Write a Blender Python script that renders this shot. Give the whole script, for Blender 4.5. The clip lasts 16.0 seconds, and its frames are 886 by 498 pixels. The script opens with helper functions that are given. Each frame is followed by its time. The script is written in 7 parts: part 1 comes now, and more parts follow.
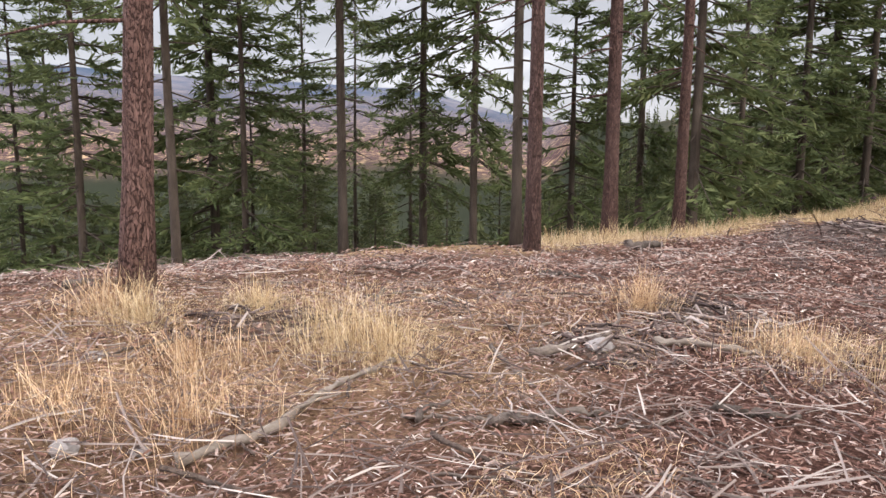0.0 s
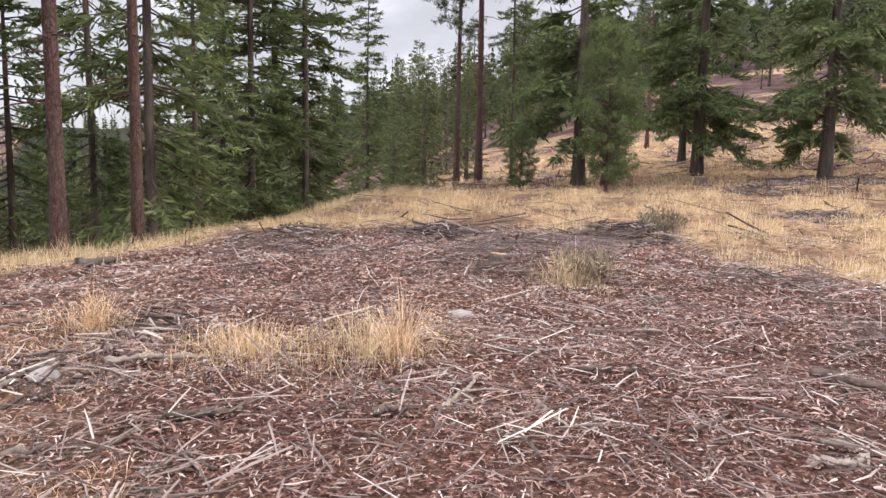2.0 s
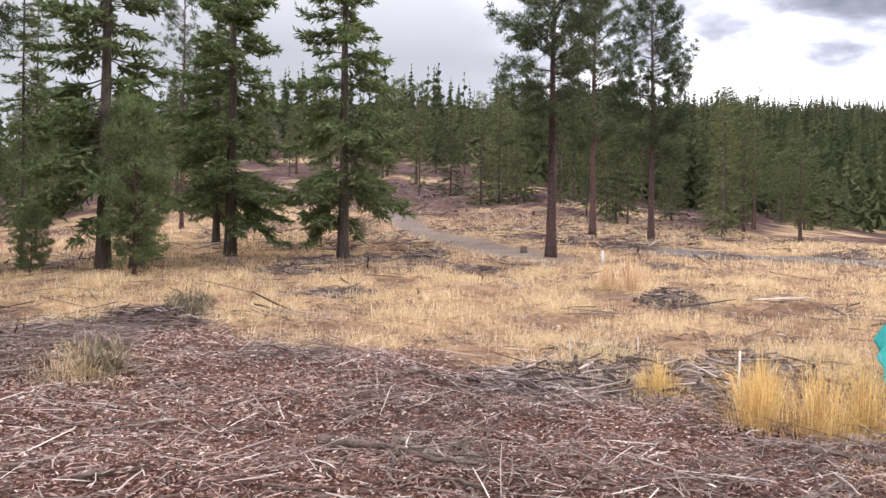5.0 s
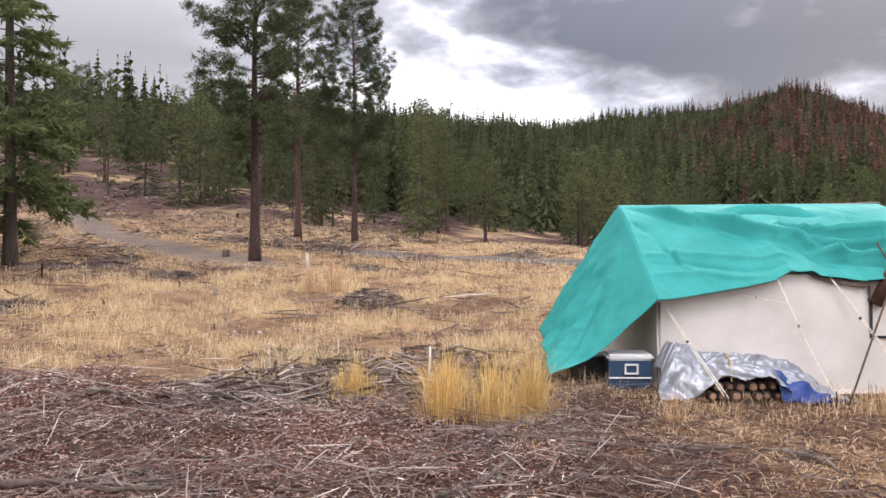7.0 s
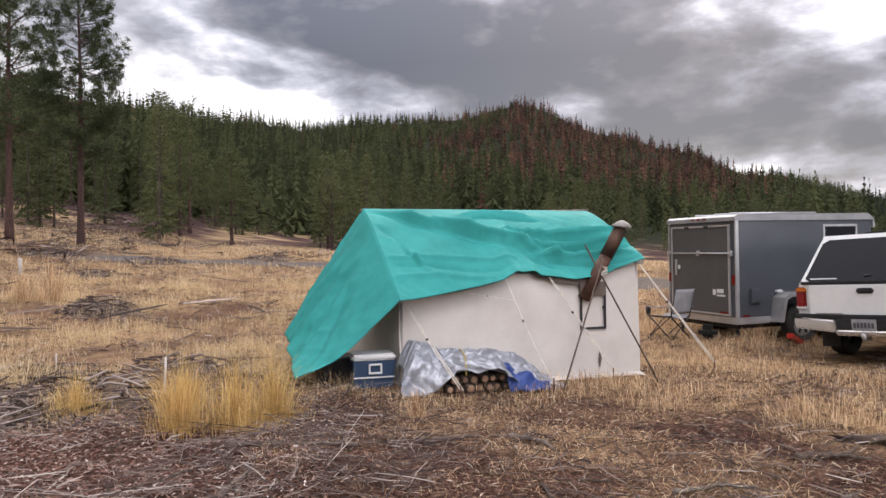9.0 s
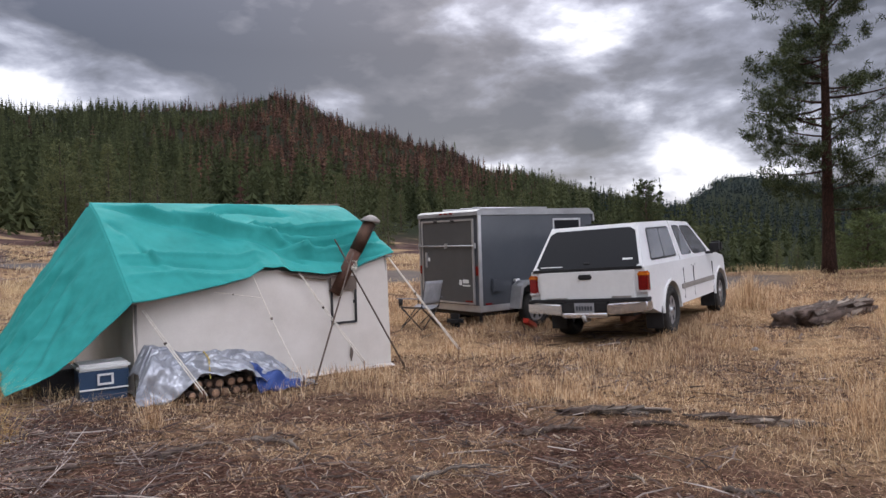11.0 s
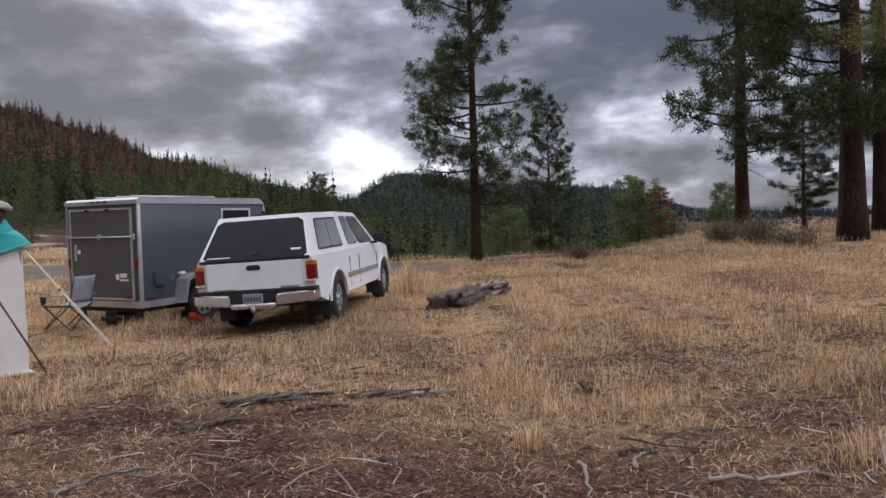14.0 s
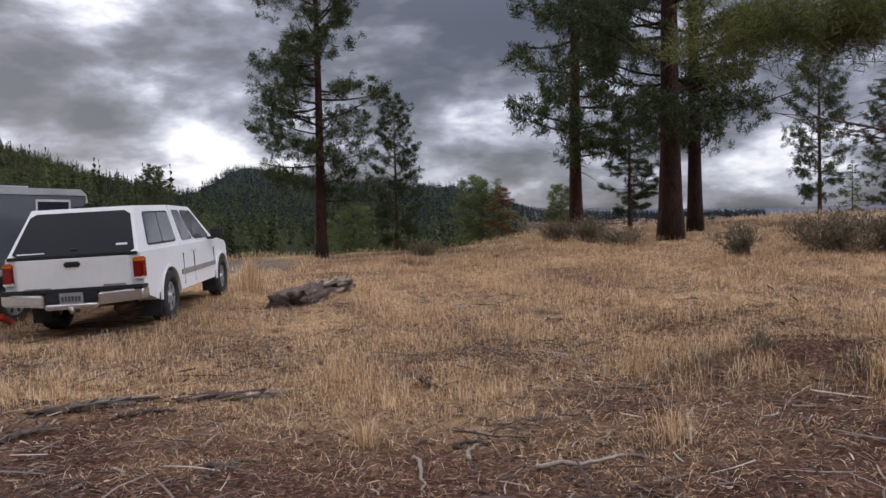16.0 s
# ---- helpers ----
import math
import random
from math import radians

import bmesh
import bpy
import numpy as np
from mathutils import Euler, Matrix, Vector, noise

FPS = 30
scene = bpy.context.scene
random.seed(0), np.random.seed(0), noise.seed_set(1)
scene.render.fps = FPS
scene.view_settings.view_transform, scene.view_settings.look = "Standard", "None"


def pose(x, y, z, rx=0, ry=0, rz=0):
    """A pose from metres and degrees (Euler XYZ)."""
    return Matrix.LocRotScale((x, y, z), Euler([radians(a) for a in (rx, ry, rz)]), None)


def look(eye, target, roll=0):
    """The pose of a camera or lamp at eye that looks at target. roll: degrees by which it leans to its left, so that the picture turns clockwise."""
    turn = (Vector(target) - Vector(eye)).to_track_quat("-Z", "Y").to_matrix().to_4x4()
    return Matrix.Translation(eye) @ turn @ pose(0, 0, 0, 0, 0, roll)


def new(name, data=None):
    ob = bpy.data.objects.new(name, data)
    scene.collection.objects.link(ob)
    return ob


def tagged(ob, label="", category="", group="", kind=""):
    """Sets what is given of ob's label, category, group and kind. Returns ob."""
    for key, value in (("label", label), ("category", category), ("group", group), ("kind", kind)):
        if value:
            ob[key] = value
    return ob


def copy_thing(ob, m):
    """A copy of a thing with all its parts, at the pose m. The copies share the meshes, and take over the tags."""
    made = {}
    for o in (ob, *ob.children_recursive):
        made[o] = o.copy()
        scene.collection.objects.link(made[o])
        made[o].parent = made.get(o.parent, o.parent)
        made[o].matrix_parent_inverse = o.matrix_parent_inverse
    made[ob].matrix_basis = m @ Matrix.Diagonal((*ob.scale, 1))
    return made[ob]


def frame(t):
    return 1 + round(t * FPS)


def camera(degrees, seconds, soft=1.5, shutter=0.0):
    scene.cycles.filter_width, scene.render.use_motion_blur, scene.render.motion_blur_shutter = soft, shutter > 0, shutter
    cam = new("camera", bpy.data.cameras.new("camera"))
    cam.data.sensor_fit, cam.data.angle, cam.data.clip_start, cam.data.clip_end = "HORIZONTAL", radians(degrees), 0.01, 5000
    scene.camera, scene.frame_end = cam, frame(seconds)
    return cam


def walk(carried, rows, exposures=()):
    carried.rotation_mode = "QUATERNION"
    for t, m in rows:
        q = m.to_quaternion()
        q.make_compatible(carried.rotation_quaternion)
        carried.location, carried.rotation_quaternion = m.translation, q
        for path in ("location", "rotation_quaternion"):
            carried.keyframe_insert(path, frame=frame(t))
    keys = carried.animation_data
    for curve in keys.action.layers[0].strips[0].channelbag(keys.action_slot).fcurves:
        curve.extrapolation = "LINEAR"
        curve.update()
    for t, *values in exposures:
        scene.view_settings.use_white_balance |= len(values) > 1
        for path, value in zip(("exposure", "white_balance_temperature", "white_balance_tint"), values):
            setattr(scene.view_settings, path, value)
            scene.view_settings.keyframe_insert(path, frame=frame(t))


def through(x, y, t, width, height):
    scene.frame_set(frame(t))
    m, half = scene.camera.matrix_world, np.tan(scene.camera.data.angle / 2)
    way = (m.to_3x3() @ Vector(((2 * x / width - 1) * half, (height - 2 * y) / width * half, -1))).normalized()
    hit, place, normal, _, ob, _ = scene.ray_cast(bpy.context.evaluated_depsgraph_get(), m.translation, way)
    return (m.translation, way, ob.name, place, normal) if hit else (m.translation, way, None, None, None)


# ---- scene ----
cam = camera(62.5, 16.0)
PATH = [
    (0, (0.051, 0.6, 1.551), (-0.627, 2.462, 1.28), 0.5),
    (0.5, (0.022, 0.416, 1.6), (-0.303, 2.37, 1.327), 1.5),
    (1, (0.091, 0.428, 1.603), (0.131, 2.411, 1.342), 1.4),
    (1.5, (0.148, 0.434, 1.606), (0.535, 2.381, 1.361), 1.3),
    (2, (0.218, 0.411, 1.612), (0.901, 2.277, 1.384), 1.1),
    (2.5, (0.282, 0.398, 1.605), (1.2, 2.163, 1.401), 0.9),
    (3, (0.312, 0.366, 1.61), (1.418, 2.023, 1.44), 0.9),
    (3.5, (0.34, 0.348, 1.615), (1.595, 1.9, 1.497), 0.8),
    (4, (0.362, 0.335, 1.621), (1.749, 1.775, 1.564), 0.8),
    (6.5, (0.549, 0.279, 1.641), (2.453, 0.891, 1.66), 0.2),
    (7, (0.547, 0.246, 1.649), (2.5, 0.679, 1.67), -0.2),
    (7.5, (0.559, 0.217, 1.651), (2.542, 0.481, 1.677), -0.4),
    (8, (0.575, 0.206, 1.652), (2.572, 0.308, 1.68), -0.6),
    (8.5, (0.587, 0.188, 1.647), (2.586, 0.121, 1.675), -0.7),
    (9, (0.574, 0.185, 1.648), (2.559, -0.055, 1.672), -0.6),
    (11.5, (0.619, -0.027, 1.643), (2.355, -1.02, 1.629), -2.0),
    (12, (0.617, -0.004, 1.631), (2.269, -1.131, 1.604), -2.3),
    (12.5, (0.592, 0.002, 1.638), (2.151, -1.25, 1.601), -2.4),
    (13, (0.559, -0.025, 1.627), (2.023, -1.387, 1.585), -2.3),
    (13.5, (0.526, -0.049, 1.618), (1.893, -1.508, 1.572), -2.0),
    (14, (0.522, -0.069, 1.609), (1.799, -1.607, 1.559), -1.8),
    (14.5, (0.529, -0.104, 1.604), (1.709, -1.718, 1.55), -1.6),
    (15, (0.52, -0.126, 1.599), (1.609, -1.803, 1.542), -1.5),
    (15.5, (0.501, -0.167, 1.582), (1.509, -1.893, 1.522), -1.4),
    (16, (0.495, -0.169, 1.587), (1.428, -1.936, 1.52), -1.2),
]
walk(cam, [(t, look(eye, target, roll)) for t, eye, target, roll in PATH],
     exposures=[(0, 2.0, 6450, 13), (2.5, 2.16, 6400, 14), (4.2, 2.12, 6400, 14), (6.5, 1.86, 6550, 14), (7.5, 1.66, 6600, 14), (9, 1.38, 6600, 14), (11.5, 1.04, 6150, 14), (13, 0.96, 6150, 14), (16, 0.96, 6200, 14)])

# ---- world and light: an overcast sky with a bright, broken band above the hills ----
def sky():
    w = bpy.data.worlds.new("sky")
    scene.world = w
    w.use_nodes = True
    nt = w.node_tree
    nt.nodes.clear()
    N, L = nt.nodes.new, nt.links.new
    out, bg = N("ShaderNodeOutputWorld"), N("ShaderNodeBackground")
    air = N("ShaderNodeTexSky")
    air.sky_type = "NISHITA"
    air.sun_disc = False
    air.sun_elevation, air.sun_rotation = radians(32), radians(118)
    co = N("ShaderNodeTexCoord")
    flat = N("ShaderNodeMapping")
    flat.inputs["Scale"].default_value = (1.0, 1.0, 2.3)
    L(co.outputs["Generated"], flat.inputs["Vector"])
    big, small = N("ShaderNodeTexNoise"), N("ShaderNodeTexNoise")
    for n, s, d, r, dis in ((big, 2.3, 5, 0.5, 0.0), (small, 6.5, 7, 0.55, 0.15)):
        n.inputs["Scale"].default_value, n.inputs["Detail"].default_value = s, d
        n.inputs["Roughness"].default_value, n.inputs["Distortion"].default_value = r, dis
        L(flat.outputs[0], n.inputs["Vector"])
    mix = N("ShaderNodeMath")
    mix.operation = "MULTIPLY_ADD"
    mix.inputs[1].default_value = 0.55
    L(small.outputs[0], mix.inputs[0])
    L(big.outputs[0], mix.inputs[2])
    # thinner cloud low over the horizon: a lighter band, towards the north and east most of all
    sep = N("ShaderNodeSeparateXYZ")
    L(co.outputs["Generated"], sep.inputs[0])
    low = N("ShaderNodeMapRange")
    low.inputs["From Min"].default_value, low.inputs["From Max"].default_value = 0.09, 0.36
    low.inputs["To Min"].default_value, low.inputs["To Max"].default_value = CLOUD_LOW, -0.055
    L(sep.outputs["Z"], low.inputs["Value"])
    lift = N("ShaderNodeMapRange")
    lift.inputs["From Min"].default_value, lift.inputs["From Max"].default_value = -1.0, 1.0
    L(sep.outputs["Y"], lift.inputs["Value"])
    north = N("ShaderNodeValToRGB")
    ne = north.color_ramp.elements
    ne[0].position, ne[0].color = 0.0, (0.06, 0.06, 0.06, 1)
    ne[1].position, ne[1].color = 0.86, (0.20, 0.20, 0.20, 1)
    for p, c in ((0.045, 0.08), (0.09, 0.20), (0.14, 0.15), (0.20, 0.075), (0.34, 0.10), (0.46, 0.20), (0.60, 0.36), (0.74, 0.37)):
        ne.new(p).color = (c, c, c, 1)
    L(lift.outputs[0], north.inputs[0])
    base = N("ShaderNodeMath")
    base.operation = "SUBTRACT"
    base.inputs[1].default_value = 0.20
    L(north.outputs[0], base.inputs[0])
    add, add2 = N("ShaderNodeMath"), N("ShaderNodeMath")
    crisp = N("ShaderNodeMapRange")
    crisp.clamp = False
    crisp.inputs["From Min"].default_value, crisp.inputs["From Max"].default_value = 0.675, 0.875
    crisp.inputs["To Min"].default_value, crisp.inputs["To Max"].default_value = 0.605, 0.93
    L(mix.outputs[0], crisp.inputs["Value"])
    L(crisp.outputs[0], add.inputs[0])
    L(low.outputs[0], add.inputs[1])
    L(add.outputs[0], add2.inputs[0])
    L(base.outputs[0], add2.inputs[1])
    ramp = N("ShaderNodeValToRGB")
    e = ramp.color_ramp.elements
    e[0].position, e[0].color = 0.66, (0.042, 0.044, 0.054, 1)
    e[1].position, e[1].color = 1.04, (0.46, 0.458, 0.462, 1)
    for p, c in ((0.76, (0.075, 0.075, 0.085, 1)), (0.85, (0.14, 0.143, 0.166, 1)), (0.93, (0.27, 0.275, 0.305, 1))):
        e.new(p).color = c
    L(add2.outputs[0], ramp.inputs[0])
    # the north is evenly veiled
    veil = N("ShaderNodeMapRange")
    veil.inputs["From Min"].default_value, veil.inputs["From Max"].default_value = 0.12, 0.50
    veil.inputs["To Max"].default_value = 0.82
    L(sep.outputs["Y"], veil.inputs["Value"])
    even = N("ShaderNodeMixRGB")
    even.inputs[2].default_value = (0.160, 0.160, 0.165, 1)
    L(veil.outputs[0], even.inputs[0])
    L(ramp.outputs[0], even.inputs[1])
    # an overcast sky is several times brighter overhead than at the horizon
    over = N("ShaderNodeMapRange")
    over.inputs["From Min"].default_value, over.inputs["From Max"].default_value = 0.26, 0.85
    over.inputs["To Min"].default_value, over.inputs["To Max"].default_value = 1.0, ZENITH
    L(sep.outputs["Z"], over.inputs["Value"])
    gain = N("ShaderNodeMixRGB")
    gain.blend_type = "MULTIPLY"
    gain.inputs[0].default_value = 1.0
    L(even.outputs[0], gain.inputs[1])
    L(over.outputs[0], gain.inputs[2])
    # a brighter patch of unseen south-western sky, added to light the tent's wall
    dot = N("ShaderNodeVectorMath")
    dot.operation = "DOT_PRODUCT"
    dot.inputs[1].default_value = (-0.82, -0.48, 0.3)
    L(co.outputs["Generated"], dot.inputs[0])
    thin = N("ShaderNodeMapRange")
    thin.inputs["From Min"].default_value, thin.inputs["From Max"].default_value = 0.55, 0.95
    thin.inputs["To Min"].default_value, thin.inputs["To Max"].default_value = 1.0, 4.2
    L(dot.outputs["Value"], thin.inputs["Value"])
    west = N("ShaderNodeMixRGB")
    west.blend_type = "MULTIPLY"
    west.inputs[0].default_value = 1.0
    L(gain.outputs[0], west.inputs[1])
    L(thin.outputs[0], west.inputs[2])
    blue = N("ShaderNodeMixRGB")
    blue.blend_type = "ADD"
    blue.inputs[0].default_value = 0.005
    L(west.outputs[0], blue.inputs[1])
    L(air.outputs[0], blue.inputs[2])
    L(blue.outputs[0], bg.inputs["Color"])
    bg.inputs["Strength"].default_value = SKY
    L(bg.outputs[0], out.inputs["Surface"])
    sun = new("sun", bpy.data.lights.new("sun", "SUN"))
    sun.data.energy, sun.data.angle, sun.data.color = SUN, radians(40), (1.0, 0.96, 0.9)
    # the brightest cloud stands to the south-east
    sun.matrix_world = look((0, 0, 0), (-0.75, 0.4, -0.62))


SKY, SUN, CLOUD_LOW, ZENITH = 1.0, 1.2, 0.125, 4.8
sky()


# ---- materials ----
def material(name, rough=0.8, metal=0.0, spec=0.3):
    m = bpy.data.materials.new(name)
    m.use_nodes = True
    b = m.node_tree.nodes["Principled BSDF"]
    b.inputs["Roughness"].default_value, b.inputs["Metallic"].default_value = rough, metal
    b.inputs["Specular IOR Level"].default_value = spec
    return m, m.node_tree, b


def ramp_node(nt, stops):
    r = nt.nodes.new("ShaderNodeValToRGB")
    e = r.color_ramp.elements
    e[0].position, e[0].color = stops[0][0], (*stops[0][1], 1)
    e[1].position, e[1].color = stops[-1][0], (*stops[-1][1], 1)
    for p, c in stops[1:-1]:
        e.new(p).color = (*c, 1)
    return r


def noise_node(nt, scale, detail=4, rough=0.6, stretch=None, coords="Object"):
    n = nt.nodes.new("ShaderNodeTexNoise")
    n.inputs["Scale"].default_value, n.inputs["Detail"].default_value, n.inputs["Roughness"].default_value = scale, detail, rough
    co = nt.nodes.new("ShaderNodeTexCoord")
    mp = nt.nodes.new("ShaderNodeMapping")
    mp.inputs["Scale"].default_value = stretch or (1, 1, 1)
    nt.links.new(co.outputs[coords], mp.inputs[0])
    nt.links.new(mp.outputs[0], n.inputs["Vector"])
    return n


def mixed(nt, kind, fac, a, b):
    m = nt.nodes.new("ShaderNodeMixRGB")
    m.blend_type = kind
    for i, v in enumerate((fac, a, b)):
        if hasattr(v, "is_linked"):
            nt.links.new(v, m.inputs[i])
        else:
            m.inputs[i].default_value = v if i == 0 else (*v, 1)
    return m.outputs[0]


def bumped(nt, b, height, strength, distance=0.02):
    n = nt.nodes.new("ShaderNodeBump")
    n.inputs["Strength"].default_value, n.inputs["Distance"].default_value = strength, distance
    nt.links.new(height, n.inputs["Height"])
    nt.links.new(n.outputs[0], b.inputs["Normal"])


def worn(name, c1, c2, scale=6, rough=0.8, metal=0.0, fine=60, bump=0.15, stretch=None, spec=0.3, spread=0.0, grain=0.72):
    """A surface of two close colours in soft patches with fine grain; spread: brightness from object to object."""
    m, nt, b = material(name, rough, metal, spec)
    big = noise_node(nt, scale, 5, 0.6, stretch)
    small = noise_node(nt, fine, 4, 0.65, stretch)
    r = ramp_node(nt, ((0.3, c1), (0.7, c2)))
    nt.links.new(big.outputs[0], r.inputs[0])
    g = ramp_node(nt, ((0.25, (grain, grain, grain)), (0.75, (1.0, 1.0, 1.0))))
    nt.links.new(small.outputs[0], g.inputs[0])
    c = mixed(nt, "MULTIPLY", 1.0, r.outputs[0], g.outputs[0])
    if spread:
        info = nt.nodes.new("ShaderNodeObjectInfo")
        k = ramp_node(nt, ((0.0, (1 - spread,) * 3), (1.0, (1.0, 1.0, 1.0))))
        nt.links.new(info.outputs["Random"], k.inputs[0])
        c = mixed(nt, "MULTIPLY", 1.0, c, k.outputs[0])
    nt.links.new(c, b.inputs["Base Color"])
    bumped(nt, b, small.outputs[0], bump)
    return m


def islands(name, stops, rough=0.8, through=0.0, spread=0.25, spec=0.2):
    """Many small loose pieces in one mesh: each its own tone; every object a little different."""
    m, nt, b = material(name, rough, 0, spec)
    geo = nt.nodes.new("ShaderNodeNewGeometry")
    r = ramp_node(nt, stops)
    nt.links.new(geo.outputs["Random Per Island"], r.inputs[0])
    info = nt.nodes.new("ShaderNodeObjectInfo")
    k = ramp_node(nt, ((0.0, (1 - spread, 1 - spread * 0.9, 1 - spread)), (1.0, (1.0, 1.0, 1.0))))
    nt.links.new(info.outputs["Random"], k.inputs[0])
    c = mixed(nt, "MULTIPLY", 1.0, r.outputs[0], k.outputs[0])
    nt.links.new(c, b.inputs["Base Color"])
    if through:
        t = nt.nodes.new("ShaderNodeBsdfTranslucent")
        s = nt.nodes.new("ShaderNodeMixShader")
        s.inputs[0].default_value = through
        nt.links.new(c, t.inputs["Color"])
        nt.links.new(b.outputs[0], s.inputs[1])
        nt.links.new(t.outputs[0], s.inputs[2])
        nt.links.new(s.outputs[0], nt.nodes["Material Output"].inputs["Surface"])
    return m


def ground_material():
    m, nt, b = material("earth", 1.0, 0, 0.0)
    at = nt.nodes.new("ShaderNodeAttribute")
    at.attribute_name = "cover"
    sep = nt.nodes.new("ShaderNodeSeparateColor")
    nt.links.new(at.outputs["Color"], sep.inputs[0])
    patch, grain, fibre = noise_node(nt, 0.9, 6, 0.65), noise_node(nt, 26, 6, 0.7), noise_node(nt, 75, 4, 0.7)
    soil = ramp_node(nt, ((0.3, (0.018, 0.011, 0.009)), (0.5, (0.07, 0.038, 0.029)), (0.62, (0.17, 0.098, 0.075)), (0.78, (0.28, 0.20, 0.165))))
    nt.links.new(grain.outputs[0], soil.inputs[0])
    straw = ramp_node(nt, ((0.3, (0.17, 0.105, 0.062)), (0.5, (0.42, 0.29, 0.165)), (0.7, (0.68, 0.51, 0.31))))
    nt.links.new(fibre.outputs[0], straw.inputs[0])
    mat_ = ramp_node(nt, ((0.36, (0.36, 0.32, 0.30)), (0.56, (1.0, 1.0, 1.0))))
    nt.links.new(noise_node(nt, 4.5, 7, 0.72).outputs[0], mat_.inputs[0])
    matted = mixed(nt, "MULTIPLY", 1.0, straw.outputs[0], mat_.outputs[0])
    far = ramp_node(nt, ((0.3, (0.04, 0.027, 0.025)), (0.5, (0.075, 0.048, 0.045)), (0.72, (0.14, 0.10, 0.088))))
    wide = noise_node(nt, 0.35, 8, 0.7)
    nt.links.new(wide.outputs[0], far.inputs[0])
    road = ramp_node(nt, ((0.3, (0.075, 0.07, 0.068)), (0.7, (0.16, 0.148, 0.14))))
    nt.links.new(grain.outputs[0], road.inputs[0])
    p = ramp_node(nt, ((0.35, (0.78, 0.78, 0.78)), (0.65, (1.05, 1.02, 1.0))))
    nt.links.new(patch.outputs[0], p.inputs[0])
    c = mixed(nt, "MIX", sep.outputs[0], soil.outputs[0], matted)
    # cleared slopes: purple-brown slash with drifts of dry grass
    drift = ramp_node(nt, ((0.52, (0, 0, 0)), (0.63, (1, 1, 1))))
    nt.links.new(noise_node(nt, 0.13, 6, 0.6, (1, 1, 0.3)).outputs[0], drift.inputs[0])
    slope = mixed(nt, "MIX", drift.outputs[0], far.outputs[0], (0.34, 0.245, 0.145))
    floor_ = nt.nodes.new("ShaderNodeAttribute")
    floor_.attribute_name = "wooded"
    # wooded ground is coloured near the trees' dark green, so gaps don't show pale
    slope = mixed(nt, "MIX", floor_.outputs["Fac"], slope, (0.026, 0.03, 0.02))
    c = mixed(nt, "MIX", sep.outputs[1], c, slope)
    c = mixed(nt, "MIX", sep.outputs[2], c, road.outputs[0])
    c = mixed(nt, "MULTIPLY", 1.0, c, p.outputs[0])
    # aerial haze is painted by distance: the farthest slopes turn blue-grey
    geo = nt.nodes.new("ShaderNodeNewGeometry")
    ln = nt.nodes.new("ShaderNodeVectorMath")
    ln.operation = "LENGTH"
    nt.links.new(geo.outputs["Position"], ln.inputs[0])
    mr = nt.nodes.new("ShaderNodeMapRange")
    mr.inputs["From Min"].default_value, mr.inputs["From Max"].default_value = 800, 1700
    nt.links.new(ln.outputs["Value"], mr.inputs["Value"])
    haze_tint = ramp_node(nt, ((0.35, (0.05, 0.07, 0.10)), (0.5, (0.09, 0.097, 0.12)), (0.68, (0.16, 0.145, 0.15))))
    nt.links.new(noise_node(nt, 0.006, 7, 0.6, (1, 1, 3)).outputs[0], haze_tint.inputs[0])
    blue = mixed(nt, "MIX", floor_.outputs["Fac"], haze_tint.outputs[0], (0.036, 0.047, 0.048))
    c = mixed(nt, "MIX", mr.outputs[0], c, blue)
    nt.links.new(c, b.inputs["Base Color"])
    bumped(nt, b, grain.outputs[0], 0.8, 0.03)
    return m


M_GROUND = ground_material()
def plated_bark(name, crack, low, high, size, long):
    """Bark in long plates parted by dark furrows."""
    m, nt, b = material(name, 0.95, 0, 0.12)
    warp = noise_node(nt, 5, 4, 0.6, (1, 1, 0.5))
    co = nt.nodes.new("ShaderNodeTexCoord")
    mp = nt.nodes.new("ShaderNodeMapping")
    mp.inputs["Scale"].default_value = (1, 1, long)
    nt.links.new(co.outputs["Object"], mp.inputs[0])
    bend = nt.nodes.new("ShaderNodeMixRGB")
    bend.blend_type = "ADD"
    bend.inputs[0].default_value = 0.3
    nt.links.new(mp.outputs[0], bend.inputs[1])
    nt.links.new(warp.outputs["Color"], bend.inputs[2])
    edge, cell = nt.nodes.new("ShaderNodeTexVoronoi"), nt.nodes.new("ShaderNodeTexVoronoi")
    edge.feature = "DISTANCE_TO_EDGE"
    for v in (edge, cell):
        v.inputs["Scale"].default_value = size
        nt.links.new(bend.outputs[0], v.inputs["Vector"])
    tone = ramp_node(nt, ((0.0, low), (1.0, high)))
    nt.links.new(cell.outputs["Color"], tone.inputs[0])
    grain = noise_node(nt, 45, 4, 0.7, (1, 1, 0.4))
    g = ramp_node(nt, ((0.3, (0.4, 0.4, 0.4)), (0.7, (1.15, 1.12, 1.1))))
    nt.links.new(grain.outputs[0], g.inputs[0])
    gap = ramp_node(nt, ((0.0, (0.15, 0.15, 0.15)), (0.10, (1, 1, 1))))
    nt.links.new(edge.outputs["Distance"], gap.inputs[0])
    c = mixed(nt, "MULTIPLY", 1.0, tone.outputs[0], g.outputs[0])
    c = mixed(nt, "MIX", gap.outputs[0], crack, c)
    info = nt.nodes.new("ShaderNodeObjectInfo")
    k = ramp_node(nt, ((0.0, (0.62, 0.66, 0.7)), (1.0, (1.0, 1.0, 1.0))))
    nt.links.new(info.outputs["Random"], k.inputs[0])
    nt.links.new(mixed(nt, "MULTIPLY", 1.0, c, k.outputs[0]), b.inputs["Base Color"])
    bumped(nt, b, gap.outputs[0], 1.0, 0.03)
    return m


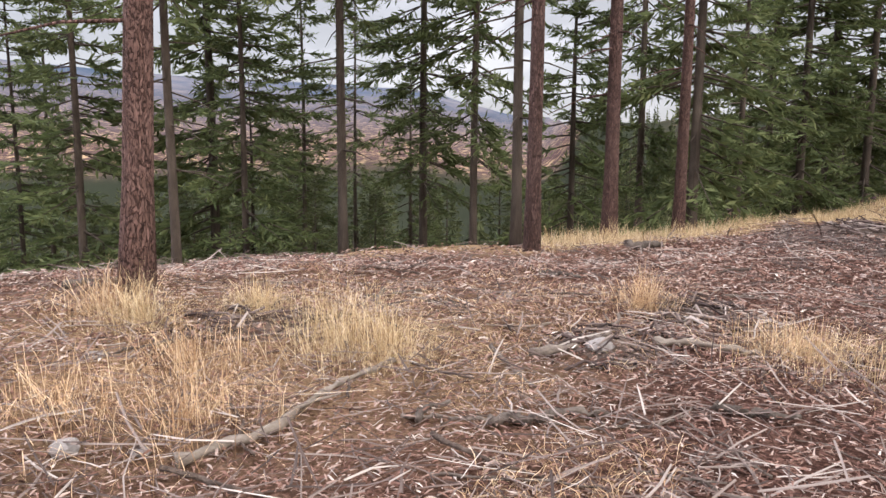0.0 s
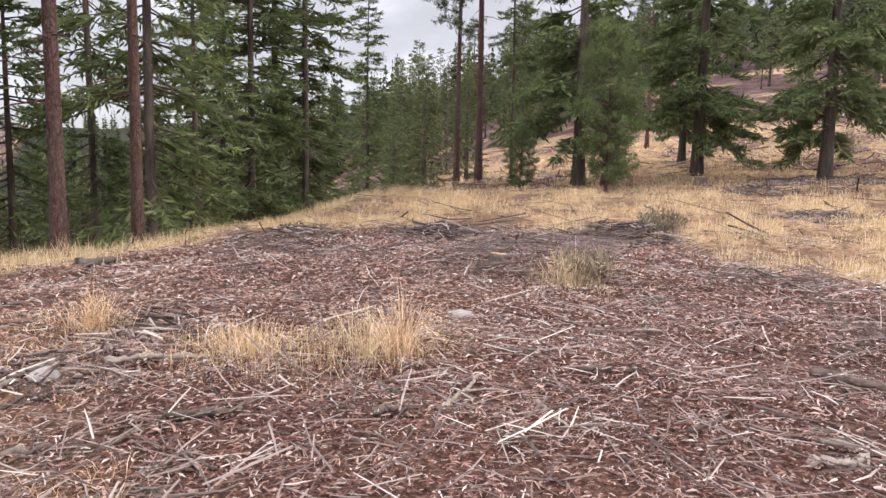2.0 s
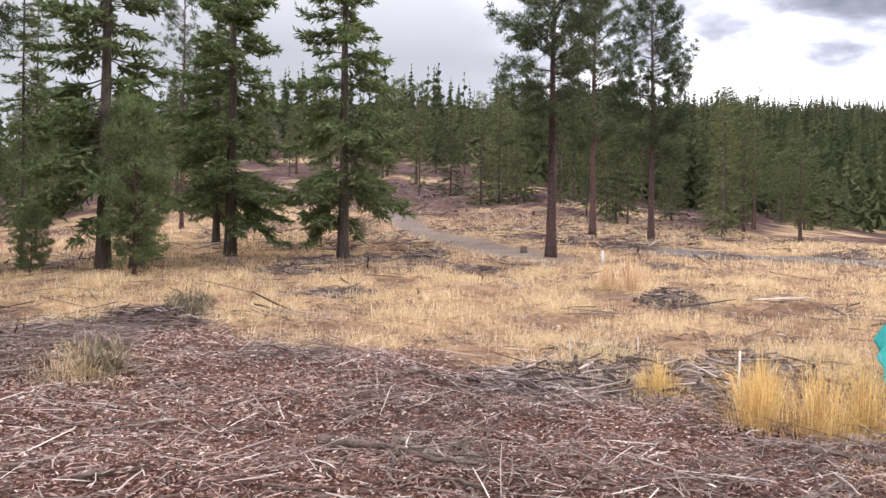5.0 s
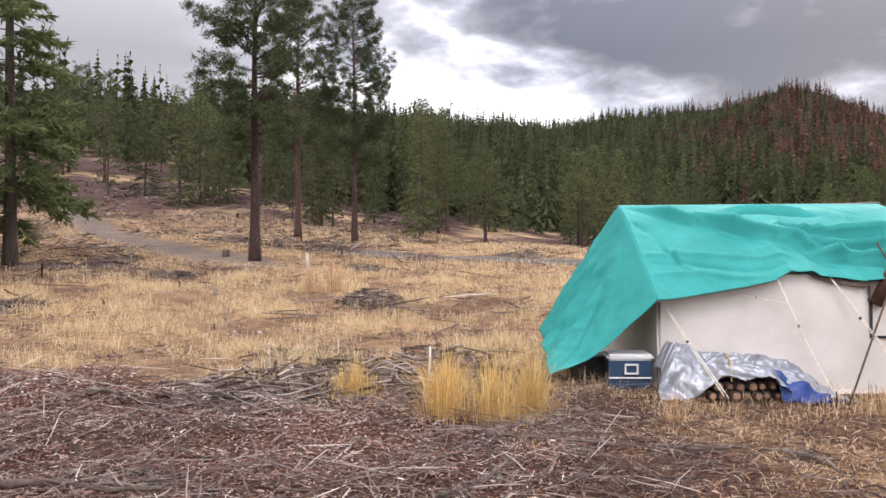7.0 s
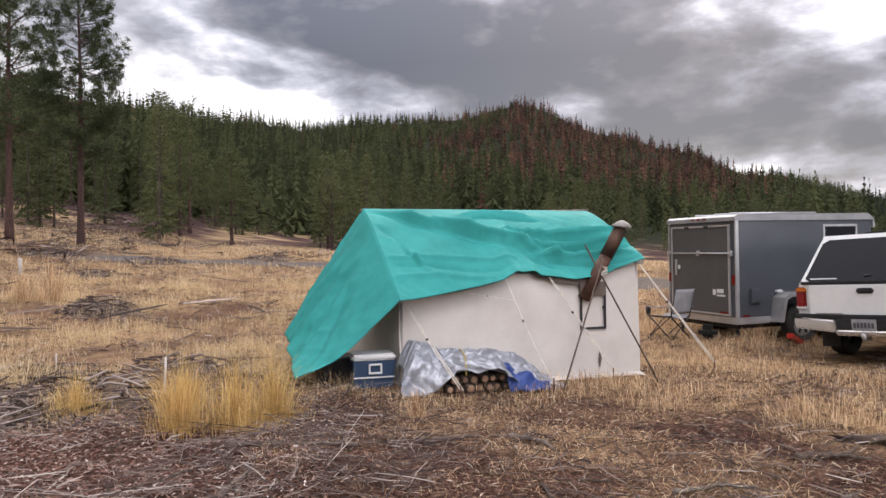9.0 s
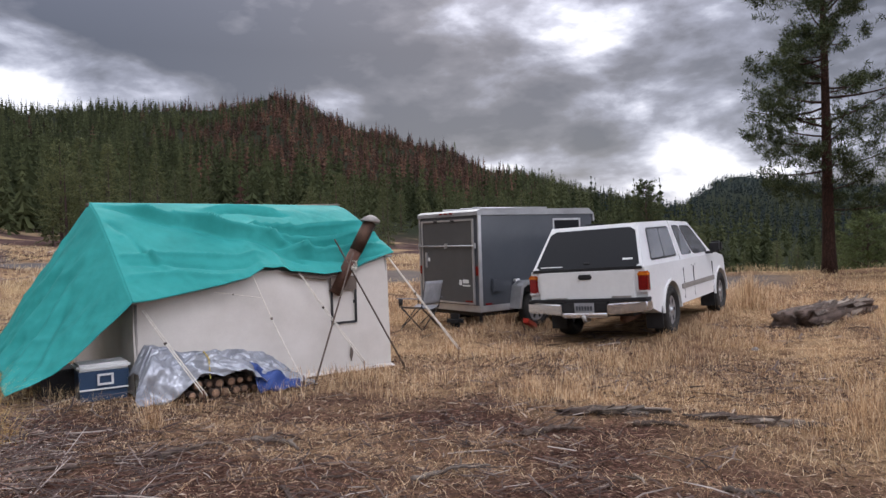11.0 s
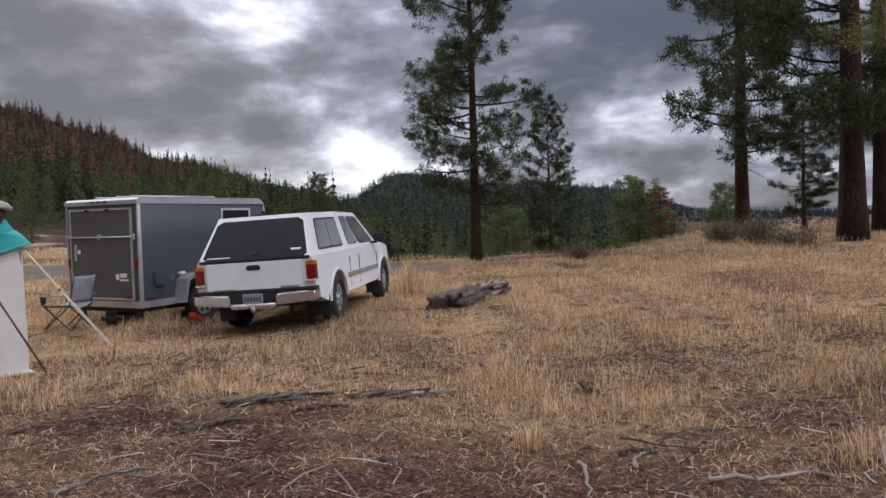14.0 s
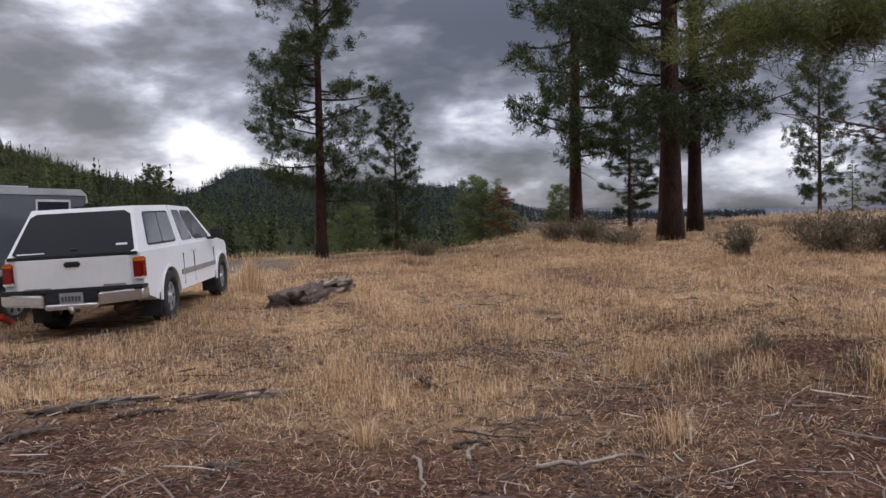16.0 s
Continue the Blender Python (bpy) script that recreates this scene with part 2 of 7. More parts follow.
M_BARK_PINE = plated_bark("pine_bark", (0.055, 0.033, 0.028), (0.11, 0.064, 0.052), (0.22, 0.135, 0.115), 30, 0.2)
# darker copy of the pine bark: shade on the southern boles put into colour
M_BARK_SHADED = plated_bark("shaded_pine_bark", (0.02, 0.013, 0.011), (0.045, 0.026, 0.02), (0.13, 0.068, 0.05), 22, 0.2)
M_BARK_FIR = worn("fir_bark", (0.055, 0.043, 0.034), (0.14, 0.11, 0.088), 9, 0.95, 0, 40, 0.9, (1, 1, 0.25), 0.15, 0.4)
M_FIR = islands("fir_needles", ((0, (0.07, 0.09, 0.036)), (0.5, (0.125, 0.155, 0.062)), (1, (0.19, 0.215, 0.09))), 0.7, 0.4, 0.3)
M_PINE = islands("pine_needles", ((0, (0.026, 0.038, 0.017)), (0.5, (0.052, 0.068, 0.029)), (1, (0.10, 0.115, 0.05))), 0.7, 0.3, 0.3)
# olive, and lighter than the crown's needles: the bough's light is in the colour
M_BOUGH = islands("lit_olive_needles", ((0, (0.055, 0.062, 0.02)), (0.5, (0.10, 0.108, 0.036)), (1, (0.17, 0.17, 0.06))), 0.7, 0.4, 0.1)
M_MID = islands("forest_needles", ((0, (0.05, 0.06, 0.026)), (0.5, (0.098, 0.11, 0.045)), (1, (0.15, 0.157, 0.066))), 0.8, 0.25, 0.4)
M_WOODS = islands("far_needles", ((0, (0.037, 0.044, 0.024)), (0.55, (0.068, 0.077, 0.038)), (1, (0.105, 0.112, 0.053))), 1.0, 0.35, spec=0.0)
# needles of the distant southern hills, with the haze's blue put into the colour
M_VALLEY = islands("hazed_needles", ((0, (0.03, 0.041, 0.044)), (1, (0.05, 0.062, 0.064))), 1.0, 0.2, spec=0.0)
M_BURNT = islands("scorched_needles", ((0, (0.036, 0.026, 0.023)), (0.5, (0.108, 0.060, 0.048)), (1, (0.20, 0.105, 0.075))), 1.0, 0.3, spec=0.0)
M_RUSTY = islands("rust_needles", ((0, (0.10, 0.045, 0.02)), (1, (0.26, 0.13, 0.06))), 0.9, 0.3)
M_STRAW = islands("dry_grass", ((0, (0.25, 0.16, 0.085)), (0.3, (0.51, 0.365, 0.20)), (0.65, (0.67, 0.51, 0.30)), (1, (0.87, 0.72, 0.49))), 0.8, 0.35, 0.1)
M_GOLD = islands("golden_grass", ((0, (0.36, 0.205, 0.07)), (0.5, (0.62, 0.41, 0.15)), (1, (0.84, 0.62, 0.29))), 0.8, 0.4, 0.1)
M_PALE = islands("bleached_grass", ((0, (0.12, 0.06, 0.034)), (0.3, (0.38, 0.23, 0.125)), (0.65, (0.68, 0.46, 0.27)), (1, (0.9, 0.71, 0.47))), 0.85, 0.3, 0.1)
M_LITTER = islands("wood_litter", ((0, (0.045, 0.024, 0.019)), (0.25, (0.13, 0.066, 0.05)), (0.55, (0.26, 0.145, 0.11)), (0.82, (0.36, 0.255, 0.21)), (0.96, (0.45, 0.355, 0.305)), (1, (0.66, 0.58, 0.51))), 0.9, 0.0, 0.1)
M_CAMP_LITTER = islands("needle_litter", ((0, (0.025, 0.016, 0.012)), (0.3, (0.08, 0.045, 0.031)), (0.65, (0.19, 0.112, 0.074)), (0.92, (0.32, 0.22, 0.15)), (1, (0.5, 0.4, 0.31))), 0.9, 0.0, 0.1)
M_STICK = worn("weathered_stick", (0.10, 0.075, 0.06), (0.28, 0.23, 0.19), 9, 0.9, 0, 70, 0.7, (1, 1, 1), 0.2, 0.55)
M_SAGE = islands("grey_sage", ((0, (0.11, 0.09, 0.062)), (0.6, (0.20, 0.16, 0.11)), (1, (0.30, 0.245, 0.165))), 0.9, 0.2, 0.2)

# ---- terrain: heights on rings round the clearing, by compass bearing; beyond, slopes rise to a skyline ----
CX, CY, EYE_Z = 0.5, 0.2, 1.62
BEAR = (-60, -40, -20, -6, 4, 14, 24, 35, 50, 65, 80, 96, 112, 125, 138, 150, 162, 178, 235, 300)
RINGS = (0, 3, 8, 13, 22, 30, 50)
RISE = (
    (0.0,) * 20,
    (.15, .15, .15, .15, .12, .12, .12, .10, .10, .08, .05, .03, .03, .02, 0, 0, 0, 0, 0, .1),
    (.42, .38, .35, .33, .28, .26, .26, .24, .22, .18, .13, .05, .06, .08, .05, .05, .10, .20, .1, .3),
    (-.6, -.4, -.1, .15, .42, .42, .40, .38, .36, .34, .32, .22, .12, .10, .10, .15, .30, .45, .3, .2),
    (-4, -3.5, -2.5, -1.5, -.3, .65, .75, .80, .90, .95, .95, .7, .4, .30, .35, .42, .85, 1.15, 1.0, -1),
    (-8, -7, -6, -4, -2, .2, .95, 1.2, 1.35, 1.6, 1.5, 1.2, .7, .45, .45, .55, 1.25, 1.6, 1.5, -4),
    (-17, -15, -13, -10, -7, -2, 1.2, 2.9, 3.1, 3.3, 2.5, 2.0, 1.2, .3, -2, -3, -1, 1, 4, -10),
)
SKY_BEAR = (-60, -33, -24, -13, -8, 6, 17, 35, 50, 60, 74, 82, 86, 91, 97, 103, 110, 115, 120, 128, 133, 137, 146, 152, 161, 178, 200, 300)
SKY_RISE = (.105, .089, .083, .045, .035, .055, .085, .185, .205, .20, .187, .180, .170, .186, .19, .207, .160, .133, .10, .058, .05, .080, .060, .052, .018, .012, .02, .10)
SKY_FAR = (1900, 1900, 1900, 1700, 320, 280, 260, 240, 230, 260, 380, 480, 540, 580, 600, 600, 600, 600, 620, 640, 800, 1200, 1000, 1000, 1500, 2200, 2200, 1900)


def swing(b):
    return (b + 60) % 360 - 60


def along(b, knots, values):
    """Smooth interpolation round the compass."""
    k = np.array(list(knots) + [knots[0] + 360], float)
    v = np.array(list(values) + [values[0]], float)
    i = np.clip(np.searchsorted(k, b, side="right") - 1, 0, len(k) - 2)
    u = (b - k[i]) / (k[i + 1] - k[i])
    u = u * u * (3 - 2 * u)
    return v[i] * (1 - u) + v[i + 1] * u


def lumps(x, y, seed=0.0):
    """Gentle unevenness of about unit height from a few crossed waves."""
    s = seed
    return (np.sin(x * 1.0 + 1.7 * np.sin(y * 0.63 + s) + s) + np.sin(y * 1.13 + 1.3 * np.sin(x * 0.71 - s) + 2 * s) + 0.6 * np.sin(x * 2.3 + y * 1.9 + 3 * s) + 0.5 * np.sin(x * 4.1 - y * 3.7 + s)) / 3.1


def smooth(a, b, v):
    u = np.clip((v - a) / (b - a), 0, 1)
    return u * u * (3 - 2 * u)


def height(x, y):
    x, y = np.asarray(x, float), np.asarray(y, float)
    dx, dy = x - CX, y - CY
    r = np.hypot(dx, dy)
    b = swing(np.degrees(np.arctan2(dx, dy)))
    rings = np.stack([along(b, BEAR, v) for v in RISE])
    k = np.array(RINGS, float)
    i = np.clip(np.searchsorted(k, r, side="right") - 1, 0, len(k) - 2)
    u = np.clip((r - k[i]) / (k[i + 1] - k[i]), 0, 1)
    h = np.take_along_axis(rings, i[None], 0)[0] * (1 - u) + np.take_along_axis(rings, (i + 1)[None], 0)[0] * u
    top, far = along(b, SKY_BEAR, SKY_RISE), along(b, SKY_BEAR, SKY_FAR)
    rise50 = (rings[-1] - EYE_Z) / 50
    v = np.clip(np.log(np.maximum(r, 50) / 50) / np.log(far / 50), 0, 1)
    bow = along(b, (-60, -10, 20, 60, 75, 90, 200), (0.9, 0.9, 0.9, 0.9, 1.1, 1.6, 1.7))
    slope = rise50 + (top - rise50) * v ** bow
    beyond = np.clip(r / far - 1, 0, 3)
    out = EYE_Z + slope * np.maximum(r, 50) * (1 - 0.25 * beyond)
    h = np.where(r > 50, np.where(r > far, (EYE_Z + top * far) * (1 - 0.35 * beyond), out), h)
    h = h + 0.045 * lumps(x * 1.1, y * 1.1, 1.0) * np.clip(r / 4, 0.15, 1.6) + 0.012 * lumps(x * 5.5, y * 5.5, 2.0)
    h = h + 0.04 * lumps(x * 2.7, y * 2.7, 5.0) * smooth(2.5, 4.5, r) * smooth(14, 11, r) * smooth(100, 80, b)
    # the levelled stand under the pickup
    tu, tv = (x - 9.64) * -0.855 + (y + 6.56) * -0.518, (x - 9.64) * 0.518 + (y + 6.56) * -0.855
    stand = smooth(1.9, 1.0, np.abs(tu)) * smooth(-1.2, 0.2, tv) * smooth(7.0, 5.3, tv)
    h = h * (1 - stand) + stand * (0.125 + 0.026 * tv + 0.038 * tu)
    # a low dirt bank with a cut face south of the camera, and the rutted mounds of the slash heap
    h = h + 0.22 * np.exp(-((x - 0.2) / 1.7) ** 2 - ((y + 8.0) / 0.75) ** 2)
    h = h + np.where((r > 50) & (r < 900), 0.008 * r * lumps(x / 42, y / 42, 3.0), 0)
    return h


def h1(x, y):
    return float(height(np.array([x]), np.array([y]))[0])


def grassy(x, y):
    """0 on bare slash and soil, 1 in standing dry grass."""
    x, y = np.asarray(x, float), np.asarray(y, float)
    r = np.hypot(x - CX, y - CY)
    b = swing(np.degrees(np.arctan2(x - CX, y - CY)))
    edge = along(b, (-60, -30, -12, -4, 8, 20, 32, 45, 58, 70, 80, 92, 110, 130, 150, 175, 230, 300), (8.6, 9, 9.6, 10.5, 13, 13, 12.4, 10.2, 8.6, 8.0, 8.2, 8.6, 7.8, 6.6, 5.6, 6.2, 6, 8.6))
    e = r - edge + 1.1 * lumps(x * 1.2, y * 1.2, 4.0)
    g = smooth(-0.5, 0.9, e)
    bare = smooth(0.15, 0.6, lumps(x * 0.42, y * 0.42, 7.0)) * smooth(12, 17, r)
    return np.clip(g * (1 - 0.75 * bare) * (1 - 0.95 * dirt_bank(x, y)), 0, 1)


def dirt_bank(x, y):
    """The crumbling bare face of the low bank south of the camera."""
    return np.exp(-((x - 0.2) / 1.8) ** 2 - ((y + 7.5 + 0.2 * np.sin(x * 3)) / 0.55) ** 2)


def road(x, y):
    """The gravel track that climbs the hill, and the bare strip behind the tent."""
    x, y = np.asarray(x, float), np.asarray(y, float)
    u = x - 30
    mid = 18.5 + 1.15 * u
    a = 0.7 * smooth(1.5, 0.6, np.abs(y - mid + 0.5 * lumps(x * 0.6, y * 0.6, 2.0)) * 0.55) * smooth(23, 27, x) * smooth(54, 47, x)
    c = smooth(2.2, 1.2, np.abs(x - 31 - 0.25 * np.abs(y - 4))) * smooth(-9, -5, y) * smooth(13, 10, y)
    side, way = (x - 18.7) * 0.62 - (y + 16.8) * 0.78, (x - 18.7) * 0.78 + (y + 16.8) * 0.62
    d = 0.85 * smooth(2.9, 2.3, np.abs(side + 0.3 * lumps(x * 0.7, y * 0.7, 4.0))) * smooth(-4.5, -2, way) * smooth(16, 12, way)
    return np.clip(a + c + d, 0, 1)


def mesh_from(name, verts, faces, mat, smooth_shade=False):
    """A mesh from an (n, 3) array and an (m, k) array of corner indices."""
    me = bpy.data.meshes.new(name)
    verts, faces = np.asarray(verts, np.float32), np.asarray(faces, np.int32)
    n, k = faces.shape
    me.vertices.add(len(verts))
    me.vertices.foreach_set("co", verts.ravel())
    me.loops.add(n * k)
    me.loops.foreach_set("vertex_index", faces.ravel())
    me.polygons.add(n)
    me.polygons.foreach_set("loop_start", np.arange(0, n * k, k, dtype=np.int32))
    me.polygons.foreach_set("use_smooth", np.full(n, smooth_shade))
    me.update(calc_edges=True)
    me.materials.append(mat)
    return me


def terrain():
    rad = np.concatenate([np.linspace(0.3, 12, 90), np.geomspace(12.2, 60, 66), np.geomspace(61, 600, 70), np.geomspace(615, 3800, 34)])
    nb = 450
    ang = np.arange(nb) * 2 * math.pi / nb
    R, A = np.meshgrid(rad, ang, indexing="ij")
    x, y = CX + R * np.sin(A), CY + R * np.cos(A)
    z = height(x.ravel(), y.ravel())
    v = np.stack([x.ravel(), y.ravel(), z], 1)
    v = np.concatenate([v, [[CX, CY, h1(CX, CY)]]])
    i, j = np.meshgrid(np.arange(len(rad) - 1), np.arange(nb), indexing="ij")
    a, b2 = i * nb + j, i * nb + (j + 1) % nb
    q = np.stack([a, a + nb, b2 + nb, b2], -1).reshape(-1, 4)
    c = np.arange(0, nb, 2)
    q = np.concatenate([q, np.stack([np.full(len(c), len(v) - 1), c, c + 1, (c + 2) % nb], 1)])
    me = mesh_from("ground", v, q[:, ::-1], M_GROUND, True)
    r = np.hypot(v[:, 0] - CX, v[:, 1] - CY)
    g = grassy(v[:, 0], v[:, 1]) * np.clip(0.55 + 0.45 * lumps(v[:, 0] * 1.7, v[:, 1] * 1.7, 9.0), 0.12, 0.95)
    # trampled straw over the soil between camp and camera
    b = swing(np.degrees(np.arctan2(v[:, 0] - CX, v[:, 1] - CY)))
    straw = smooth(80, 100, b) * smooth(250, 200, b) * smooth(3.0, 7.5, r) * np.clip(0.04 + 0.6 * lumps(v[:, 0] * 1.5, v[:, 1] * 1.5, 5.0), 0, 0.8)
    west = smooth(-5, -25, b) * smooth(9, 5, r) * smooth(3, 5, r) * 0.45
    g = np.maximum(np.maximum(g, straw), west) * (1 - 0.9 * dirt_bank(v[:, 0], v[:, 1]))
    col = np.stack([g, smooth(42, 75, r), road(v[:, 0], v[:, 1]), np.ones(len(v))], 1).astype(np.float32)
    at = me.attributes.new("cover", "FLOAT_COLOR", "POINT")
    at.data.foreach_set("color", col.ravel())
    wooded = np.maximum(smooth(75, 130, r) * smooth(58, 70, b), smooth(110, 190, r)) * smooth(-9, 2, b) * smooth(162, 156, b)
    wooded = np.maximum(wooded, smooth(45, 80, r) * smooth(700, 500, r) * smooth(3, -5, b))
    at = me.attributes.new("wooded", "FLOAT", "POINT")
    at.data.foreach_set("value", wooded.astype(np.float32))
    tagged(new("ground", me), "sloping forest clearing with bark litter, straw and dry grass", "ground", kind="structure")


terrain()


# ---- helpers for things ----
def part(name, me, parent, label=""):
    ob = new(name, me)
    ob.parent = parent
    return tagged(ob, label)


def thing(name, m, label, category, group="", kind=""):
    ob = new(name)
    ob.matrix_world = m
    return tagged(ob, label, category, group, kind)


def tube(pts, radii, sides=6, caps=True):
    """A bent, tapering round bar: vertices and faces (quads; caps as fans of doubled corners)."""
    pts = np.asarray(pts, float)
    n = len(pts)
    d = np.gradient(pts, axis=0)
    d /= np.linalg.norm(d, axis=1)[:, None] + 1e-9
    ref = np.array([0.0, 0, 1]) if abs(d[:, 2]).mean() < 0.8 else np.array([1.0, 0, 0])
    s = np.cross(d, ref)
    s /= np.linalg.norm(s, axis=1)[:, None] + 1e-9
    t = np.cross(s, d)
    a = np.arange(sides) * 2 * math.pi / sides
    ring = s[:, None] * np.cos(a)[None, :, None] + t[:, None] * np.sin(a)[None, :, None]
    v = (pts[:, None] + ring * np.asarray(radii, float)[:, None, None]).reshape(-1, 3)
    i, j = np.meshgrid(np.arange(n - 1), np.arange(sides), indexing="ij")
    f = np.stack([i * sides + j, i * sides + (j + 1) % sides, (i + 1) * sides + (j + 1) % sides, (i + 1) * sides + j], -1).reshape(-1, 4)
    if caps:
        v = np.concatenate([v, pts[:1], pts[-1:]])
        c0, c1, k = n * sides, n * sides + 1, np.arange(sides)
        e0 = np.stack([np.full(sides, c0), np.full(sides, c0), (k + 1) % sides, k], 1)
        e1 = np.stack([np.full(sides, c1), np.full(sides, c1), (n - 1) * sides + k, (n - 1) * sides + (k + 1) % sides], 1)
        tri = np.concatenate([e0[:, 1:], e1[:, 1:]])
        return v, f, tri
    return v, f, np.zeros((0, 3), int)


def solid(name, pieces, mat, smooth_shade=True):
    """One mesh out of (verts, quads, tris) pieces."""
    vs, fs, n = [], [], 0
    for v, q, t in pieces:
        vs.append(np.asarray(v, float))
        fs += [tuple(int(c) + n for c in row) for row in q] + [tuple(int(c) + n for c in row) for row in t]
        n += len(v)
    me = bpy.data.meshes.new(name)
    me.from_pydata(np.concatenate(vs).tolist(), [], fs)
    me.materials.append(mat)
    me.polygons.foreach_set("use_smooth", np.full(len(me.polygons), smooth_shade))
    me.update()
    return me


# ---- trees ----
rng = np.random.default_rng(7)


def needles(base, way, length, width):
    """Slim four-cornered sprays (a kite each) from base along way."""
    n = len(base)
    way = way / (np.linalg.norm(way, axis=1)[:, None] + 1e-9)
    side = np.cross(way, rng.normal(size=(n, 3)))
    side /= np.linalg.norm(side, axis=1)[:, None] + 1e-9
    mid = base + way * (length * 0.45)[:, None]
    v = np.stack([base, mid + side * width[:, None], base + way * length[:, None], mid - side * width[:, None]], 1).reshape(-1, 3)
    return v, np.arange(4 * n).reshape(n, 4)


def trunk_mesh(h, r, mat, lean=0.0, stubs=0, limbs=()):
    z = np.linspace(-0.5, h, 14)
    u = np.clip(z / h, 0, 1)
    wob = 0.06 * h / 15
    x = lean * h * u + wob * np.sin(z * 0.5 + rng.uniform(0, 6)) * u
    y = wob * np.sin(z * 0.4 + rng.uniform(0, 6)) * u
    rad = r * ((1 - u) ** 0.8 * 0.97 + 0.03) * (1 + 0.45 * np.exp(-np.maximum(z, 0) / (2.2 * r + 0.05)))
    pieces = [tube(np.stack([x, y, z], 1), rad, 12)]
    for _ in range(stubs):
        zz = rng.uniform(0.12, 0.6) * h
        a, l = rng.uniform(0, 6.28), rng.uniform(0.3, 1.3)
        p = np.array([np.interp(zz, z, x), np.interp(zz, z, y), zz])
        d = np.array([math.cos(a), math.sin(a), rng.uniform(-0.35, 0.1)])
        pieces.append(tube([p, p + d * l * 0.5, p + d * l + (0, 0, -0.1 * l)], [0.018, 0.012, 0.005], 4, False))
    for pts, rr in limbs:
        pieces.append(tube(pts, rr, 4 if len(pts) < 6 else 3, False))
    return solid("trunk", pieces, mat)


def fir(h, spread, low, dense, mat=None, fine=1.0):
    """A Douglas fir: whorls of level to drooping boughs with flat sprays. Returns trunk and crown meshes."""
    limbs, base, way, ln, wd = [], [], [], [], []
    z = low * h
    while z < h * 0.985:
        u = (z - low * h) / (h - low * h)
        reach = spread * (1 - u) ** 0.75 * (0.5 + 0.5 * min(1, u * 5 + 0.35)) + 0.12
        for _ in range(max(3, int(rng.normal(5.2, 1)))):
            a, l = rng.uniform(0, 6.28), reach * rng.uniform(0.55, 1.12)
            tilt = 0.45 * u - 0.22 + rng.normal(0, 0.08)
            d = np.array([math.cos(a), math.sin(a), tilt])
            n = 6
            s = np.linspace(0, 1, n)
            sag = -0.28 * l * (1 - u) * np.sin(s * 1.6) ** 2 + 0.10 * l * s ** 3
            pts = np.array([0, 0, z + rng.uniform(-0.15, 0.15)]) + d * (s * l)[:, None] + np.stack([0 * s, 0 * s, sag], 1)
            limbs.append((pts, 0.022 * (1 - 0.85 * s) * (0.5 + l / 3)))
            m = int(dense * l * 15) + 5
            q = rng.uniform(0.15, 1.0, m) ** 0.8
            c = np.stack([np.interp(q, s, pts[:, k]) for k in range(3)], 1)
            side = np.array([-math.sin(a), math.cos(a), 0.0]) * rng.choice([-1, 1], m)[:, None]
            out = d[None] * rng.uniform(0.35, 1.0, m)[:, None] + side * rng.uniform(0.2, 1.0, m)[:, None]
            out[:, 2] += rng.normal(-0.12, 0.22, m)
            size = (0.14 + 0.26 * l / 3 * (1 - q) + rng.uniform(0, 0.18, m)) * fine
            base.append(c), way.append(out), ln.append(size), wd.append(size * rng.uniform(0.06, 0.13, m))
            # a second tier of short sprays on the side shoots
            e = c + out / (np.linalg.norm(out, axis=1)[:, None]) * (size * rng.uniform(0.3, 0.9, m))[:, None]
            o2 = out + rng.normal(0, 0.6, (m, 3))
            base.append(e), way.append(o2), ln.append(size * 0.65), wd.append(size * 0.075)
        z += (0.30 + 0.35 * rng.random()) * (h / 14) ** 0.5 * (1.05 - 0.45 * u)
    v, f = needles(np.concatenate(base), np.concatenate(way), np.concatenate(ln), np.concatenate(wd))
    return limbs, mesh_from("crown", v, f, mat or M_FIR)


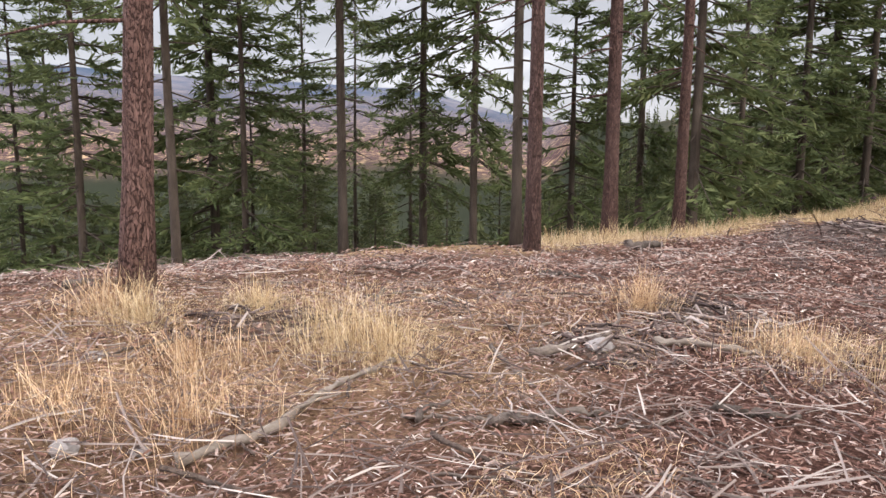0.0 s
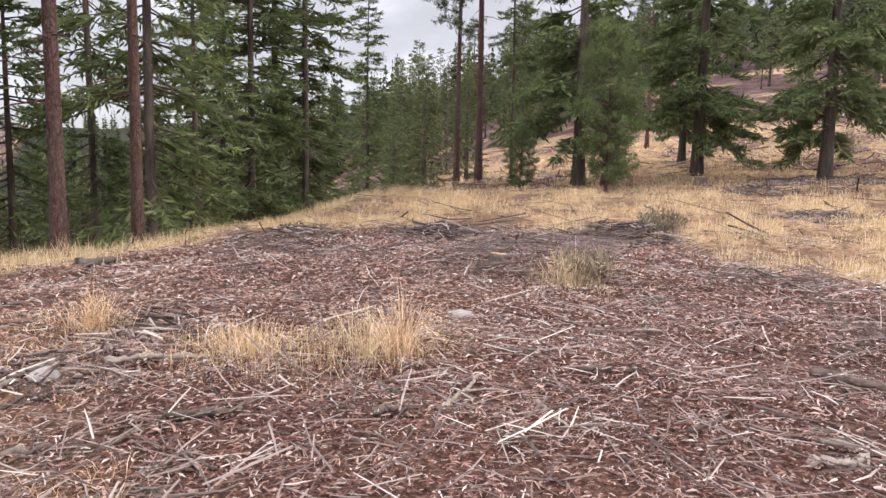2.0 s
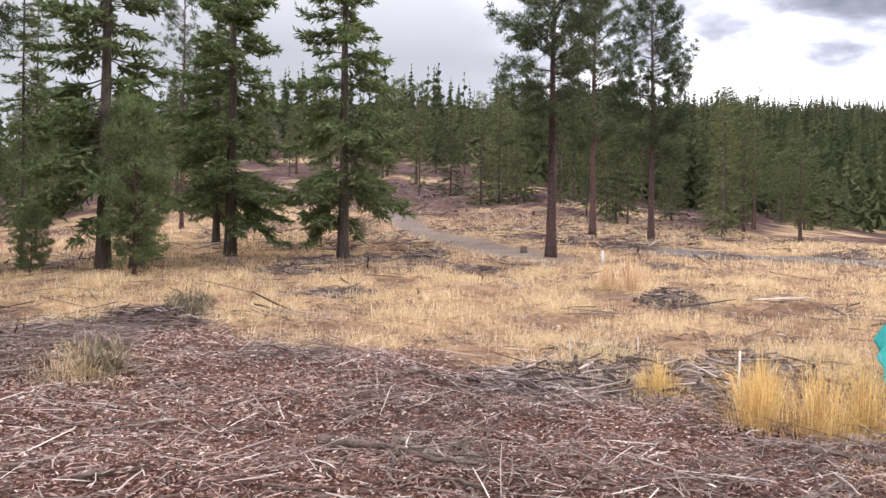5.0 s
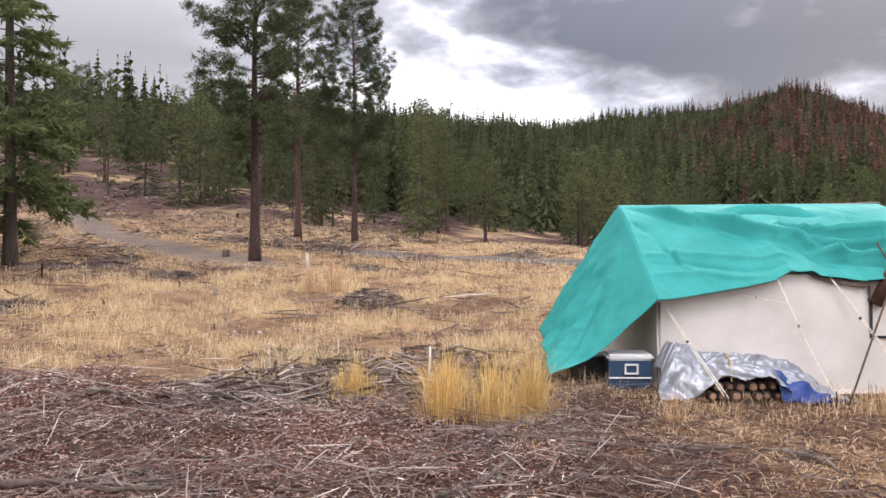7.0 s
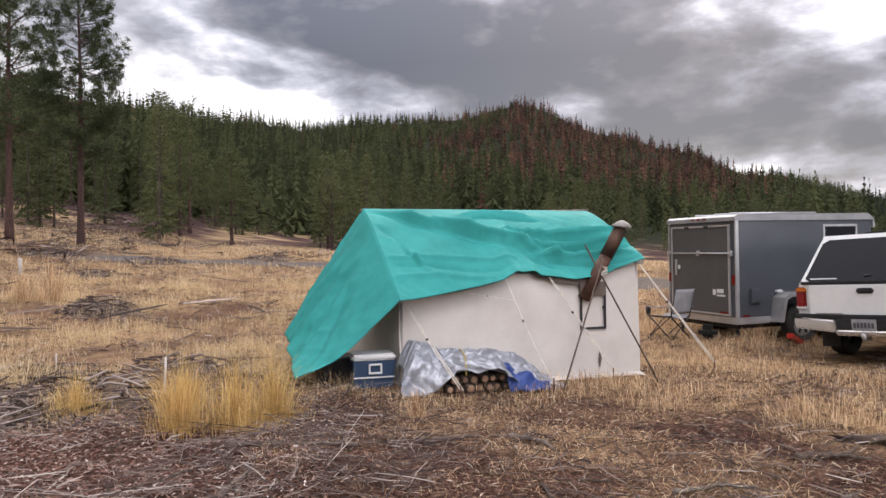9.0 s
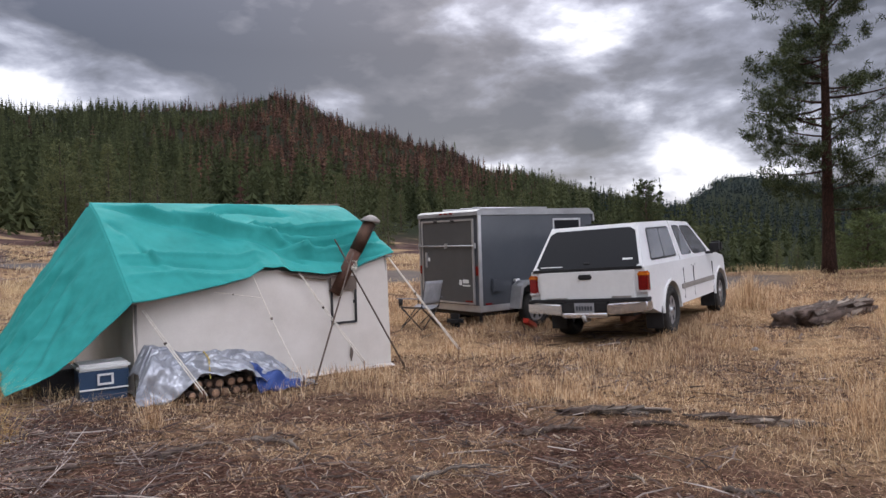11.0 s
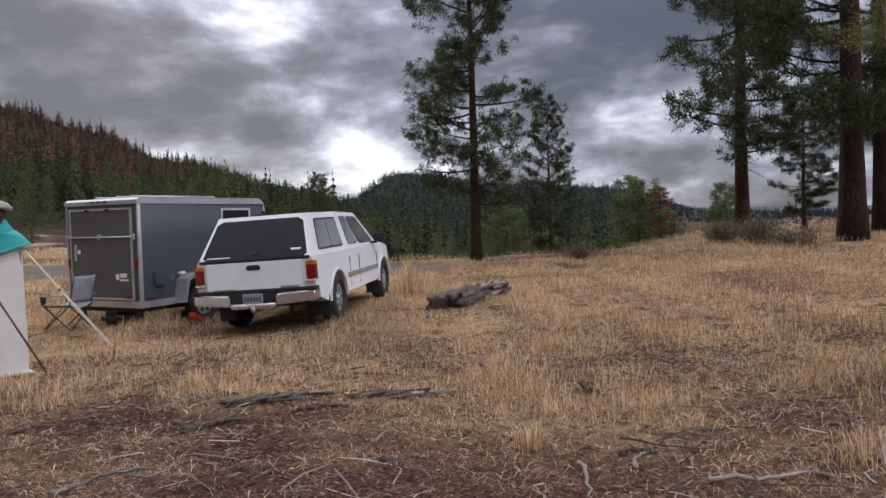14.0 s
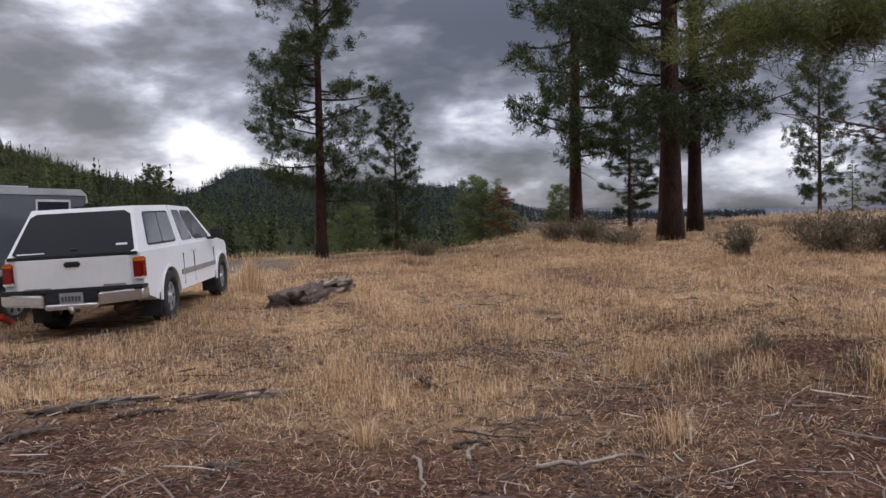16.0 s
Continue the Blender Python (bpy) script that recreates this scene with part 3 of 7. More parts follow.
def pine(h, spread, low, tufts, mat=None, fine=1.0):
    """A ponderosa pine: bare lower bole, crooked limbs that carry round tufts of long needles."""
    limbs, base, way, ln, wd = [], [], [], [], []
    count = int(26 * (1 - low) + 14)
    for z in np.linspace(low * h, h * 0.98, count * 4):
        u = (z - low * h) / (h - low * h)
        reach = spread * (1 - u ** 2.2) ** 0.6 * (0.55 + 0.45 * min(1, u * 3 + 0.1)) * rng.uniform(0.5, 1.15) + 0.25
        a = rng.uniform(0, 6.28)
        d = np.array([math.cos(a), math.sin(a), rng.uniform(-0.25, 0.15) + 0.55 * u])
        s = np.linspace(0, 1, 6)
        bend = np.array([-math.sin(a), math.cos(a), 0]) * rng.normal(0, 0.12)
        pts = np.array([0, 0, z]) + d * (s * reach)[:, None] + bend * (np.sin(s * 3) * reach)[:, None] + np.stack([0 * s, 0 * s, 0.18 * reach * s ** 2], 1)
        limbs.append((pts, 0.04 * (1 - 0.8 * s) * (0.4 + reach / 3)))
        out = np.array([-math.sin(a), math.cos(a), 0.0])
        for _ in range(int(tufts * (0.6 + reach * 1.25) / 3)):
            q = rng.uniform(0.12, 1.03) ** 0.55
            c = np.array([np.interp(min(q, 1), s, pts[:, k]) for k in range(3)])
            shoot = rng.normal(0, 0.17) * (reach * (1.15 - q) + 0.35)
            c = c + out * shoot + d * abs(shoot) * 0.5 + (0, 0, rng.normal(-0.02, 0.05 + 0.05 * reach))
            m = 45 if fine < 1.5 else 24
            dirs = rng.normal(size=(m, 3)) + d * 0.4 + np.array([0, 0, 0.3])
            size = rng.uniform(0.12, 0.23, m) * fine
            base.append(c + rng.normal(0, 0.085 * fine, (m, 3)) * (1, 1, 0.6)), way.append(dirs), ln.append(size), wd.append(size * rng.uniform(0.055, 0.095, m) * (1 if fine < 1.5 else 1.8))
    v, f = needles(np.concatenate(base), np.concatenate(way), np.concatenate(ln), np.concatenate(wd))
    return limbs, mesh_from("crown", v, f, mat or M_PINE)


def tree(kind, h, r, spread, low, dense, lean=0.0, stubs=8, name="", label="", fine=1.0, bare=True, mat=None):
    """The first tree of a sort, 1:1, out of which copies are made."""
    ob = thing(name, pose(0, 0, -200), label, "tree")
    limbs, crown = (fir(h, spread, low, dense, mat, fine) if kind == "fir" else pine(h, spread, low, dense, mat, fine))
    limbs = [(p[[0, 2, 5]], q[[0, 2, 5]]) for p, q in limbs] if kind == "fir" else limbs
    part("trunk", trunk_mesh(h, r, M_BARK_FIR if kind == "fir" else M_BARK_SHADED if name == "pine_tree" and r > 0.21 else M_BARK_PINE, lean, stubs, limbs[::2] if bare and kind == "pine" else limbs if bare else []), ob)
    part("crown", crown, ob)
    return ob


FIR_LABEL, PINE_LABEL = "tall dark green fir with drooping boughs", "ponderosa pine with reddish plated bark and tufted crown"
SORTS = {
    "fir_a": tree("fir", 15, 0.115, 2.4, 0.07, 1.75, 0, 8, "fir_tree", FIR_LABEL, 1.12),
    "fir_b": tree("fir", 17, 0.115, 2.5, 0.15, 1.5, 0.006, 14, "fir_tree", "tall fir with bare lower trunk and ragged boughs", 1.12),
    "fir_c": tree("fir", 14, 0.10, 2.1, 0.04, 1.75, 0, 2, "fir_tree", "slender full green fir", 1.12),
    "fir_thin": tree("fir", 17, 0.09, 2.1, 0.30, 1.2, -0.008, 22, "fir_tree", "thin fir with a long bare trunk and sparse top"),
    "fir_stout": tree("fir", 16, 0.23, 3.1, 0.11, 2.5, 0.0, 8, "fir_tree", "broad old fir with low sweeping boughs", 1.4),
    "fir_young": tree("fir", 7, 0.08, 1.7, 0.03, 2.0, 0, 0, "young_fir", "bushy young green fir", 0.9),
    "pine_a": tree("pine", 15, 0.24, 2.9, 0.15, 13.0, 0.004, 10, "pine_tree", PINE_LABEL),
    "pine_b": tree("pine", 18, 0.20, 2.4, 0.40, 5.5, -0.004, 16, "pine_tree", "tall pine with a long bare reddish trunk"),
    "pine_slim": tree("pine", 18, 0.135, 2.0, 0.33, 2.4, -0.004, 20, "pine_tree", "slim pine with a long reddish plated trunk"),
    "pine_big": tree("pine", 19, 0.33, 4.7, 0.14, 12.0, 0.003, 16, "pine_tree", "large dark ponderosa pine with heavy spreading limbs"),
    "pine_c": tree("pine", 12, 0.17, 2.3, 0.12, 9.0, 0, 4, "pine_tree", "pine with dense tufted crown"),
    "mid_fir_a": tree("fir", 14, 0.15, 2.3, 0.08, 0.42, 0, 0, "fir_tree", "dark green fir at the forest edge", 1.7, False, M_MID),
    "mid_fir_b": tree("fir", 15, 0.15, 2.4, 0.16, 0.36, 0.004, 0, "fir_tree", "dark green fir with bare foot in the woods", 1.7, False, M_MID),
    "mid_fir_c": tree("fir", 12, 0.12, 2.0, 0.04, 0.44, 0, 0, "fir_tree", "slender full fir in the woods", 1.6, False, M_MID),
    "mid_pine": tree("pine", 13, 0.2, 2.2, 0.22, 2.4, 0, 0, "pine_tree", "pine with tufted crown in the woods", 1.7, False, M_MID),
    "pine_tall": tree("pine", 14, 0.20, 2.5, 0.33, 11.0, 0.003, 12, "pine_tree", "ponderosa pine with bare bole and dense round crown"),
    "pine_young": tree("pine", 5.5, 0.07, 1.35, 0.08, 6.0, 0, 0, "young_pine", "small light green pine sapling", 1.0, True, M_FIR),
}
SORTS["fir_dead"] = tree("fir", 5, 0.06, 1.4, 0.05, 1.6, 0, 0, "young_fir", "small dead fir with rust-orange needles", 0.9, True, M_RUSTY)
HEIGHTS = {"fir_dead": 5, "mid_fir_a": 14, "mid_fir_b": 15, "mid_fir_c": 12, "mid_pine": 13, "fir_a": 15, "fir_b": 17, "fir_c": 14, "fir_thin": 17, "fir_stout": 16, "fir_young": 7, "pine_a": 15, "pine_b": 18, "pine_slim": 18, "pine_big": 19, "pine_c": 12, "pine_young": 5.5, "pine_tall": 14}
used = set()


def plant(sort, x, y, h, fat=1.0, turn=None, tip=0.0, to=0.0):
    """tip: degrees off plumb, towards the bearing to."""
    m = pose(x, y, h1(x, y), 0, 0, -to) @ pose(0, 0, 0, -tip, 0, 0) @ pose(0, 0, 0, 0, 0, rng.uniform(0, 360) if turn is None else turn)
    k = h / HEIGHTS[sort]
    m = m @ Matrix.Diagonal((k * fat, k * fat, k, 1))
    if sort in used:
        ob = copy_thing(SORTS[sort], m)
    else:
        used.add(sort)
        ob = SORTS[sort]
    ob.matrix_basis = m
    return ob


# north edge of the clearing
for sort, x, y, h, fat in (
    ("fir_thin", -9.0, 11.3, 17, 1.0), ("fir_c", -13.0, 13.0, 13, 1.1), ("fir_a", -10.9, 14.9, 16, 1.0), ("fir_c", -9.2, 13.7, 11, 1.0),
    ("fir_thin", -6.5, 13.0, 18, 1.0), ("fir_c", -10.2, 17.8, 10.5, 1.0), ("fir_thin", -9.9, 20.2, 12, 1.0), ("fir_b", -6.2, 16.4, 15, 1.0),
    ("fir_b", -4.5, 14.9, 15, 0.8), ("fir_thin", -2.9, 12.2, 17, 1.0), ("fir_young", -3.1, 18.3, 8.0, 1.0)):
    plant(sort, x, y, h, fat)
for sort, x, y, h, fat in (
    ("pine_slim", -1.5, 13.0, 20, 0.8), ("fir_b", -1.7, 20.5, 17, 0.9), ("pine_slim", -0.5, 15.6, 20, 0.75), ("fir_a", -0.3, 17.6, 17, 0.9),
    ("fir_young", 0.7, 20.6, 8.5, 1.0), ("fir_c", 1.6, 24.5, 15, 1.1), ("fir_a", 2.4, 23.5, 16, 1.0), ("fir_c", 3.5, 26.4, 18, 1.1), ("fir_a", 4.3, 25.1, 16, 1.0),
    ("fir_c", -15.3, 13.4, 10, 1.0), ("fir_c", -17.9, 16.6, 12, 1.0), ("fir_young", -7.6, 19, 6, 1), ("fir_young", -12.0, 18, 7, 1)):
    plant(sort, x, y, h, fat)
# the rise to the north-east
for sort, x, y, h, fat in (
    ("fir_c", 8.0, 31.4, 9.6, 1.15), ("fir_c", 11.1, 38, 6.5, 1.1), ("fir_b", 14.1, 43, 9, 1.0), ("pine_b", 12.4, 32.1, 17, 0.75), ("pine_b", 12.2, 29.0, 19, 0.75),
    ("fir_b", 15.6, 33.0, 16, 0.7), ("fir_b", 16.9, 34.5, 15, 0.7), ("fir_stout", 13.9, 23.7, 17, 0.9), ("pine_young", 13.1, 20.6, 5.2, 0.72), ("pine_b", 29.2, 41.2, 17, 0.7),
    ("fir_stout", 20.4, 25.3, 17, 0.95), ("fir_stout", 23.6, 30.4, 15, 0.8), ("fir_stout", 22.4, 20.75, 17, 0.9), ("pine_tall", 26.4, 13.4, 12.8, 1.1), ("pine_tall", 40.7, 17.9, 16, 0.85),
    ("pine_tall", 40.2, 14.2, 14.2, 0.9), ("pine_young", 11.0, 22.5, 2.0, 1.0)):
    plant(sort, x, y, h, fat)
# south side
for sort, x, y, h, fat in (
    ("pine_a", 17.4, -22.4, 14.2, 0.9), ("pine_c", 19.2, -30.8, 8.4, 0.85), ("pine_c", 53.5, -45.8, 9, 0.9), ("pine_a", 9.5, -28.8, 19, 0.85), ("pine_big", 4.5, -21.8, 19, 0.95),
    ("pine_big", 4.3, -24.9, 18, 0.7), ("pine_c", 7.0, -27.4, 4.9, 1.25), ("pine_c", 0.9, -45.2, 11, 0.75), ("fir_young", -0.8, -50.2, 4, 1.0), ("pine_c", -2.0, -40.1, 6.5, 1.0),
    ("fir_dead", 15.4, -35.0, 3.6, 1.3), ("pine_young", 12.5, -36, 3.0, 1.2), ("pine_young", 24, -34, 4.0, 1.3), ("pine_young", 17, -36, 4.5, 1.3)):
    plant(sort, x, y, h, fat)
# the large pine at the clearing's corner, nearest of all
plant("pine_slim", -4.25, 5.2, 18, 0.9, 30, 3.0, 55)
plant("pine_slim", -2.1, 9.9, 19, 0.68, 200)


def wood(n, b0, b1, r0, r1, sorts, h0, h1_, seed, cap=9.0):
    """Trees strewn over a sector of the plan; on falling ground they top out near one level."""
    g = np.random.default_rng(seed)
    for _ in range(n):
        b, r = radians(g.uniform(b0, b1)), math.sqrt(g.uniform(r0 * r0, r1 * r1))
        x, y = CX + r * math.sin(b), CY + r * math.cos(b)
        if road([x], [y])[0] > 0.05:
            continue
        tall = min(g.uniform(h0, h1_), EYE_Z + (cap + g.normal(0, 0.02)) * r - h1(x, y))
        if tall > 2.5:
            plant(sorts[g.integers(len(sorts))], x, y, tall, g.uniform(0.85, 1.15) * (1 + 0.25 * (tall < 8)))


wood(34, -56, 8, 24, 48, ("mid_fir_a", "mid_fir_c", "mid_fir_c", "mid_fir_c"), 7, 14, 1, 0.0)
wood(44, -56, 4, 16, 32, ("mid_fir_c", "mid_fir_c", "mid_fir_c"), 3, 9, 21, -0.05)
wood(26, -34, 5, 22, 60, ("mid_fir_c", "mid_fir_a"), 4, 10, 23, -0.03)
wood(30, 3, 22, 34, 105, ("mid_fir_a", "mid_fir_c", "mid_fir_c"), 9, 15, 2, 0.115)
wood(36, 16, 36, 48, 125, ("mid_fir_b", "mid_fir_a", "mid_fir_c"), 9, 14, 3, 0.19)
wood(34, 34, 66, 64, 125, ("mid_fir_b", "mid_pine", "mid_fir_a", "mid_fir_c"), 8, 13, 4, 0.215)
wood(50, 60, 78, 56, 110, ("mid_fir_c", "mid_fir_a", "mid_fir_b", "mid_fir_a", "mid_pine"), 8, 14, 5, 0.20)
wood(52, 76, 96, 54, 125, ("mid_fir_c", "mid_fir_a", "mid_fir_a", "mid_pine"), 6, 11, 7, 0.135)
wood(54, 94, 136, 62, 150, ("mid_fir_c", "mid_pine", "mid_fir_a"), 6, 9.5, 6, 0.10)
wood(46, 130, 160, 45, 140, ("mid_fir_c", "mid_pine", "mid_fir_c"), 3.5, 6.5, 8, 0.05)


def far_woods(name, label, mat, n, seed, keep, h0, h1_, shape=1.0, south=False, near=120, tiers=8, per=4, wide=0.34):
    """Thousands of distant conifers in one mesh: each a spire of small ragged boughs."""
    g = np.random.default_rng(seed)
    b = g.uniform(-58, 200, n * 6)
    r = np.where(g.random(n * 6) < 0.45, np.exp(g.uniform(math.log(near), math.log(1250), n * 6)), np.sqrt(g.uniform(near ** 2, 720 ** 2, n * 6)))
    b = np.where((g.random(n * 6) < 0.55) & (r > 150), g.uniform(64, 132, n * 6), b)
    if south:
        b, r = g.uniform(127, 176, n * 6), np.sqrt(g.uniform(330 ** 2, 1300 ** 2, n * 6))
    x, y = CX + r * np.sin(np.radians(b)), CY + r * np.cos(np.radians(b))
    far = along(b, SKY_BEAR, SKY_FAR)
    ok = (r < far * 1.12) & keep(b, r, x, y, g)
    x, y, r = x[ok][:n], y[ok][:n], r[ok][:n]
    z = height(x, y)
    h = g.uniform(h0, h1_, len(x)) * g.choice([0.4, 0.6, 0.8, 1.0, 1.3], len(x))
    n = len(x)
    lift = np.linspace(0.06, 1.0, tiers + 1)
    spine = np.stack([np.repeat(x[:, None], tiers + 1, 1), np.repeat(y[:, None], tiers + 1, 1), z[:, None] + h[:, None] * lift], -1)
    u = np.repeat(lift[1:], per)[None]
    a = g.uniform(0, 6.28, (n, tiers * per))
    reach = h[:, None] * 0.17 * shape * (1.03 - u) ** 0.85 * g.uniform(0.65, 1.3, a.shape)
    tip = np.repeat(spine[:, 1:], per, 1) + np.stack([np.cos(a) * reach, np.sin(a) * reach, -h[:, None] * 0.17 * (1.06 - u) * g.uniform(0.7, 1.3, a.shape)], -1)
    w = np.stack([-np.sin(a), np.cos(a), 0 * a], -1) * (reach * wide)[..., None]
    foot = np.stack([np.stack([x - h * 0.012, y, z - 1], 1), np.stack([x + h * 0.012, y, z - 1], 1)], 1)
    v = np.concatenate([spine, tip - w, tip + w, foot], 1)
    size, m = v.shape[1], tiers * per
    t = np.arange(m)
    tier = t // per
    fan = np.stack([tier + 1, tiers + 1 + t, tiers + 1 + m + t], 1)
    fin = np.stack([tier[::2] + 1, tier[::2], tiers + 1 + t[::2]], 1)
    local = np.concatenate([fan, fin, [[size - 2, size - 1, 0]]])
    f = (np.arange(n)[:, None, None] * size + local[None]).reshape(-1, 3)
    v = v.reshape(-1, 3)
    tagged(new(name, mesh_from(name, v, f, mat)), label, "forest", kind="stuff")


def burnt_zone(b, r):
    """The scorched flank of the eastern hill."""
    far = along(b, SKY_BEAR, SKY_FAR)
    q = r / far
    return smooth(95, 101, b + 3 * np.sin(r / 30)) * smooth(125, 116, b) * smooth(0.30, 0.42, q + 0.03 * np.sin(b * 1.7))


def green_hills(b, r, x, y, g):
    return (g.random(len(b)) > 0.9 * burnt_zone(b, r)) & ~((b < -9) & (r > 130)) & ~((b > 88) & (r < 130)) & ~((b > 20) & (b < 60) & (r < 110)) & (b < 158) & (g.random(len(b)) < np.where(r > 500, 0.9, 0.75))


far_woods("hillside_forest", "dense dark green conifer forest covering the hills", M_WOODS, 4200, 11,
          lambda b, r, x, y, g: green_hills(b, r, x, y, g) & (r < 300), 7, 12, 1.15, near=88, tiers=13, per=5, wide=0.22)
far_woods("far_forest", "distant dark green conifers up to the ridge", M_WOODS, 7500, 14,
          lambda b, r, x, y, g: green_hills(b, r, x, y, g) & (r >= 300), 5, 9.5, 1.3)
far_woods("burnt_forest", "scorched rust-brown and black conifers on a burnt hillside", M_BURNT, 3600, 12,
          lambda b, r, x, y, g: g.random(len(b)) < burnt_zone(b, r) + np.where((b > 40) & (b < 100), 0.02, 0), 5.5, 10, 1.25)


def corner_pine():
    """A pine at the clearing's south edge: dead twiggy limbs below, one low green bough, crown above."""
    g = np.random.default_rng(77)
    x, y, h = -1.5, -8.5, 16.0
    ob = thing("pine_tree", pose(x, y, h1(x, y)), "pine with bare dead lower limbs and a green bough", "tree")
    limbs, crown = pine(h, 3.0, 0.5, 3.2)
    for _ in range(34):
        z, a, l = g.uniform(1.9, 5.2), g.normal(0.6, 1.3), g.uniform(0.8, 2.1)
        d = np.array([math.cos(a), math.sin(a), g.uniform(-0.15, 0.25)])
        s = np.linspace(0, 1, 6)
        pts = np.array([0, 0, z]) + d * (s * l)[:, None] + np.cumsum(g.normal(0, 0.085, (6, 3)), 0)
        limbs.append((pts, 0.028 * (1 - 0.85 * s)))
        for _ in range(7):
            k = g.integers(1, 6)
            e = d + g.normal(0, 0.7, 3)
            tw = g.uniform(0.2, 0.7)
            limbs.append((np.stack([pts[k], pts[k] + e * tw * 0.5, pts[k] + e * tw + (0, 0, -0.05)]), np.array([0.008, 0.006, 0.002])))
    base, way, ln = [], [], []
    for tip in ((3.0, 1.4, 2.75), (2.6, 1.2, 2.95), (2.2, 1.3, 2.9), (3.1, 0.9, 3.1), (1.9, 0.7, 3.1)):
        tip = np.array(tip)
        start = np.array([0, 0, tip[2] + 0.35])
        s = np.linspace(0, 1, 6)[:, None]
        limbs.append((start + (tip - start) * s + np.sin(s * 3) * (0, 0, 0.2), 0.04 * (1 - 0.8 * s[:, 0])))
        for _ in range(80):
            c = start + (tip - start) * g.uniform(0.5, 1.05) + g.normal(0, 0.2, 3) * (1, 1, 0.6)
            base.append(c + g.normal(0, 0.04, (44, 3))), way.append(g.normal(size=(44, 3)) + (0.3, 0.1, 0.4)), ln.append(g.uniform(0.10, 0.19, 44))
    ln = np.concatenate(ln)
    part("trunk", trunk_mesh(h, 0.24, M_BARK_PINE, 0, 10, limbs), ob)
    part("crown", crown, ob)
    part("low_bough", mesh_from("low_bough", *needles(np.concatenate(base), np.concatenate(way), ln, ln * 0.025), M_BOUGH), ob, "olive green needles, coloured lighter as if lit")


corner_pine()
far_woods("valley_forest", "dark conifers on the distant southern hills, tinted blue for haze", M_VALLEY, 12000, 13, lambda b, r, x, y, g: (b < 158) | (r > 800), 5.5, 9, 1.3, True, tiers=4, per=3, wide=0.5)


# ---- ground cover ----
def sprinkle(n, b0, b1, r0, r1, g, power=1.0):
    """Places over a sector of the plan, denser towards the middle for power < 2."""
    b = np.radians(g.uniform(b0, b1, n))
    r = (r0 ** power + g.random(n) * (r1 ** power - r0 ** power)) ** (1 / power)
    return CX + r * np.sin(b), CY + r * np.cos(b), r


def litter(name, label, n, b0, b1, r0, r1, seed, l0, l1, w0, w1, mat, power=1.2, keep=None, lift=0.02):
    """Chips and broken sticks: tapered four-sided splints lying at all angles, in one mesh."""
    g = np.random.default_rng(seed)
    x, y, r = sprinkle(n, b0, b1, r0, r1, g, power)
    if keep is not None:
        ok = keep(x, y, g)
        x, y, r = x[ok], y[ok], r[ok]
    n = len(x)
    a = g.uniform(0, 6.28, n)
    ln = np.exp(g.uniform(math.log(l0), math.log(l1), n)) * 0.5
    w = g.uniform(w0, w1, n) * (0.5 + 0.5 * ln / l1 * 2) * (0.75 + r * 0.04)
    if l1 < 0.2:
        w, ln = w * np.clip(0.45 + 0.09 * r, 0, 1.6), ln * np.clip(0.6 + 0.06 * r, 0, 1.5)
    tilt = g.normal(0.04, 0.24 if l1 < 0.3 else 0.15, n)
    d = np.stack([np.cos(a) * np.cos(tilt), np.sin(a) * np.cos(tilt), np.sin(tilt)], 1)
    s = np.stack([-np.sin(a), np.cos(a), g.normal(0, 0.3, n)], 1)
    s /= np.linalg.norm(s, axis=1)[:, None]
    u = np.cross(d, s)
    c = np.stack([x, y, height(x, y) + np.abs(np.sin(tilt)) * ln * 0.7 + g.uniform(0, lift, n)], 1)
    mid = c + s * (ln * g.normal(0, 0.10, n))[:, None]
    e0, e1 = c - d * ln[:, None], c + d * ln[:, None]
    flat = g.uniform(0.35, 0.9, n)[:, None]
    w = w[:, None]
    if l1 < 0.3:
        # a chip: a slim wedge
        v = np.stack([e0 + s * w, e0 - s * w, mid + u * w * 2 * flat, e1 - s * w * g.uniform(-0.8, 0.8, (n, 1))], 1).reshape(-1, 3)
        f = (np.arange(n)[:, None, None] * 4 + np.array([[0, 1, 2], [1, 3, 2], [3, 0, 2]])[None]).reshape(-1, 3)
    else:
        t = g.uniform(0.45, 0.95, n)[:, None]
        rings = []
        for p, k in ((e0, 0.9), (mid, 1.0), (e1, t)):
            rings += [p + s * w * k, p + u * w * k * flat, p - s * w * k - u * w * k * 0.3]
        v = np.stack(rings, 1).reshape(-1, 3)
        q = [[o + i, o + (i + 1) % 3, o + 3 + (i + 1) % 3, o + 3 + i] for o in (0, 3) for i in range(3)]
        f = (np.arange(n)[:, None, None] * 9 + np.array(q)[None]).reshape(-1, 4)
    tagged(new(name, mesh_from(name, v, f, mat)), label, "litter", kind="stuff")


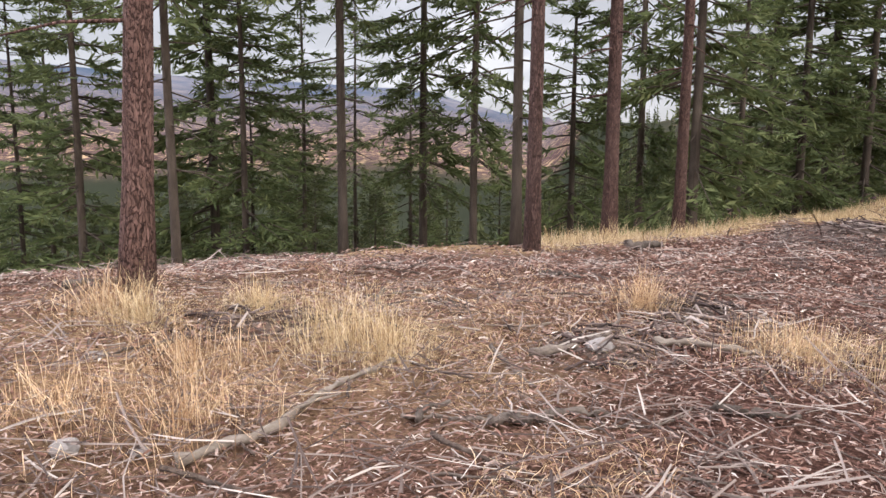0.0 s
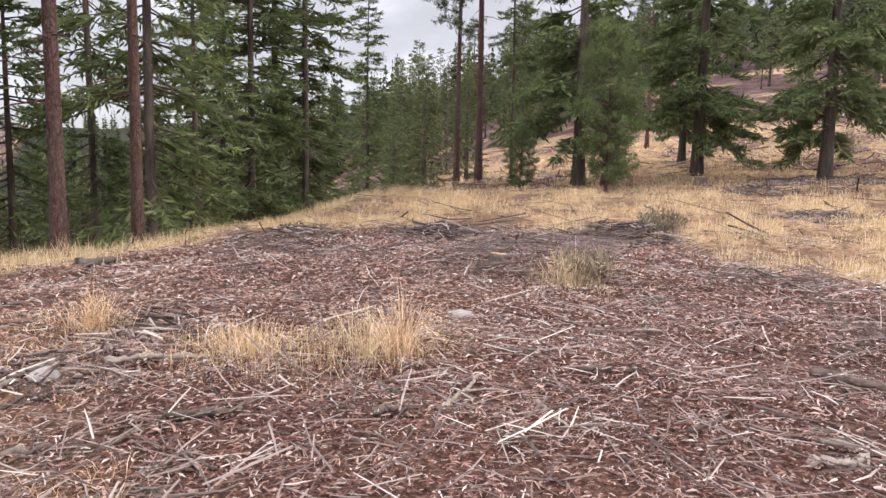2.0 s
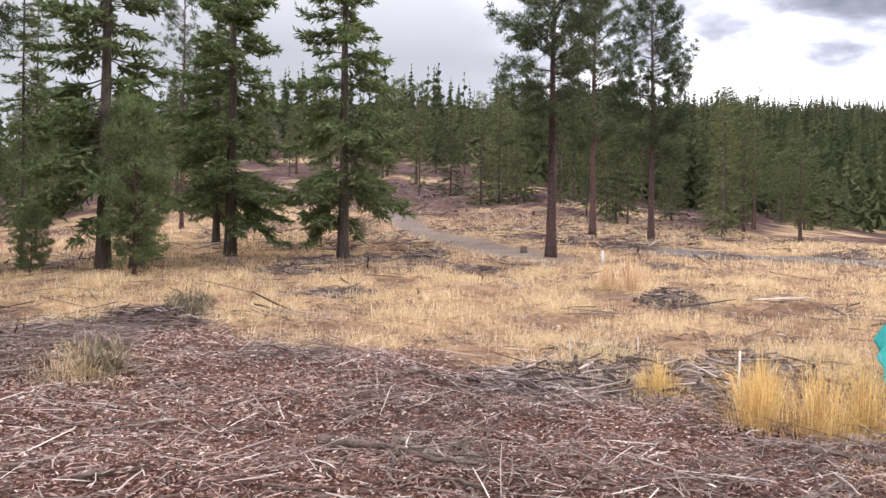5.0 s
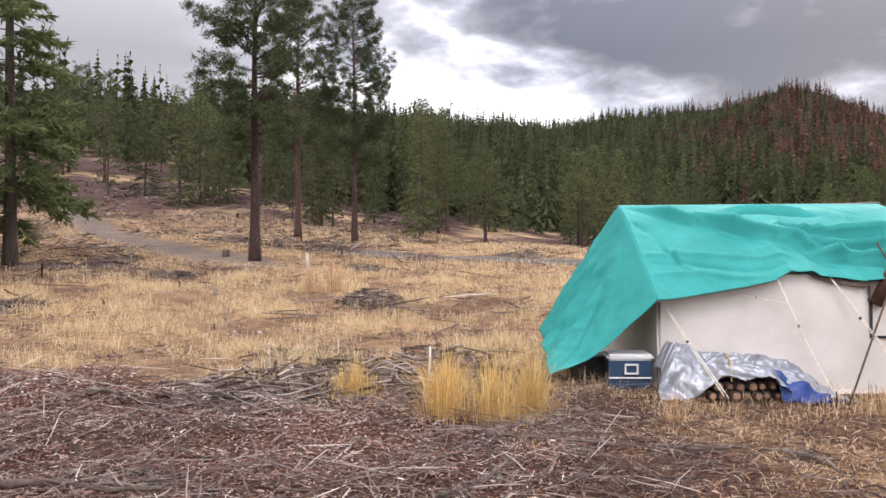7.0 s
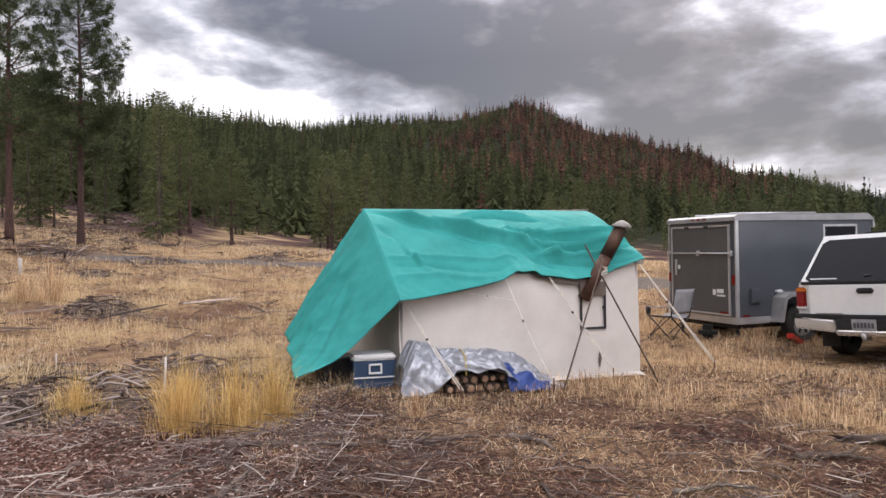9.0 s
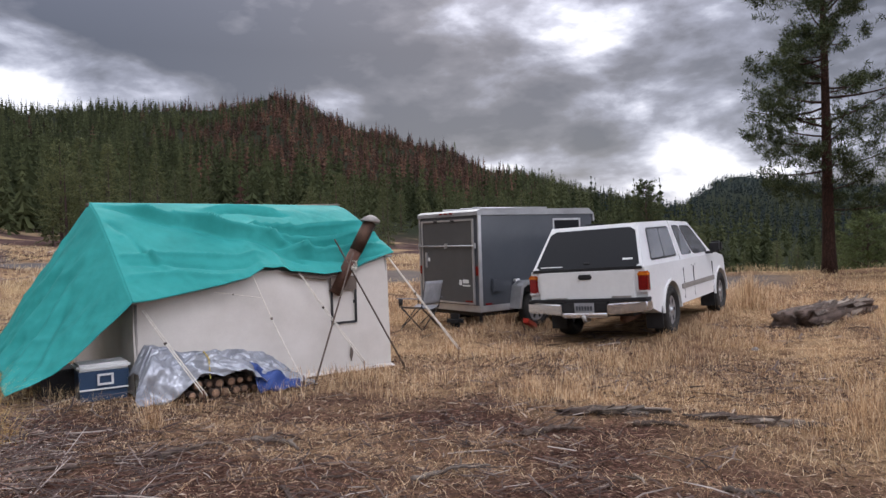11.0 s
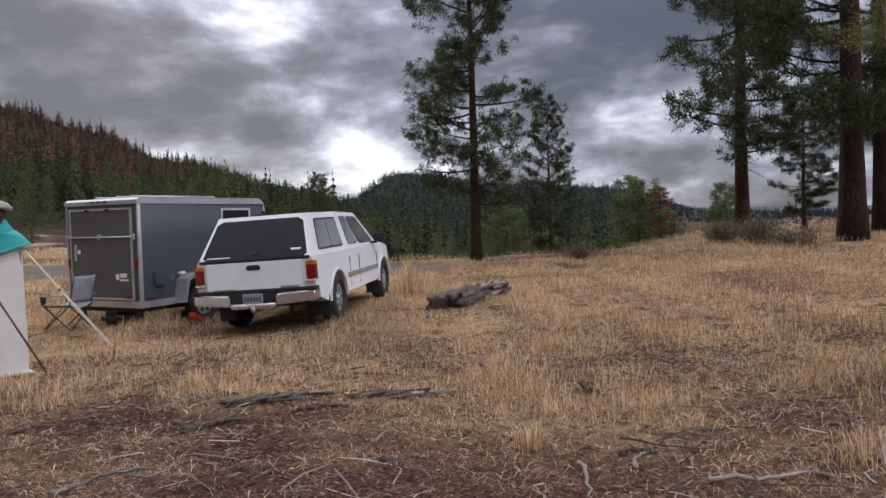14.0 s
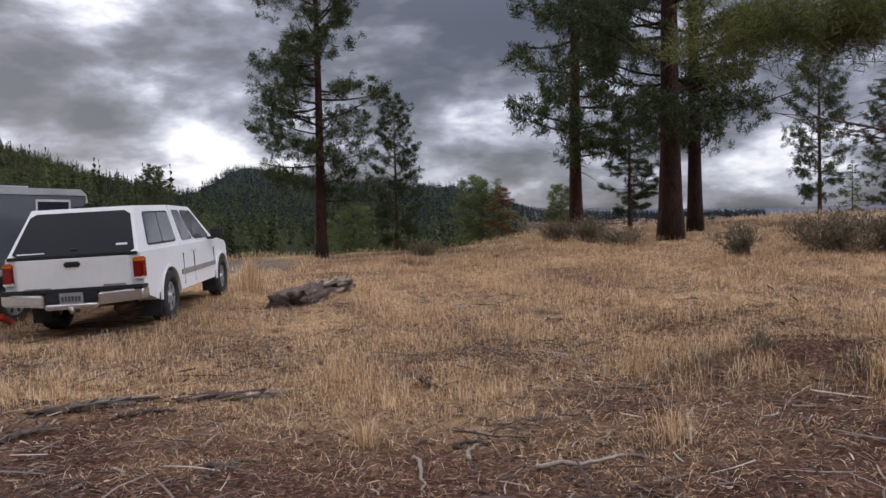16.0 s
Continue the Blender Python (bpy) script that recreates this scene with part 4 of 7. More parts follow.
def blades(name, label, x, y, h, w, lean, seed, mat, per=1, spread=0.0, category="grass", least=0.0):
    """Grass: slim bent blades of two faces each, in one mesh."""
    g = np.random.default_rng(seed)
    if per > 1:
        x, y, h = np.repeat(x, per), np.repeat(y, per), np.repeat(h, per)
        if np.ndim(w):
            w = np.repeat(w, per)
        x, y = x + g.normal(0, 1, len(x)) * spread, y + g.normal(0, 1, len(x)) * spread
    n = len(x)
    h = h * g.uniform(0.45, 1.15, n)
    a = g.uniform(0, 6.28, n)
    k = np.minimum(least + np.abs(g.normal(0, lean, n)), 1.45)
    d = np.stack([np.cos(a), np.sin(a)], 1)
    z = height(x, y) - 0.01
    p0 = np.stack([x, y, z], 1)
    p1 = p0 + np.stack([d[:, 0] * h * k * 0.35, d[:, 1] * h * k * 0.35, h * 0.6 * np.cos(k)], 1)
    p2 = p0 + np.stack([d[:, 0] * h * k, d[:, 1] * h * k, h * np.cos(np.minimum(k * 1.3, 1.5))], 1)
    t = g.uniform(0, 6.28, n)
    s = np.stack([np.cos(t), np.sin(t), 0 * t], 1) * (np.broadcast_to(w, (n,)) * g.uniform(0.6, 1.3, n))[:, None]
    v = np.stack([p0, p1 + s, p2, p1 - s], 1).reshape(-1, 3)
    f = np.arange(4 * n).reshape(n, 4)
    tagged(new(name, mesh_from(name, v, f, mat)), label, category, kind="stuff")


def clear(x, y):
    """No grass under the tent, the vehicles and the trampled camp floor."""
    u = (x - 9.26) * 0.236 - (y + 0.33) * 0.972
    v = (x - 9.26) * 0.972 + (y + 0.33) * 0.235
    tent = (u > -0.15) & (u < 3.5) & (v > -0.2) & (v < 3.0)
    tu, tv = (x - 9.64) * -0.855 + (y + 6.56) * -0.518, (x - 9.64) * 0.518 + (y + 6.56) * -0.855
    truck = (np.abs(tu) < 1.0) & (tv > 0.1) & (tv < 5.3)
    ru, rv = (x - 13.4) * -0.978 + (y + 6.1) * -0.208, (x - 13.4) * 0.208 + (y + 6.1) * -0.978
    trailer = (np.abs(ru) < 0.9) & (rv > 0) & (rv < 3.1)
    return ~(tent | truck | trailer) & (road(x, y) < 0.3)


def bearing(x, y):
    return swing(np.degrees(np.arctan2(x - CX, y - CY)))


M_STICKS = islands("stick_litter", ((0, (0.05, 0.035, 0.03)), (0.5, (0.14, 0.10, 0.085)), (0.86, (0.25, 0.20, 0.175)), (1, (0.48, 0.42, 0.37))), 0.9, 0.0, 0.1)
M_SLASH = islands("dark_slash", ((0, (0.03, 0.021, 0.019)), (0.6, (0.10, 0.068, 0.058)), (0.88, (0.2, 0.155, 0.135)), (1, (0.42, 0.36, 0.32))), 0.9, 0.0, 0.1)
litter("wood_chips", "red-brown bark chips and splintered wood covering the ground", 165000, -58, 88, 1.3, 13.5, 21, 0.02, 0.085, 0.003, 0.011, M_LITTER, 1.1,
       lambda x, y, g: g.random(len(x)) > 0.9 * grassy(x, y), 0.05)
litter("slash_sticks", "broken sticks and twigs strewn over the slash", 14000, -58, 90, 1.8, 13.5, 22, 0.08, 0.5, 0.0035, 0.0095, M_STICKS, 1.2,
       lambda x, y, g: g.random(len(x)) > 0.93 * grassy(x, y), 0.09)
litter("slash_heap", "dark grey heaped branches at the edge of the slash", 1900, 46, 97, 4.6, 9.2, 29, 0.2, 0.8, 0.003, 0.008, M_SLASH, 1.3,
       lambda x, y, g: (g.random(len(x)) > 0.8 * grassy(x, y)) & (lumps(x * 1.6, y * 1.6, 6.0) > -0.15) & clear(x, y), 0.12)
litter("edge_slash", "dark broken branches along the rim of the slash", 3600, 2, 46, 8.6, 13.5, 30, 0.2, 0.9, 0.004, 0.009, M_SLASH, 1.3,
       lambda x, y, g: (g.random(len(x)) > 0.85 * grassy(x, y)) & (lumps(x * 1.3, y * 1.3, 2.5) > 0.0), 0.18)
litter("meadow_chips", "dark bark and twig scraps between the grass", 16000, 8, 106, 11, 34, 37, 0.06, 0.26, 0.004, 0.011, M_SLASH, 1.4, lambda x, y, g: (lumps(x * 0.9, y * 0.9, 4.4) > -0.2) & clear(x, y), 0.03)
litter("camp_chips", "brown pine needles, bark chips and twigs on trampled soil", 80000, 84, 192, 1.2, 11, 23, 0.02, 0.12, 0.0022, 0.008, M_CAMP_LITTER, 1.1, None, 0.012)
litter("bark_litter", "red-brown bark chips on bare soil", 12000, 190, 303, 1.2, 10, 27, 0.02, 0.14, 0.003, 0.009, M_LITTER, 1.2, None, 0.02)
litter("fine_litter", "fine brown needles and chips on trampled soil", 4000, -60, 300, 0.05, 1.5, 28, 0.02, 0.14, 0.002, 0.007, M_LITTER, 1.5, None, 0.015)
litter("camp_twigs", "dark twigs and roots scattered over the camp ground", 7500, 84, 192, 1.8, 14, 26, 0.10, 0.42, 0.004, 0.011, M_SLASH, 1.15, lambda x, y, g: lumps(x * 1.1, y * 1.1, 8.0) > -0.1, 0.04)
litter("slope_slash", "dark logging slash on the cleared hillside", 6000, 36, 74, 34, 85, 25, 0.2, 0.9, 0.008, 0.02, M_SLASH, 1.6, lambda x, y, g: road(x, y) < 0.2, 0.12)
litter("hill_slash", "dark logging slash scattered over the grassy rise", 5200, 10, 105, 13, 60, 24, 0.3, 1.6, 0.009, 0.024, M_SLASH, 1.3,
       lambda x, y, g: (g.random(len(x)) < 0.15 + 0.85 * (lumps(x * 0.42, y * 0.42, 7.0) > 0.3)) & (road(x, y) < 0.2), 0.10)

g_ = np.random.default_rng(31)
X, Y, R_ = sprinkle(360000, -14, 192, 6.0, 24, g_, 1.25)
keep_ = (g_.random(len(X)) < grassy(X, Y) * np.clip(0.35 + 1.3 * lumps(X * 1.7, Y * 1.7, 9.0), 0.06, 1) * (0.35 + 0.65 * (lumps(X * 4.3, Y * 4.3, 3.0) > -0.1))) & clear(X, Y) & (bearing(X, Y) < 92)
keep_ &= g_.random(len(X)) < 0.125
blades("dry_grass", "golden dry bunchgrass standing in the clearing", X[keep_], Y[keep_], np.clip(0.22 + 0.22 * lumps(X * 1.7, Y * 1.7, 9.0) + 0.08 * lumps(X * 5, Y * 5, 2.0), 0.05, 0.55)[keep_], 0.0009 + 0.00011 * R_[keep_], 0.75, 32, M_STRAW, 20, 0.09, least=0.1)
keep_ = (g_.random(len(X)) < grassy(X, Y) * (0.2 + 0.8 * (lumps(X * 1.9, Y * 1.9, 9.5) > 0.0))) & clear(X, Y) & (bearing(X, Y) >= 88)
keep_ &= g_.random(len(X)) < 0.1
blades("short_grass", "short bleached grass round the camp", X[keep_], Y[keep_], np.clip(0.17 + 0.20 * lumps(X * 1.7, Y * 1.7, 13.0), 0.05, 0.42)[keep_], 0.0011 + 0.00013 * R_[keep_], 0.65, 33, M_PALE, 19, 0.08, least=0.08)
X, Y, R_ = sprinkle(90000, -20, 192, 24, 62, g_, 1.2)
keep_ = (g_.random(len(X)) < grassy(X, Y)) & clear(X, Y) & (height(X, Y) > -1.5)
blades("meadow_grass", "dry yellow grass on the far side of the clearing", X[keep_], Y[keep_], np.clip(0.24 + 0.14 * lumps(X * 0.5, Y * 0.5, 12.0), 0.1, 0.5)[keep_], 0.00017 * R_[keep_], 0.6, 34, M_STRAW, 2, 0.12)
X, Y, R_ = sprinkle(240000, 82, 192, 1.8, 21, g_, 1.15)
keep_ = (g_.random(len(X)) < np.clip(0.12 + 0.9 * lumps(X * 1.5, Y * 1.5, 5.0) + 0.25 * lumps(X * 6, Y * 6, 1.0) + 0.07 * (R_ - 5), 0.06, 0.9) * (1 - 0.9 * dirt_bank(X, Y))) & clear(X, Y)
blades("trampled_straw", "flattened straw and loose stems on the camp ground", X[keep_], Y[keep_], np.full(keep_.sum(), 0.17), 0.0011 + 0.00013 * R_[keep_], 0.4, 35, M_PALE, least=0.7)
X, Y, R_ = sprinkle(16000, -58, -8, 2.0, 8.0, g_, 1.2)
keep_ = lumps(X * 1.3, Y * 1.3, 15.0) > 0.05
blades("bent_straw", "bleached bent straw over the bark litter", X[keep_], Y[keep_], np.full(keep_.sum(), 0.2), 0.0019, 0.5, 36, M_PALE, least=0.6)


def tussock(x, y, h, spread, n, seed, mat=None, label="golden clump of tall dry grass", lean=0.32, name="grass_clump", category="grass", width=0.0026):
    """A clump of grass as a thing of its own."""
    g = np.random.default_rng(seed)
    a, r = g.uniform(0, 6.28, n), np.abs(g.normal(0, spread, n))
    px, py = r * np.cos(a), r * np.sin(a)
    hh = h * g.uniform(0.25, 1.1, n) * np.exp(-(r / (1.7 * spread)) ** 2)
    t, k = g.uniform(0, 6.28, n), np.abs(g.normal(0, lean, n))
    d = np.stack([np.cos(t) + px / spread * 0.4, np.sin(t) + py / spread * 0.4], 1) * k[:, None]
    z0 = height(x + px, y + py) - h1(x, y) - 0.01
    p0 = np.stack([px, py, z0], 1)
    p1 = p0 + np.stack([d[:, 0] * hh * 0.3, d[:, 1] * hh * 0.3, hh * 0.6], 1)
    p2 = p0 + np.stack([d[:, 0] * hh, d[:, 1] * hh, hh * np.cos(np.minimum(k, 1.2))], 1)
    s = np.stack([np.cos(t + 1.2), np.sin(t + 1.2), 0 * t], 1) * width * g.uniform(0.6, 1.3, n)[:, None]
    v = np.stack([p0 - s, p0 + s, p1 + s, p1 - s, p2], 1).reshape(-1, 3)
    i = np.arange(n)[:, None] * 5
    f = np.concatenate([i + np.array([[0, 1, 2]]), i + np.array([[0, 2, 3]]), i + np.array([[3, 2, 4]])])
    ob = new(name, mesh_from(name, v, f, mat or M_STRAW))
    ob.matrix_world = pose(x, y, h1(x, y))
    return tagged(ob, label, category, kind="stuff")


for i, (x, y, h, s) in enumerate(((7.3, 1.25, 0.8, 0.20), (7.7, 0.95, 0.75, 0.16), (7.35, 1.75, 0.7, 0.18), (8.3, 1.9, 0.6, 0.2), (8.1, 2.9, 0.5, 0.2))):
    tussock(x, y, h * 1.15, s * 1.0, 650, 50 + i, M_GOLD, lean=0.7, width=0.0016)
for i, (x, y, h, s) in enumerate(((-2.15, 4.7, 0.55, 0.22), (-3.9, 4.55, 0.42, 0.2), (-3.58, 4.5, 0.42, 0.12), (-0.4, 6.6, 0.42, 0.12), (-3.1, 5.2, 0.35, 0.12), (-2.74, 4.0, 0.4, 0.25),
                                  (-1.8, 4.65, 0.4, 0.18), (-2.3, 3.4, 0.35, 0.25), (0.7, 5.7, 0.3, 0.3), (1.74, 5.45, 0.58, 0.06), (1.5, 5.5, 0.45, 0.25), (0.63, 5.6, 0.35, 0.28), (4.45, 7.7, 0.5, 0.2), (-2.9, 3.2, 0.35, 0.3))):
    tussock(x, y, h * 1.15, s * 1.6, 520, 70 + i, M_PALE if i % 2 else M_STRAW, "wispy bleached dry grass tuft among sticks", 1.3, width=0.0013)
for i, (x, y, h, s) in enumerate(((6.95, -3.95, 0.4, 0.2), (7.9, -0.4, 0.42, 0.08), (3.4, -4.45, 0.36, 0.06), (1.4, -5.1, 0.34, 0.15), (3.6, -6.6, 0.32, 0.3), (2.2, -7.2, 0.34, 0.35), (5.5, -8, 0.3, 0.3), (8.2, -8.6, 0.3, 0.2), (10.0, -9.4, 0.35, 0.12), (4.5, -9, 0.3, 0.4))):
    tussock(x, y, h, s * 1.2, 300, 90 + i, M_PALE, "thin bleached grass tuft on the camp ground", 0.85, width=0.0015)


for i, (x, y, h, s, n) in enumerate(((18.4, 7.1, 1.1, 0.28, 420), (18.0, 7.6, 0.8, 0.25, 300), (11.5, -12.1, 0.95, 0.22, 420), (11.9, -12.5, 0.8, 0.2, 300), (11.1, -11.7, 0.6, 0.25, 260))):
    tussock(x, y, h, s, n, 110 + i, M_PALE, "tall tawny dead weeds in the grass", 0.4, "dead_weeds", "weeds", 0.003)
# the low bank south of the camera, overgrown with wiry dead weeds
g_ = np.random.default_rng(43)
for i in range(16):
    x, y = g_.uniform(-2.2, 1.6), g_.normal(-7.5, 0.3)
    tussock(x, y, g_.uniform(0.22, 0.42), g_.uniform(0.14, 0.3), 260, 130 + i, M_SAGE if i % 3 == 0 else M_PALE, "wiry dead weeds on the dirt bank", 0.75, "dead_weeds", "weeds", 0.0022)


def sagebrush(x, y, h, spread, n, seed, label="grey-brown sagebrush with woody stems"):
    """A bush: woody stems that fork, with sprays of small grey leaves."""
    g = np.random.default_rng(seed)
    ob = thing("sagebrush", pose(x, y, h1(x, y)), label, "bush")
    stems, base, way = [], [], []
    for _ in range(22):
        a, k = g.uniform(0, 6.28), g.uniform(0.15, 1.0)
        tip = np.array([math.cos(a) * spread * k, math.sin(a) * spread * k, h * g.uniform(0.7, 1.05) * (1 - 0.25 * k)])
        mid = tip * (0.55, 0.55, 0.45) + g.normal(0, 0.04, 3)
        stems.append(tube([(0, 0, -0.05), mid, tip], [0.012, 0.008, 0.003], 4, False))
        q = g.uniform(0.3, 1.05, n // 22)[:, None]
        c = np.where(q < 0.5, mid * q * 2, mid + (tip - mid) * (q - 0.5) * 2) + g.normal(0, 0.05 + 0.06 * spread, (len(q), 3))
        base.append(c), way.append(g.normal(0, 0.5, c.shape) + (0, 0, 0.9))
    base, way = np.concatenate(base), np.concatenate(way)
    base[:, 2] = np.abs(base[:, 2])
    size = g.uniform(0.06, 0.16, len(base))
    part("woody_stem", solid("woody_stem", stems, M_STICK), ob)
    part("foliage", mesh_from("foliage", *needles(base, way, size, size * 0.11), M_SAGE), ob)


for i, (x, y, h, s, n) in enumerate(((2.2, -17.3, 0.75, 0.5, 900), (0.5, -18.1, 0.9, 0.8, 1500), (-0.5, -17.7, 0.9, 0.8, 1500), (-1.4, -17.2, 0.8, 0.7, 1200), (7.2, -22.7, 0.8, 0.9, 1200), (8.4, -23.2, 0.6, 0.8, 900),
                                     (8.5, 11.5, 0.5, 0.45, 700), (5.6, -20.5, 0.5, 0.6, 700), (31.1, 27.6, 1.6, 1.0, 1000), (-1.2, -9.3, 0.55, 0.5, 700), (12.8, -22, 0.5, 0.6, 700), (4.7, 7.8, 0.35, 0.3, 500))):
    sagebrush(x, y, h * 0.85, s * 1.1, n * 2, 120 + i)


# ---- branches that stand out ----
def branch_mesh(length, r, seed, forks=1, mat=None):
    g = np.random.default_rng(seed)
    s = np.linspace(0, 1, 9)
    y = np.cumsum(g.normal(0, 0.03, 9)) * length + 0.1 * length * g.normal() * np.sin(s * 3)
    z = np.abs(np.cumsum(g.normal(0, 0.008, 9)) * length) + r * 0.6
    pts = np.stack([(s - 0.5) * length, y - y.mean(), z], 1)
    s = np.linspace(0, 1, 19)
    pts = np.stack([np.interp(s, np.linspace(0, 1, 9), pts[:, k]) for k in range(3)], 1) + g.normal(0, r * 0.22, (19, 3))
    rad = r * (1 - 0.55 * s) * (1 + 0.16 * g.normal(size=19))
    trunk = tube(pts, rad, 7)
    trunk[0][:-2] += g.normal(0, r * 0.10, (len(trunk[0]) - 2, 3))
    pieces = [trunk]
    for _ in range(forks):
        k = g.integers(4, 15)
        d = np.array([g.uniform(0.3, 0.9), g.choice([-1, 1]) * g.uniform(0.4, 1), g.uniform(0.0, 0.3)])
        l = length * g.uniform(0.12, 0.35)
        pieces.append(tube([pts[k], pts[k] + d * l * 0.5 + g.normal(0, 0.02, 3), pts[k] + d * l], [rad[k] * 0.6, rad[k] * 0.45, rad[k] * 0.2], 5))
    return solid("branch", pieces, mat or M_STICK)


M_PEELED = worn("peeled_wood", (0.22, 0.17, 0.135), (0.38, 0.32, 0.26), 8, 0.8, 0, 60, 0.5, (1, 1, 1), 0.2, 0.3)
M_DARKSTICK = worn("dark_bark_stick", (0.07, 0.05, 0.04), (0.2, 0.15, 0.12), 12, 0.95, 0, 60, 0.9, (1, 1, 1), 0.15, 0.3)


def lay(x0, y0, x1, y1, r, seed, mat=None, forks=1, label="bent grey-brown broken branch on slash", name="branch"):
    n = math.hypot(x1 - x0, y1 - y0)
    ob = new(name, branch_mesh(n, r, seed, forks, mat))
    z0, z1 = h1(x0, y0), h1(x1, y1)
    ob.matrix_world = pose((x0 + x1) / 2, (y0 + y1) / 2, max((z0 + z1) / 2, h1((x0 + x1) / 2, (y0 + y1) / 2)) + 0.012, 0, -math.degrees(math.atan2(z1 - z0, n)), math.degrees(math.atan2(y1 - y0, x1 - x0)))
    return tagged(ob, label, "branch")


for i, (a, b, c, d, r) in enumerate((
    (-2.02, 3.05, -1.71, 4.52, .03), (-0.92, 3.97, -0.39, 4.32, .03), (-0.88, 5.0, -0.45, 6.16, .03), (-0.24, 5.59, 0.45, 5.48, .032), (-0.29, 6.83, 0.12, 6.67, .03), (-4.95, 5.2, -4.45, 5.45, .04),
    (-1.47, 7.58, -1.05, 7.53, .025), (-1.26, 3.8, -1.2, 4.09, .02), (-0.85, 9.9, -0.5, 10.4, .06), (-2.72, 6.21, -1.91, 5.22, .02), (-2.1, 6.13, -1.78, 6.14, .02), (0.13, 4.49, 0.54, 4.53, .028))):
    lay(a, b, c, d, r, 200 + i, M_PEELED if i in (0, 3) else None)
for i, (a, b, c, d, r) in enumerate((
    (4.34, 4.21, 4.59, 2.9, .026), (3.46, 3.27, 3.8, 2.88, .02), (3.2, 3.08, 3.47, 2.99, .03), (1.63, 4.29, 2.15, 4.78, .018), (4.88, 7.18, 5.29, 6.6, .025), (6.64, 5.39, 7.09, 5.28, .03), (5.07, 3.49, 4.82, 3.06, .022),
    (2.26, 4.22, 2.17, 3.78, .018), (8.06, 4.5, 8.14, 4.11, .02), (1.21, 4.22, 1.49, 4.24, .025), (4.76, 3.79, 4.87, 3.02, .028), (6.65, 1.23, 6.57, 0.17, .032), (5.1, 1.26, 5.95, 0.93, .022), (8.22, 4.76, 8.65, 4.25, .02))):
    lay(a, b, c, d, r, 230 + i, M_PEELED if i in (1, 2, 3, 7) else (M_DARKSTICK if i in (0, 4, 11) else None))
for i, (a, b, c, d, r) in enumerate((
    (7.98, 3.16, 8.69, 2.29, .026), (6.73, -0.38, 7.01, -0.92, .025), (7.03, 5.36, 6.91, 4.61, .025), (5.51, 1.01, 6.02, 0.93, .02), (6.99, -1.2, 6.45, -1.46, .025), (5.95, -3.24, 5.93, -3.78, .03), (6.05, -3.31, 5.82, -3.77, .02),
    (5.23, -1.9, 5.35, -2.58, .02), (4.02, -6.31, 3.7, -6.11, .03), (4.18, -3.68, 3.91, -3.89, .022), (2.9, -4.31, 2.55, -3.76, .015), (2.06, -4.35, 1.63, -4.72, .017), (2.58, -4.39, 2.64, -4.65, .016), (2.78, -4.6, 2.57, -4.75, .022),
    (5.65, -4.17, 5.36, -4.51, .025), (5.0, -5.26, 4.87, -5.44, .025))):
    lay(a, b, c, d, r, 260 + i, M_PEELED if i in (10, 11, 12, 15) else (M_DARKSTICK if i in (1, 5, 6, 13, 14) else None), 0 if i > 9 else 1)

# bark slabs and short broken pieces on the camp ground
g_ = np.random.default_rng(44)
SLABS = [branch_mesh(1.0, g_.uniform(0.05, 0.09), 620 + i, 0, (M_PEELED, M_DARKSTICK, M_STICK, M_DARKSTICK)[i % 4]) for i in range(8)]
for i in range(70):
    b, r = radians(g_.uniform(92, 184)), g_.uniform(2.6, 8.5)
    x, y = CX + r * math.sin(b), CY + r * math.cos(b)
    if not clear(np.array([x]), np.array([y]))[0]:
        continue
    k = g_.uniform(0.10, 0.26)
    ob = new("wood_scrap", SLABS[i % 8])
    ob.matrix_world = pose(x, y, h1(x, y) + 0.006, 0, g_.normal(0, 8), g_.uniform(0, 360)) @ Matrix.Diagonal((k, k, k * 0.7, 1))
    tagged(ob, ("pale splintered wood scrap on brown litter" if i % 4 == 0 else "grey weathered wood scrap on brown litter" if i % 4 == 2 else "dark bark scrap lying on brown litter"), "wood scrap", "camp wood scraps")

# loose sticks that can be told apart near the camera
g_ = np.random.default_rng(41)
STICKS = [branch_mesh(1.0, g_.uniform(0.012, 0.02), 300 + i, int(i % 3 == 0), (M_STICK, M_DARKSTICK, M_STICK, M_DARKSTICK, M_STICK, M_DARKSTICK, M_PEELED)[i % 7]) for i in range(14)]
for i in range(300):
    east = i >= 225
    b, r = radians(g_.uniform(84, 188) if east else g_.uniform(-50, 82)), g_.uniform(2.2, 9.5)
    x, y = CX + r * math.sin(b), CY + r * math.cos(b)
    if grassy([x], [y])[0] > 0.6 or not clear(np.array([x]), np.array([y]))[0]:
        continue
    k = g_.uniform(0.2, 0.8) * (0.6 if east else 1)
    ob = new("stick", STICKS[i % 14])
    ob.matrix_world = pose(x, y, h1(x, y) + g_.uniform(0.0, 0.03), 0, g_.normal(0, 5), g_.uniform(0, 360)) @ Matrix.Diagonal((k, k, k * g_.uniform(0.8, 1.3), 1))
    tagged(ob, ("pale peeled stick lying on bark litter" if i % 7 == 6 else "dark broken stick lying on bark litter" if i % 7 % 2 else "weathered grey stick lying on bark litter"), "stick", "slash sticks")


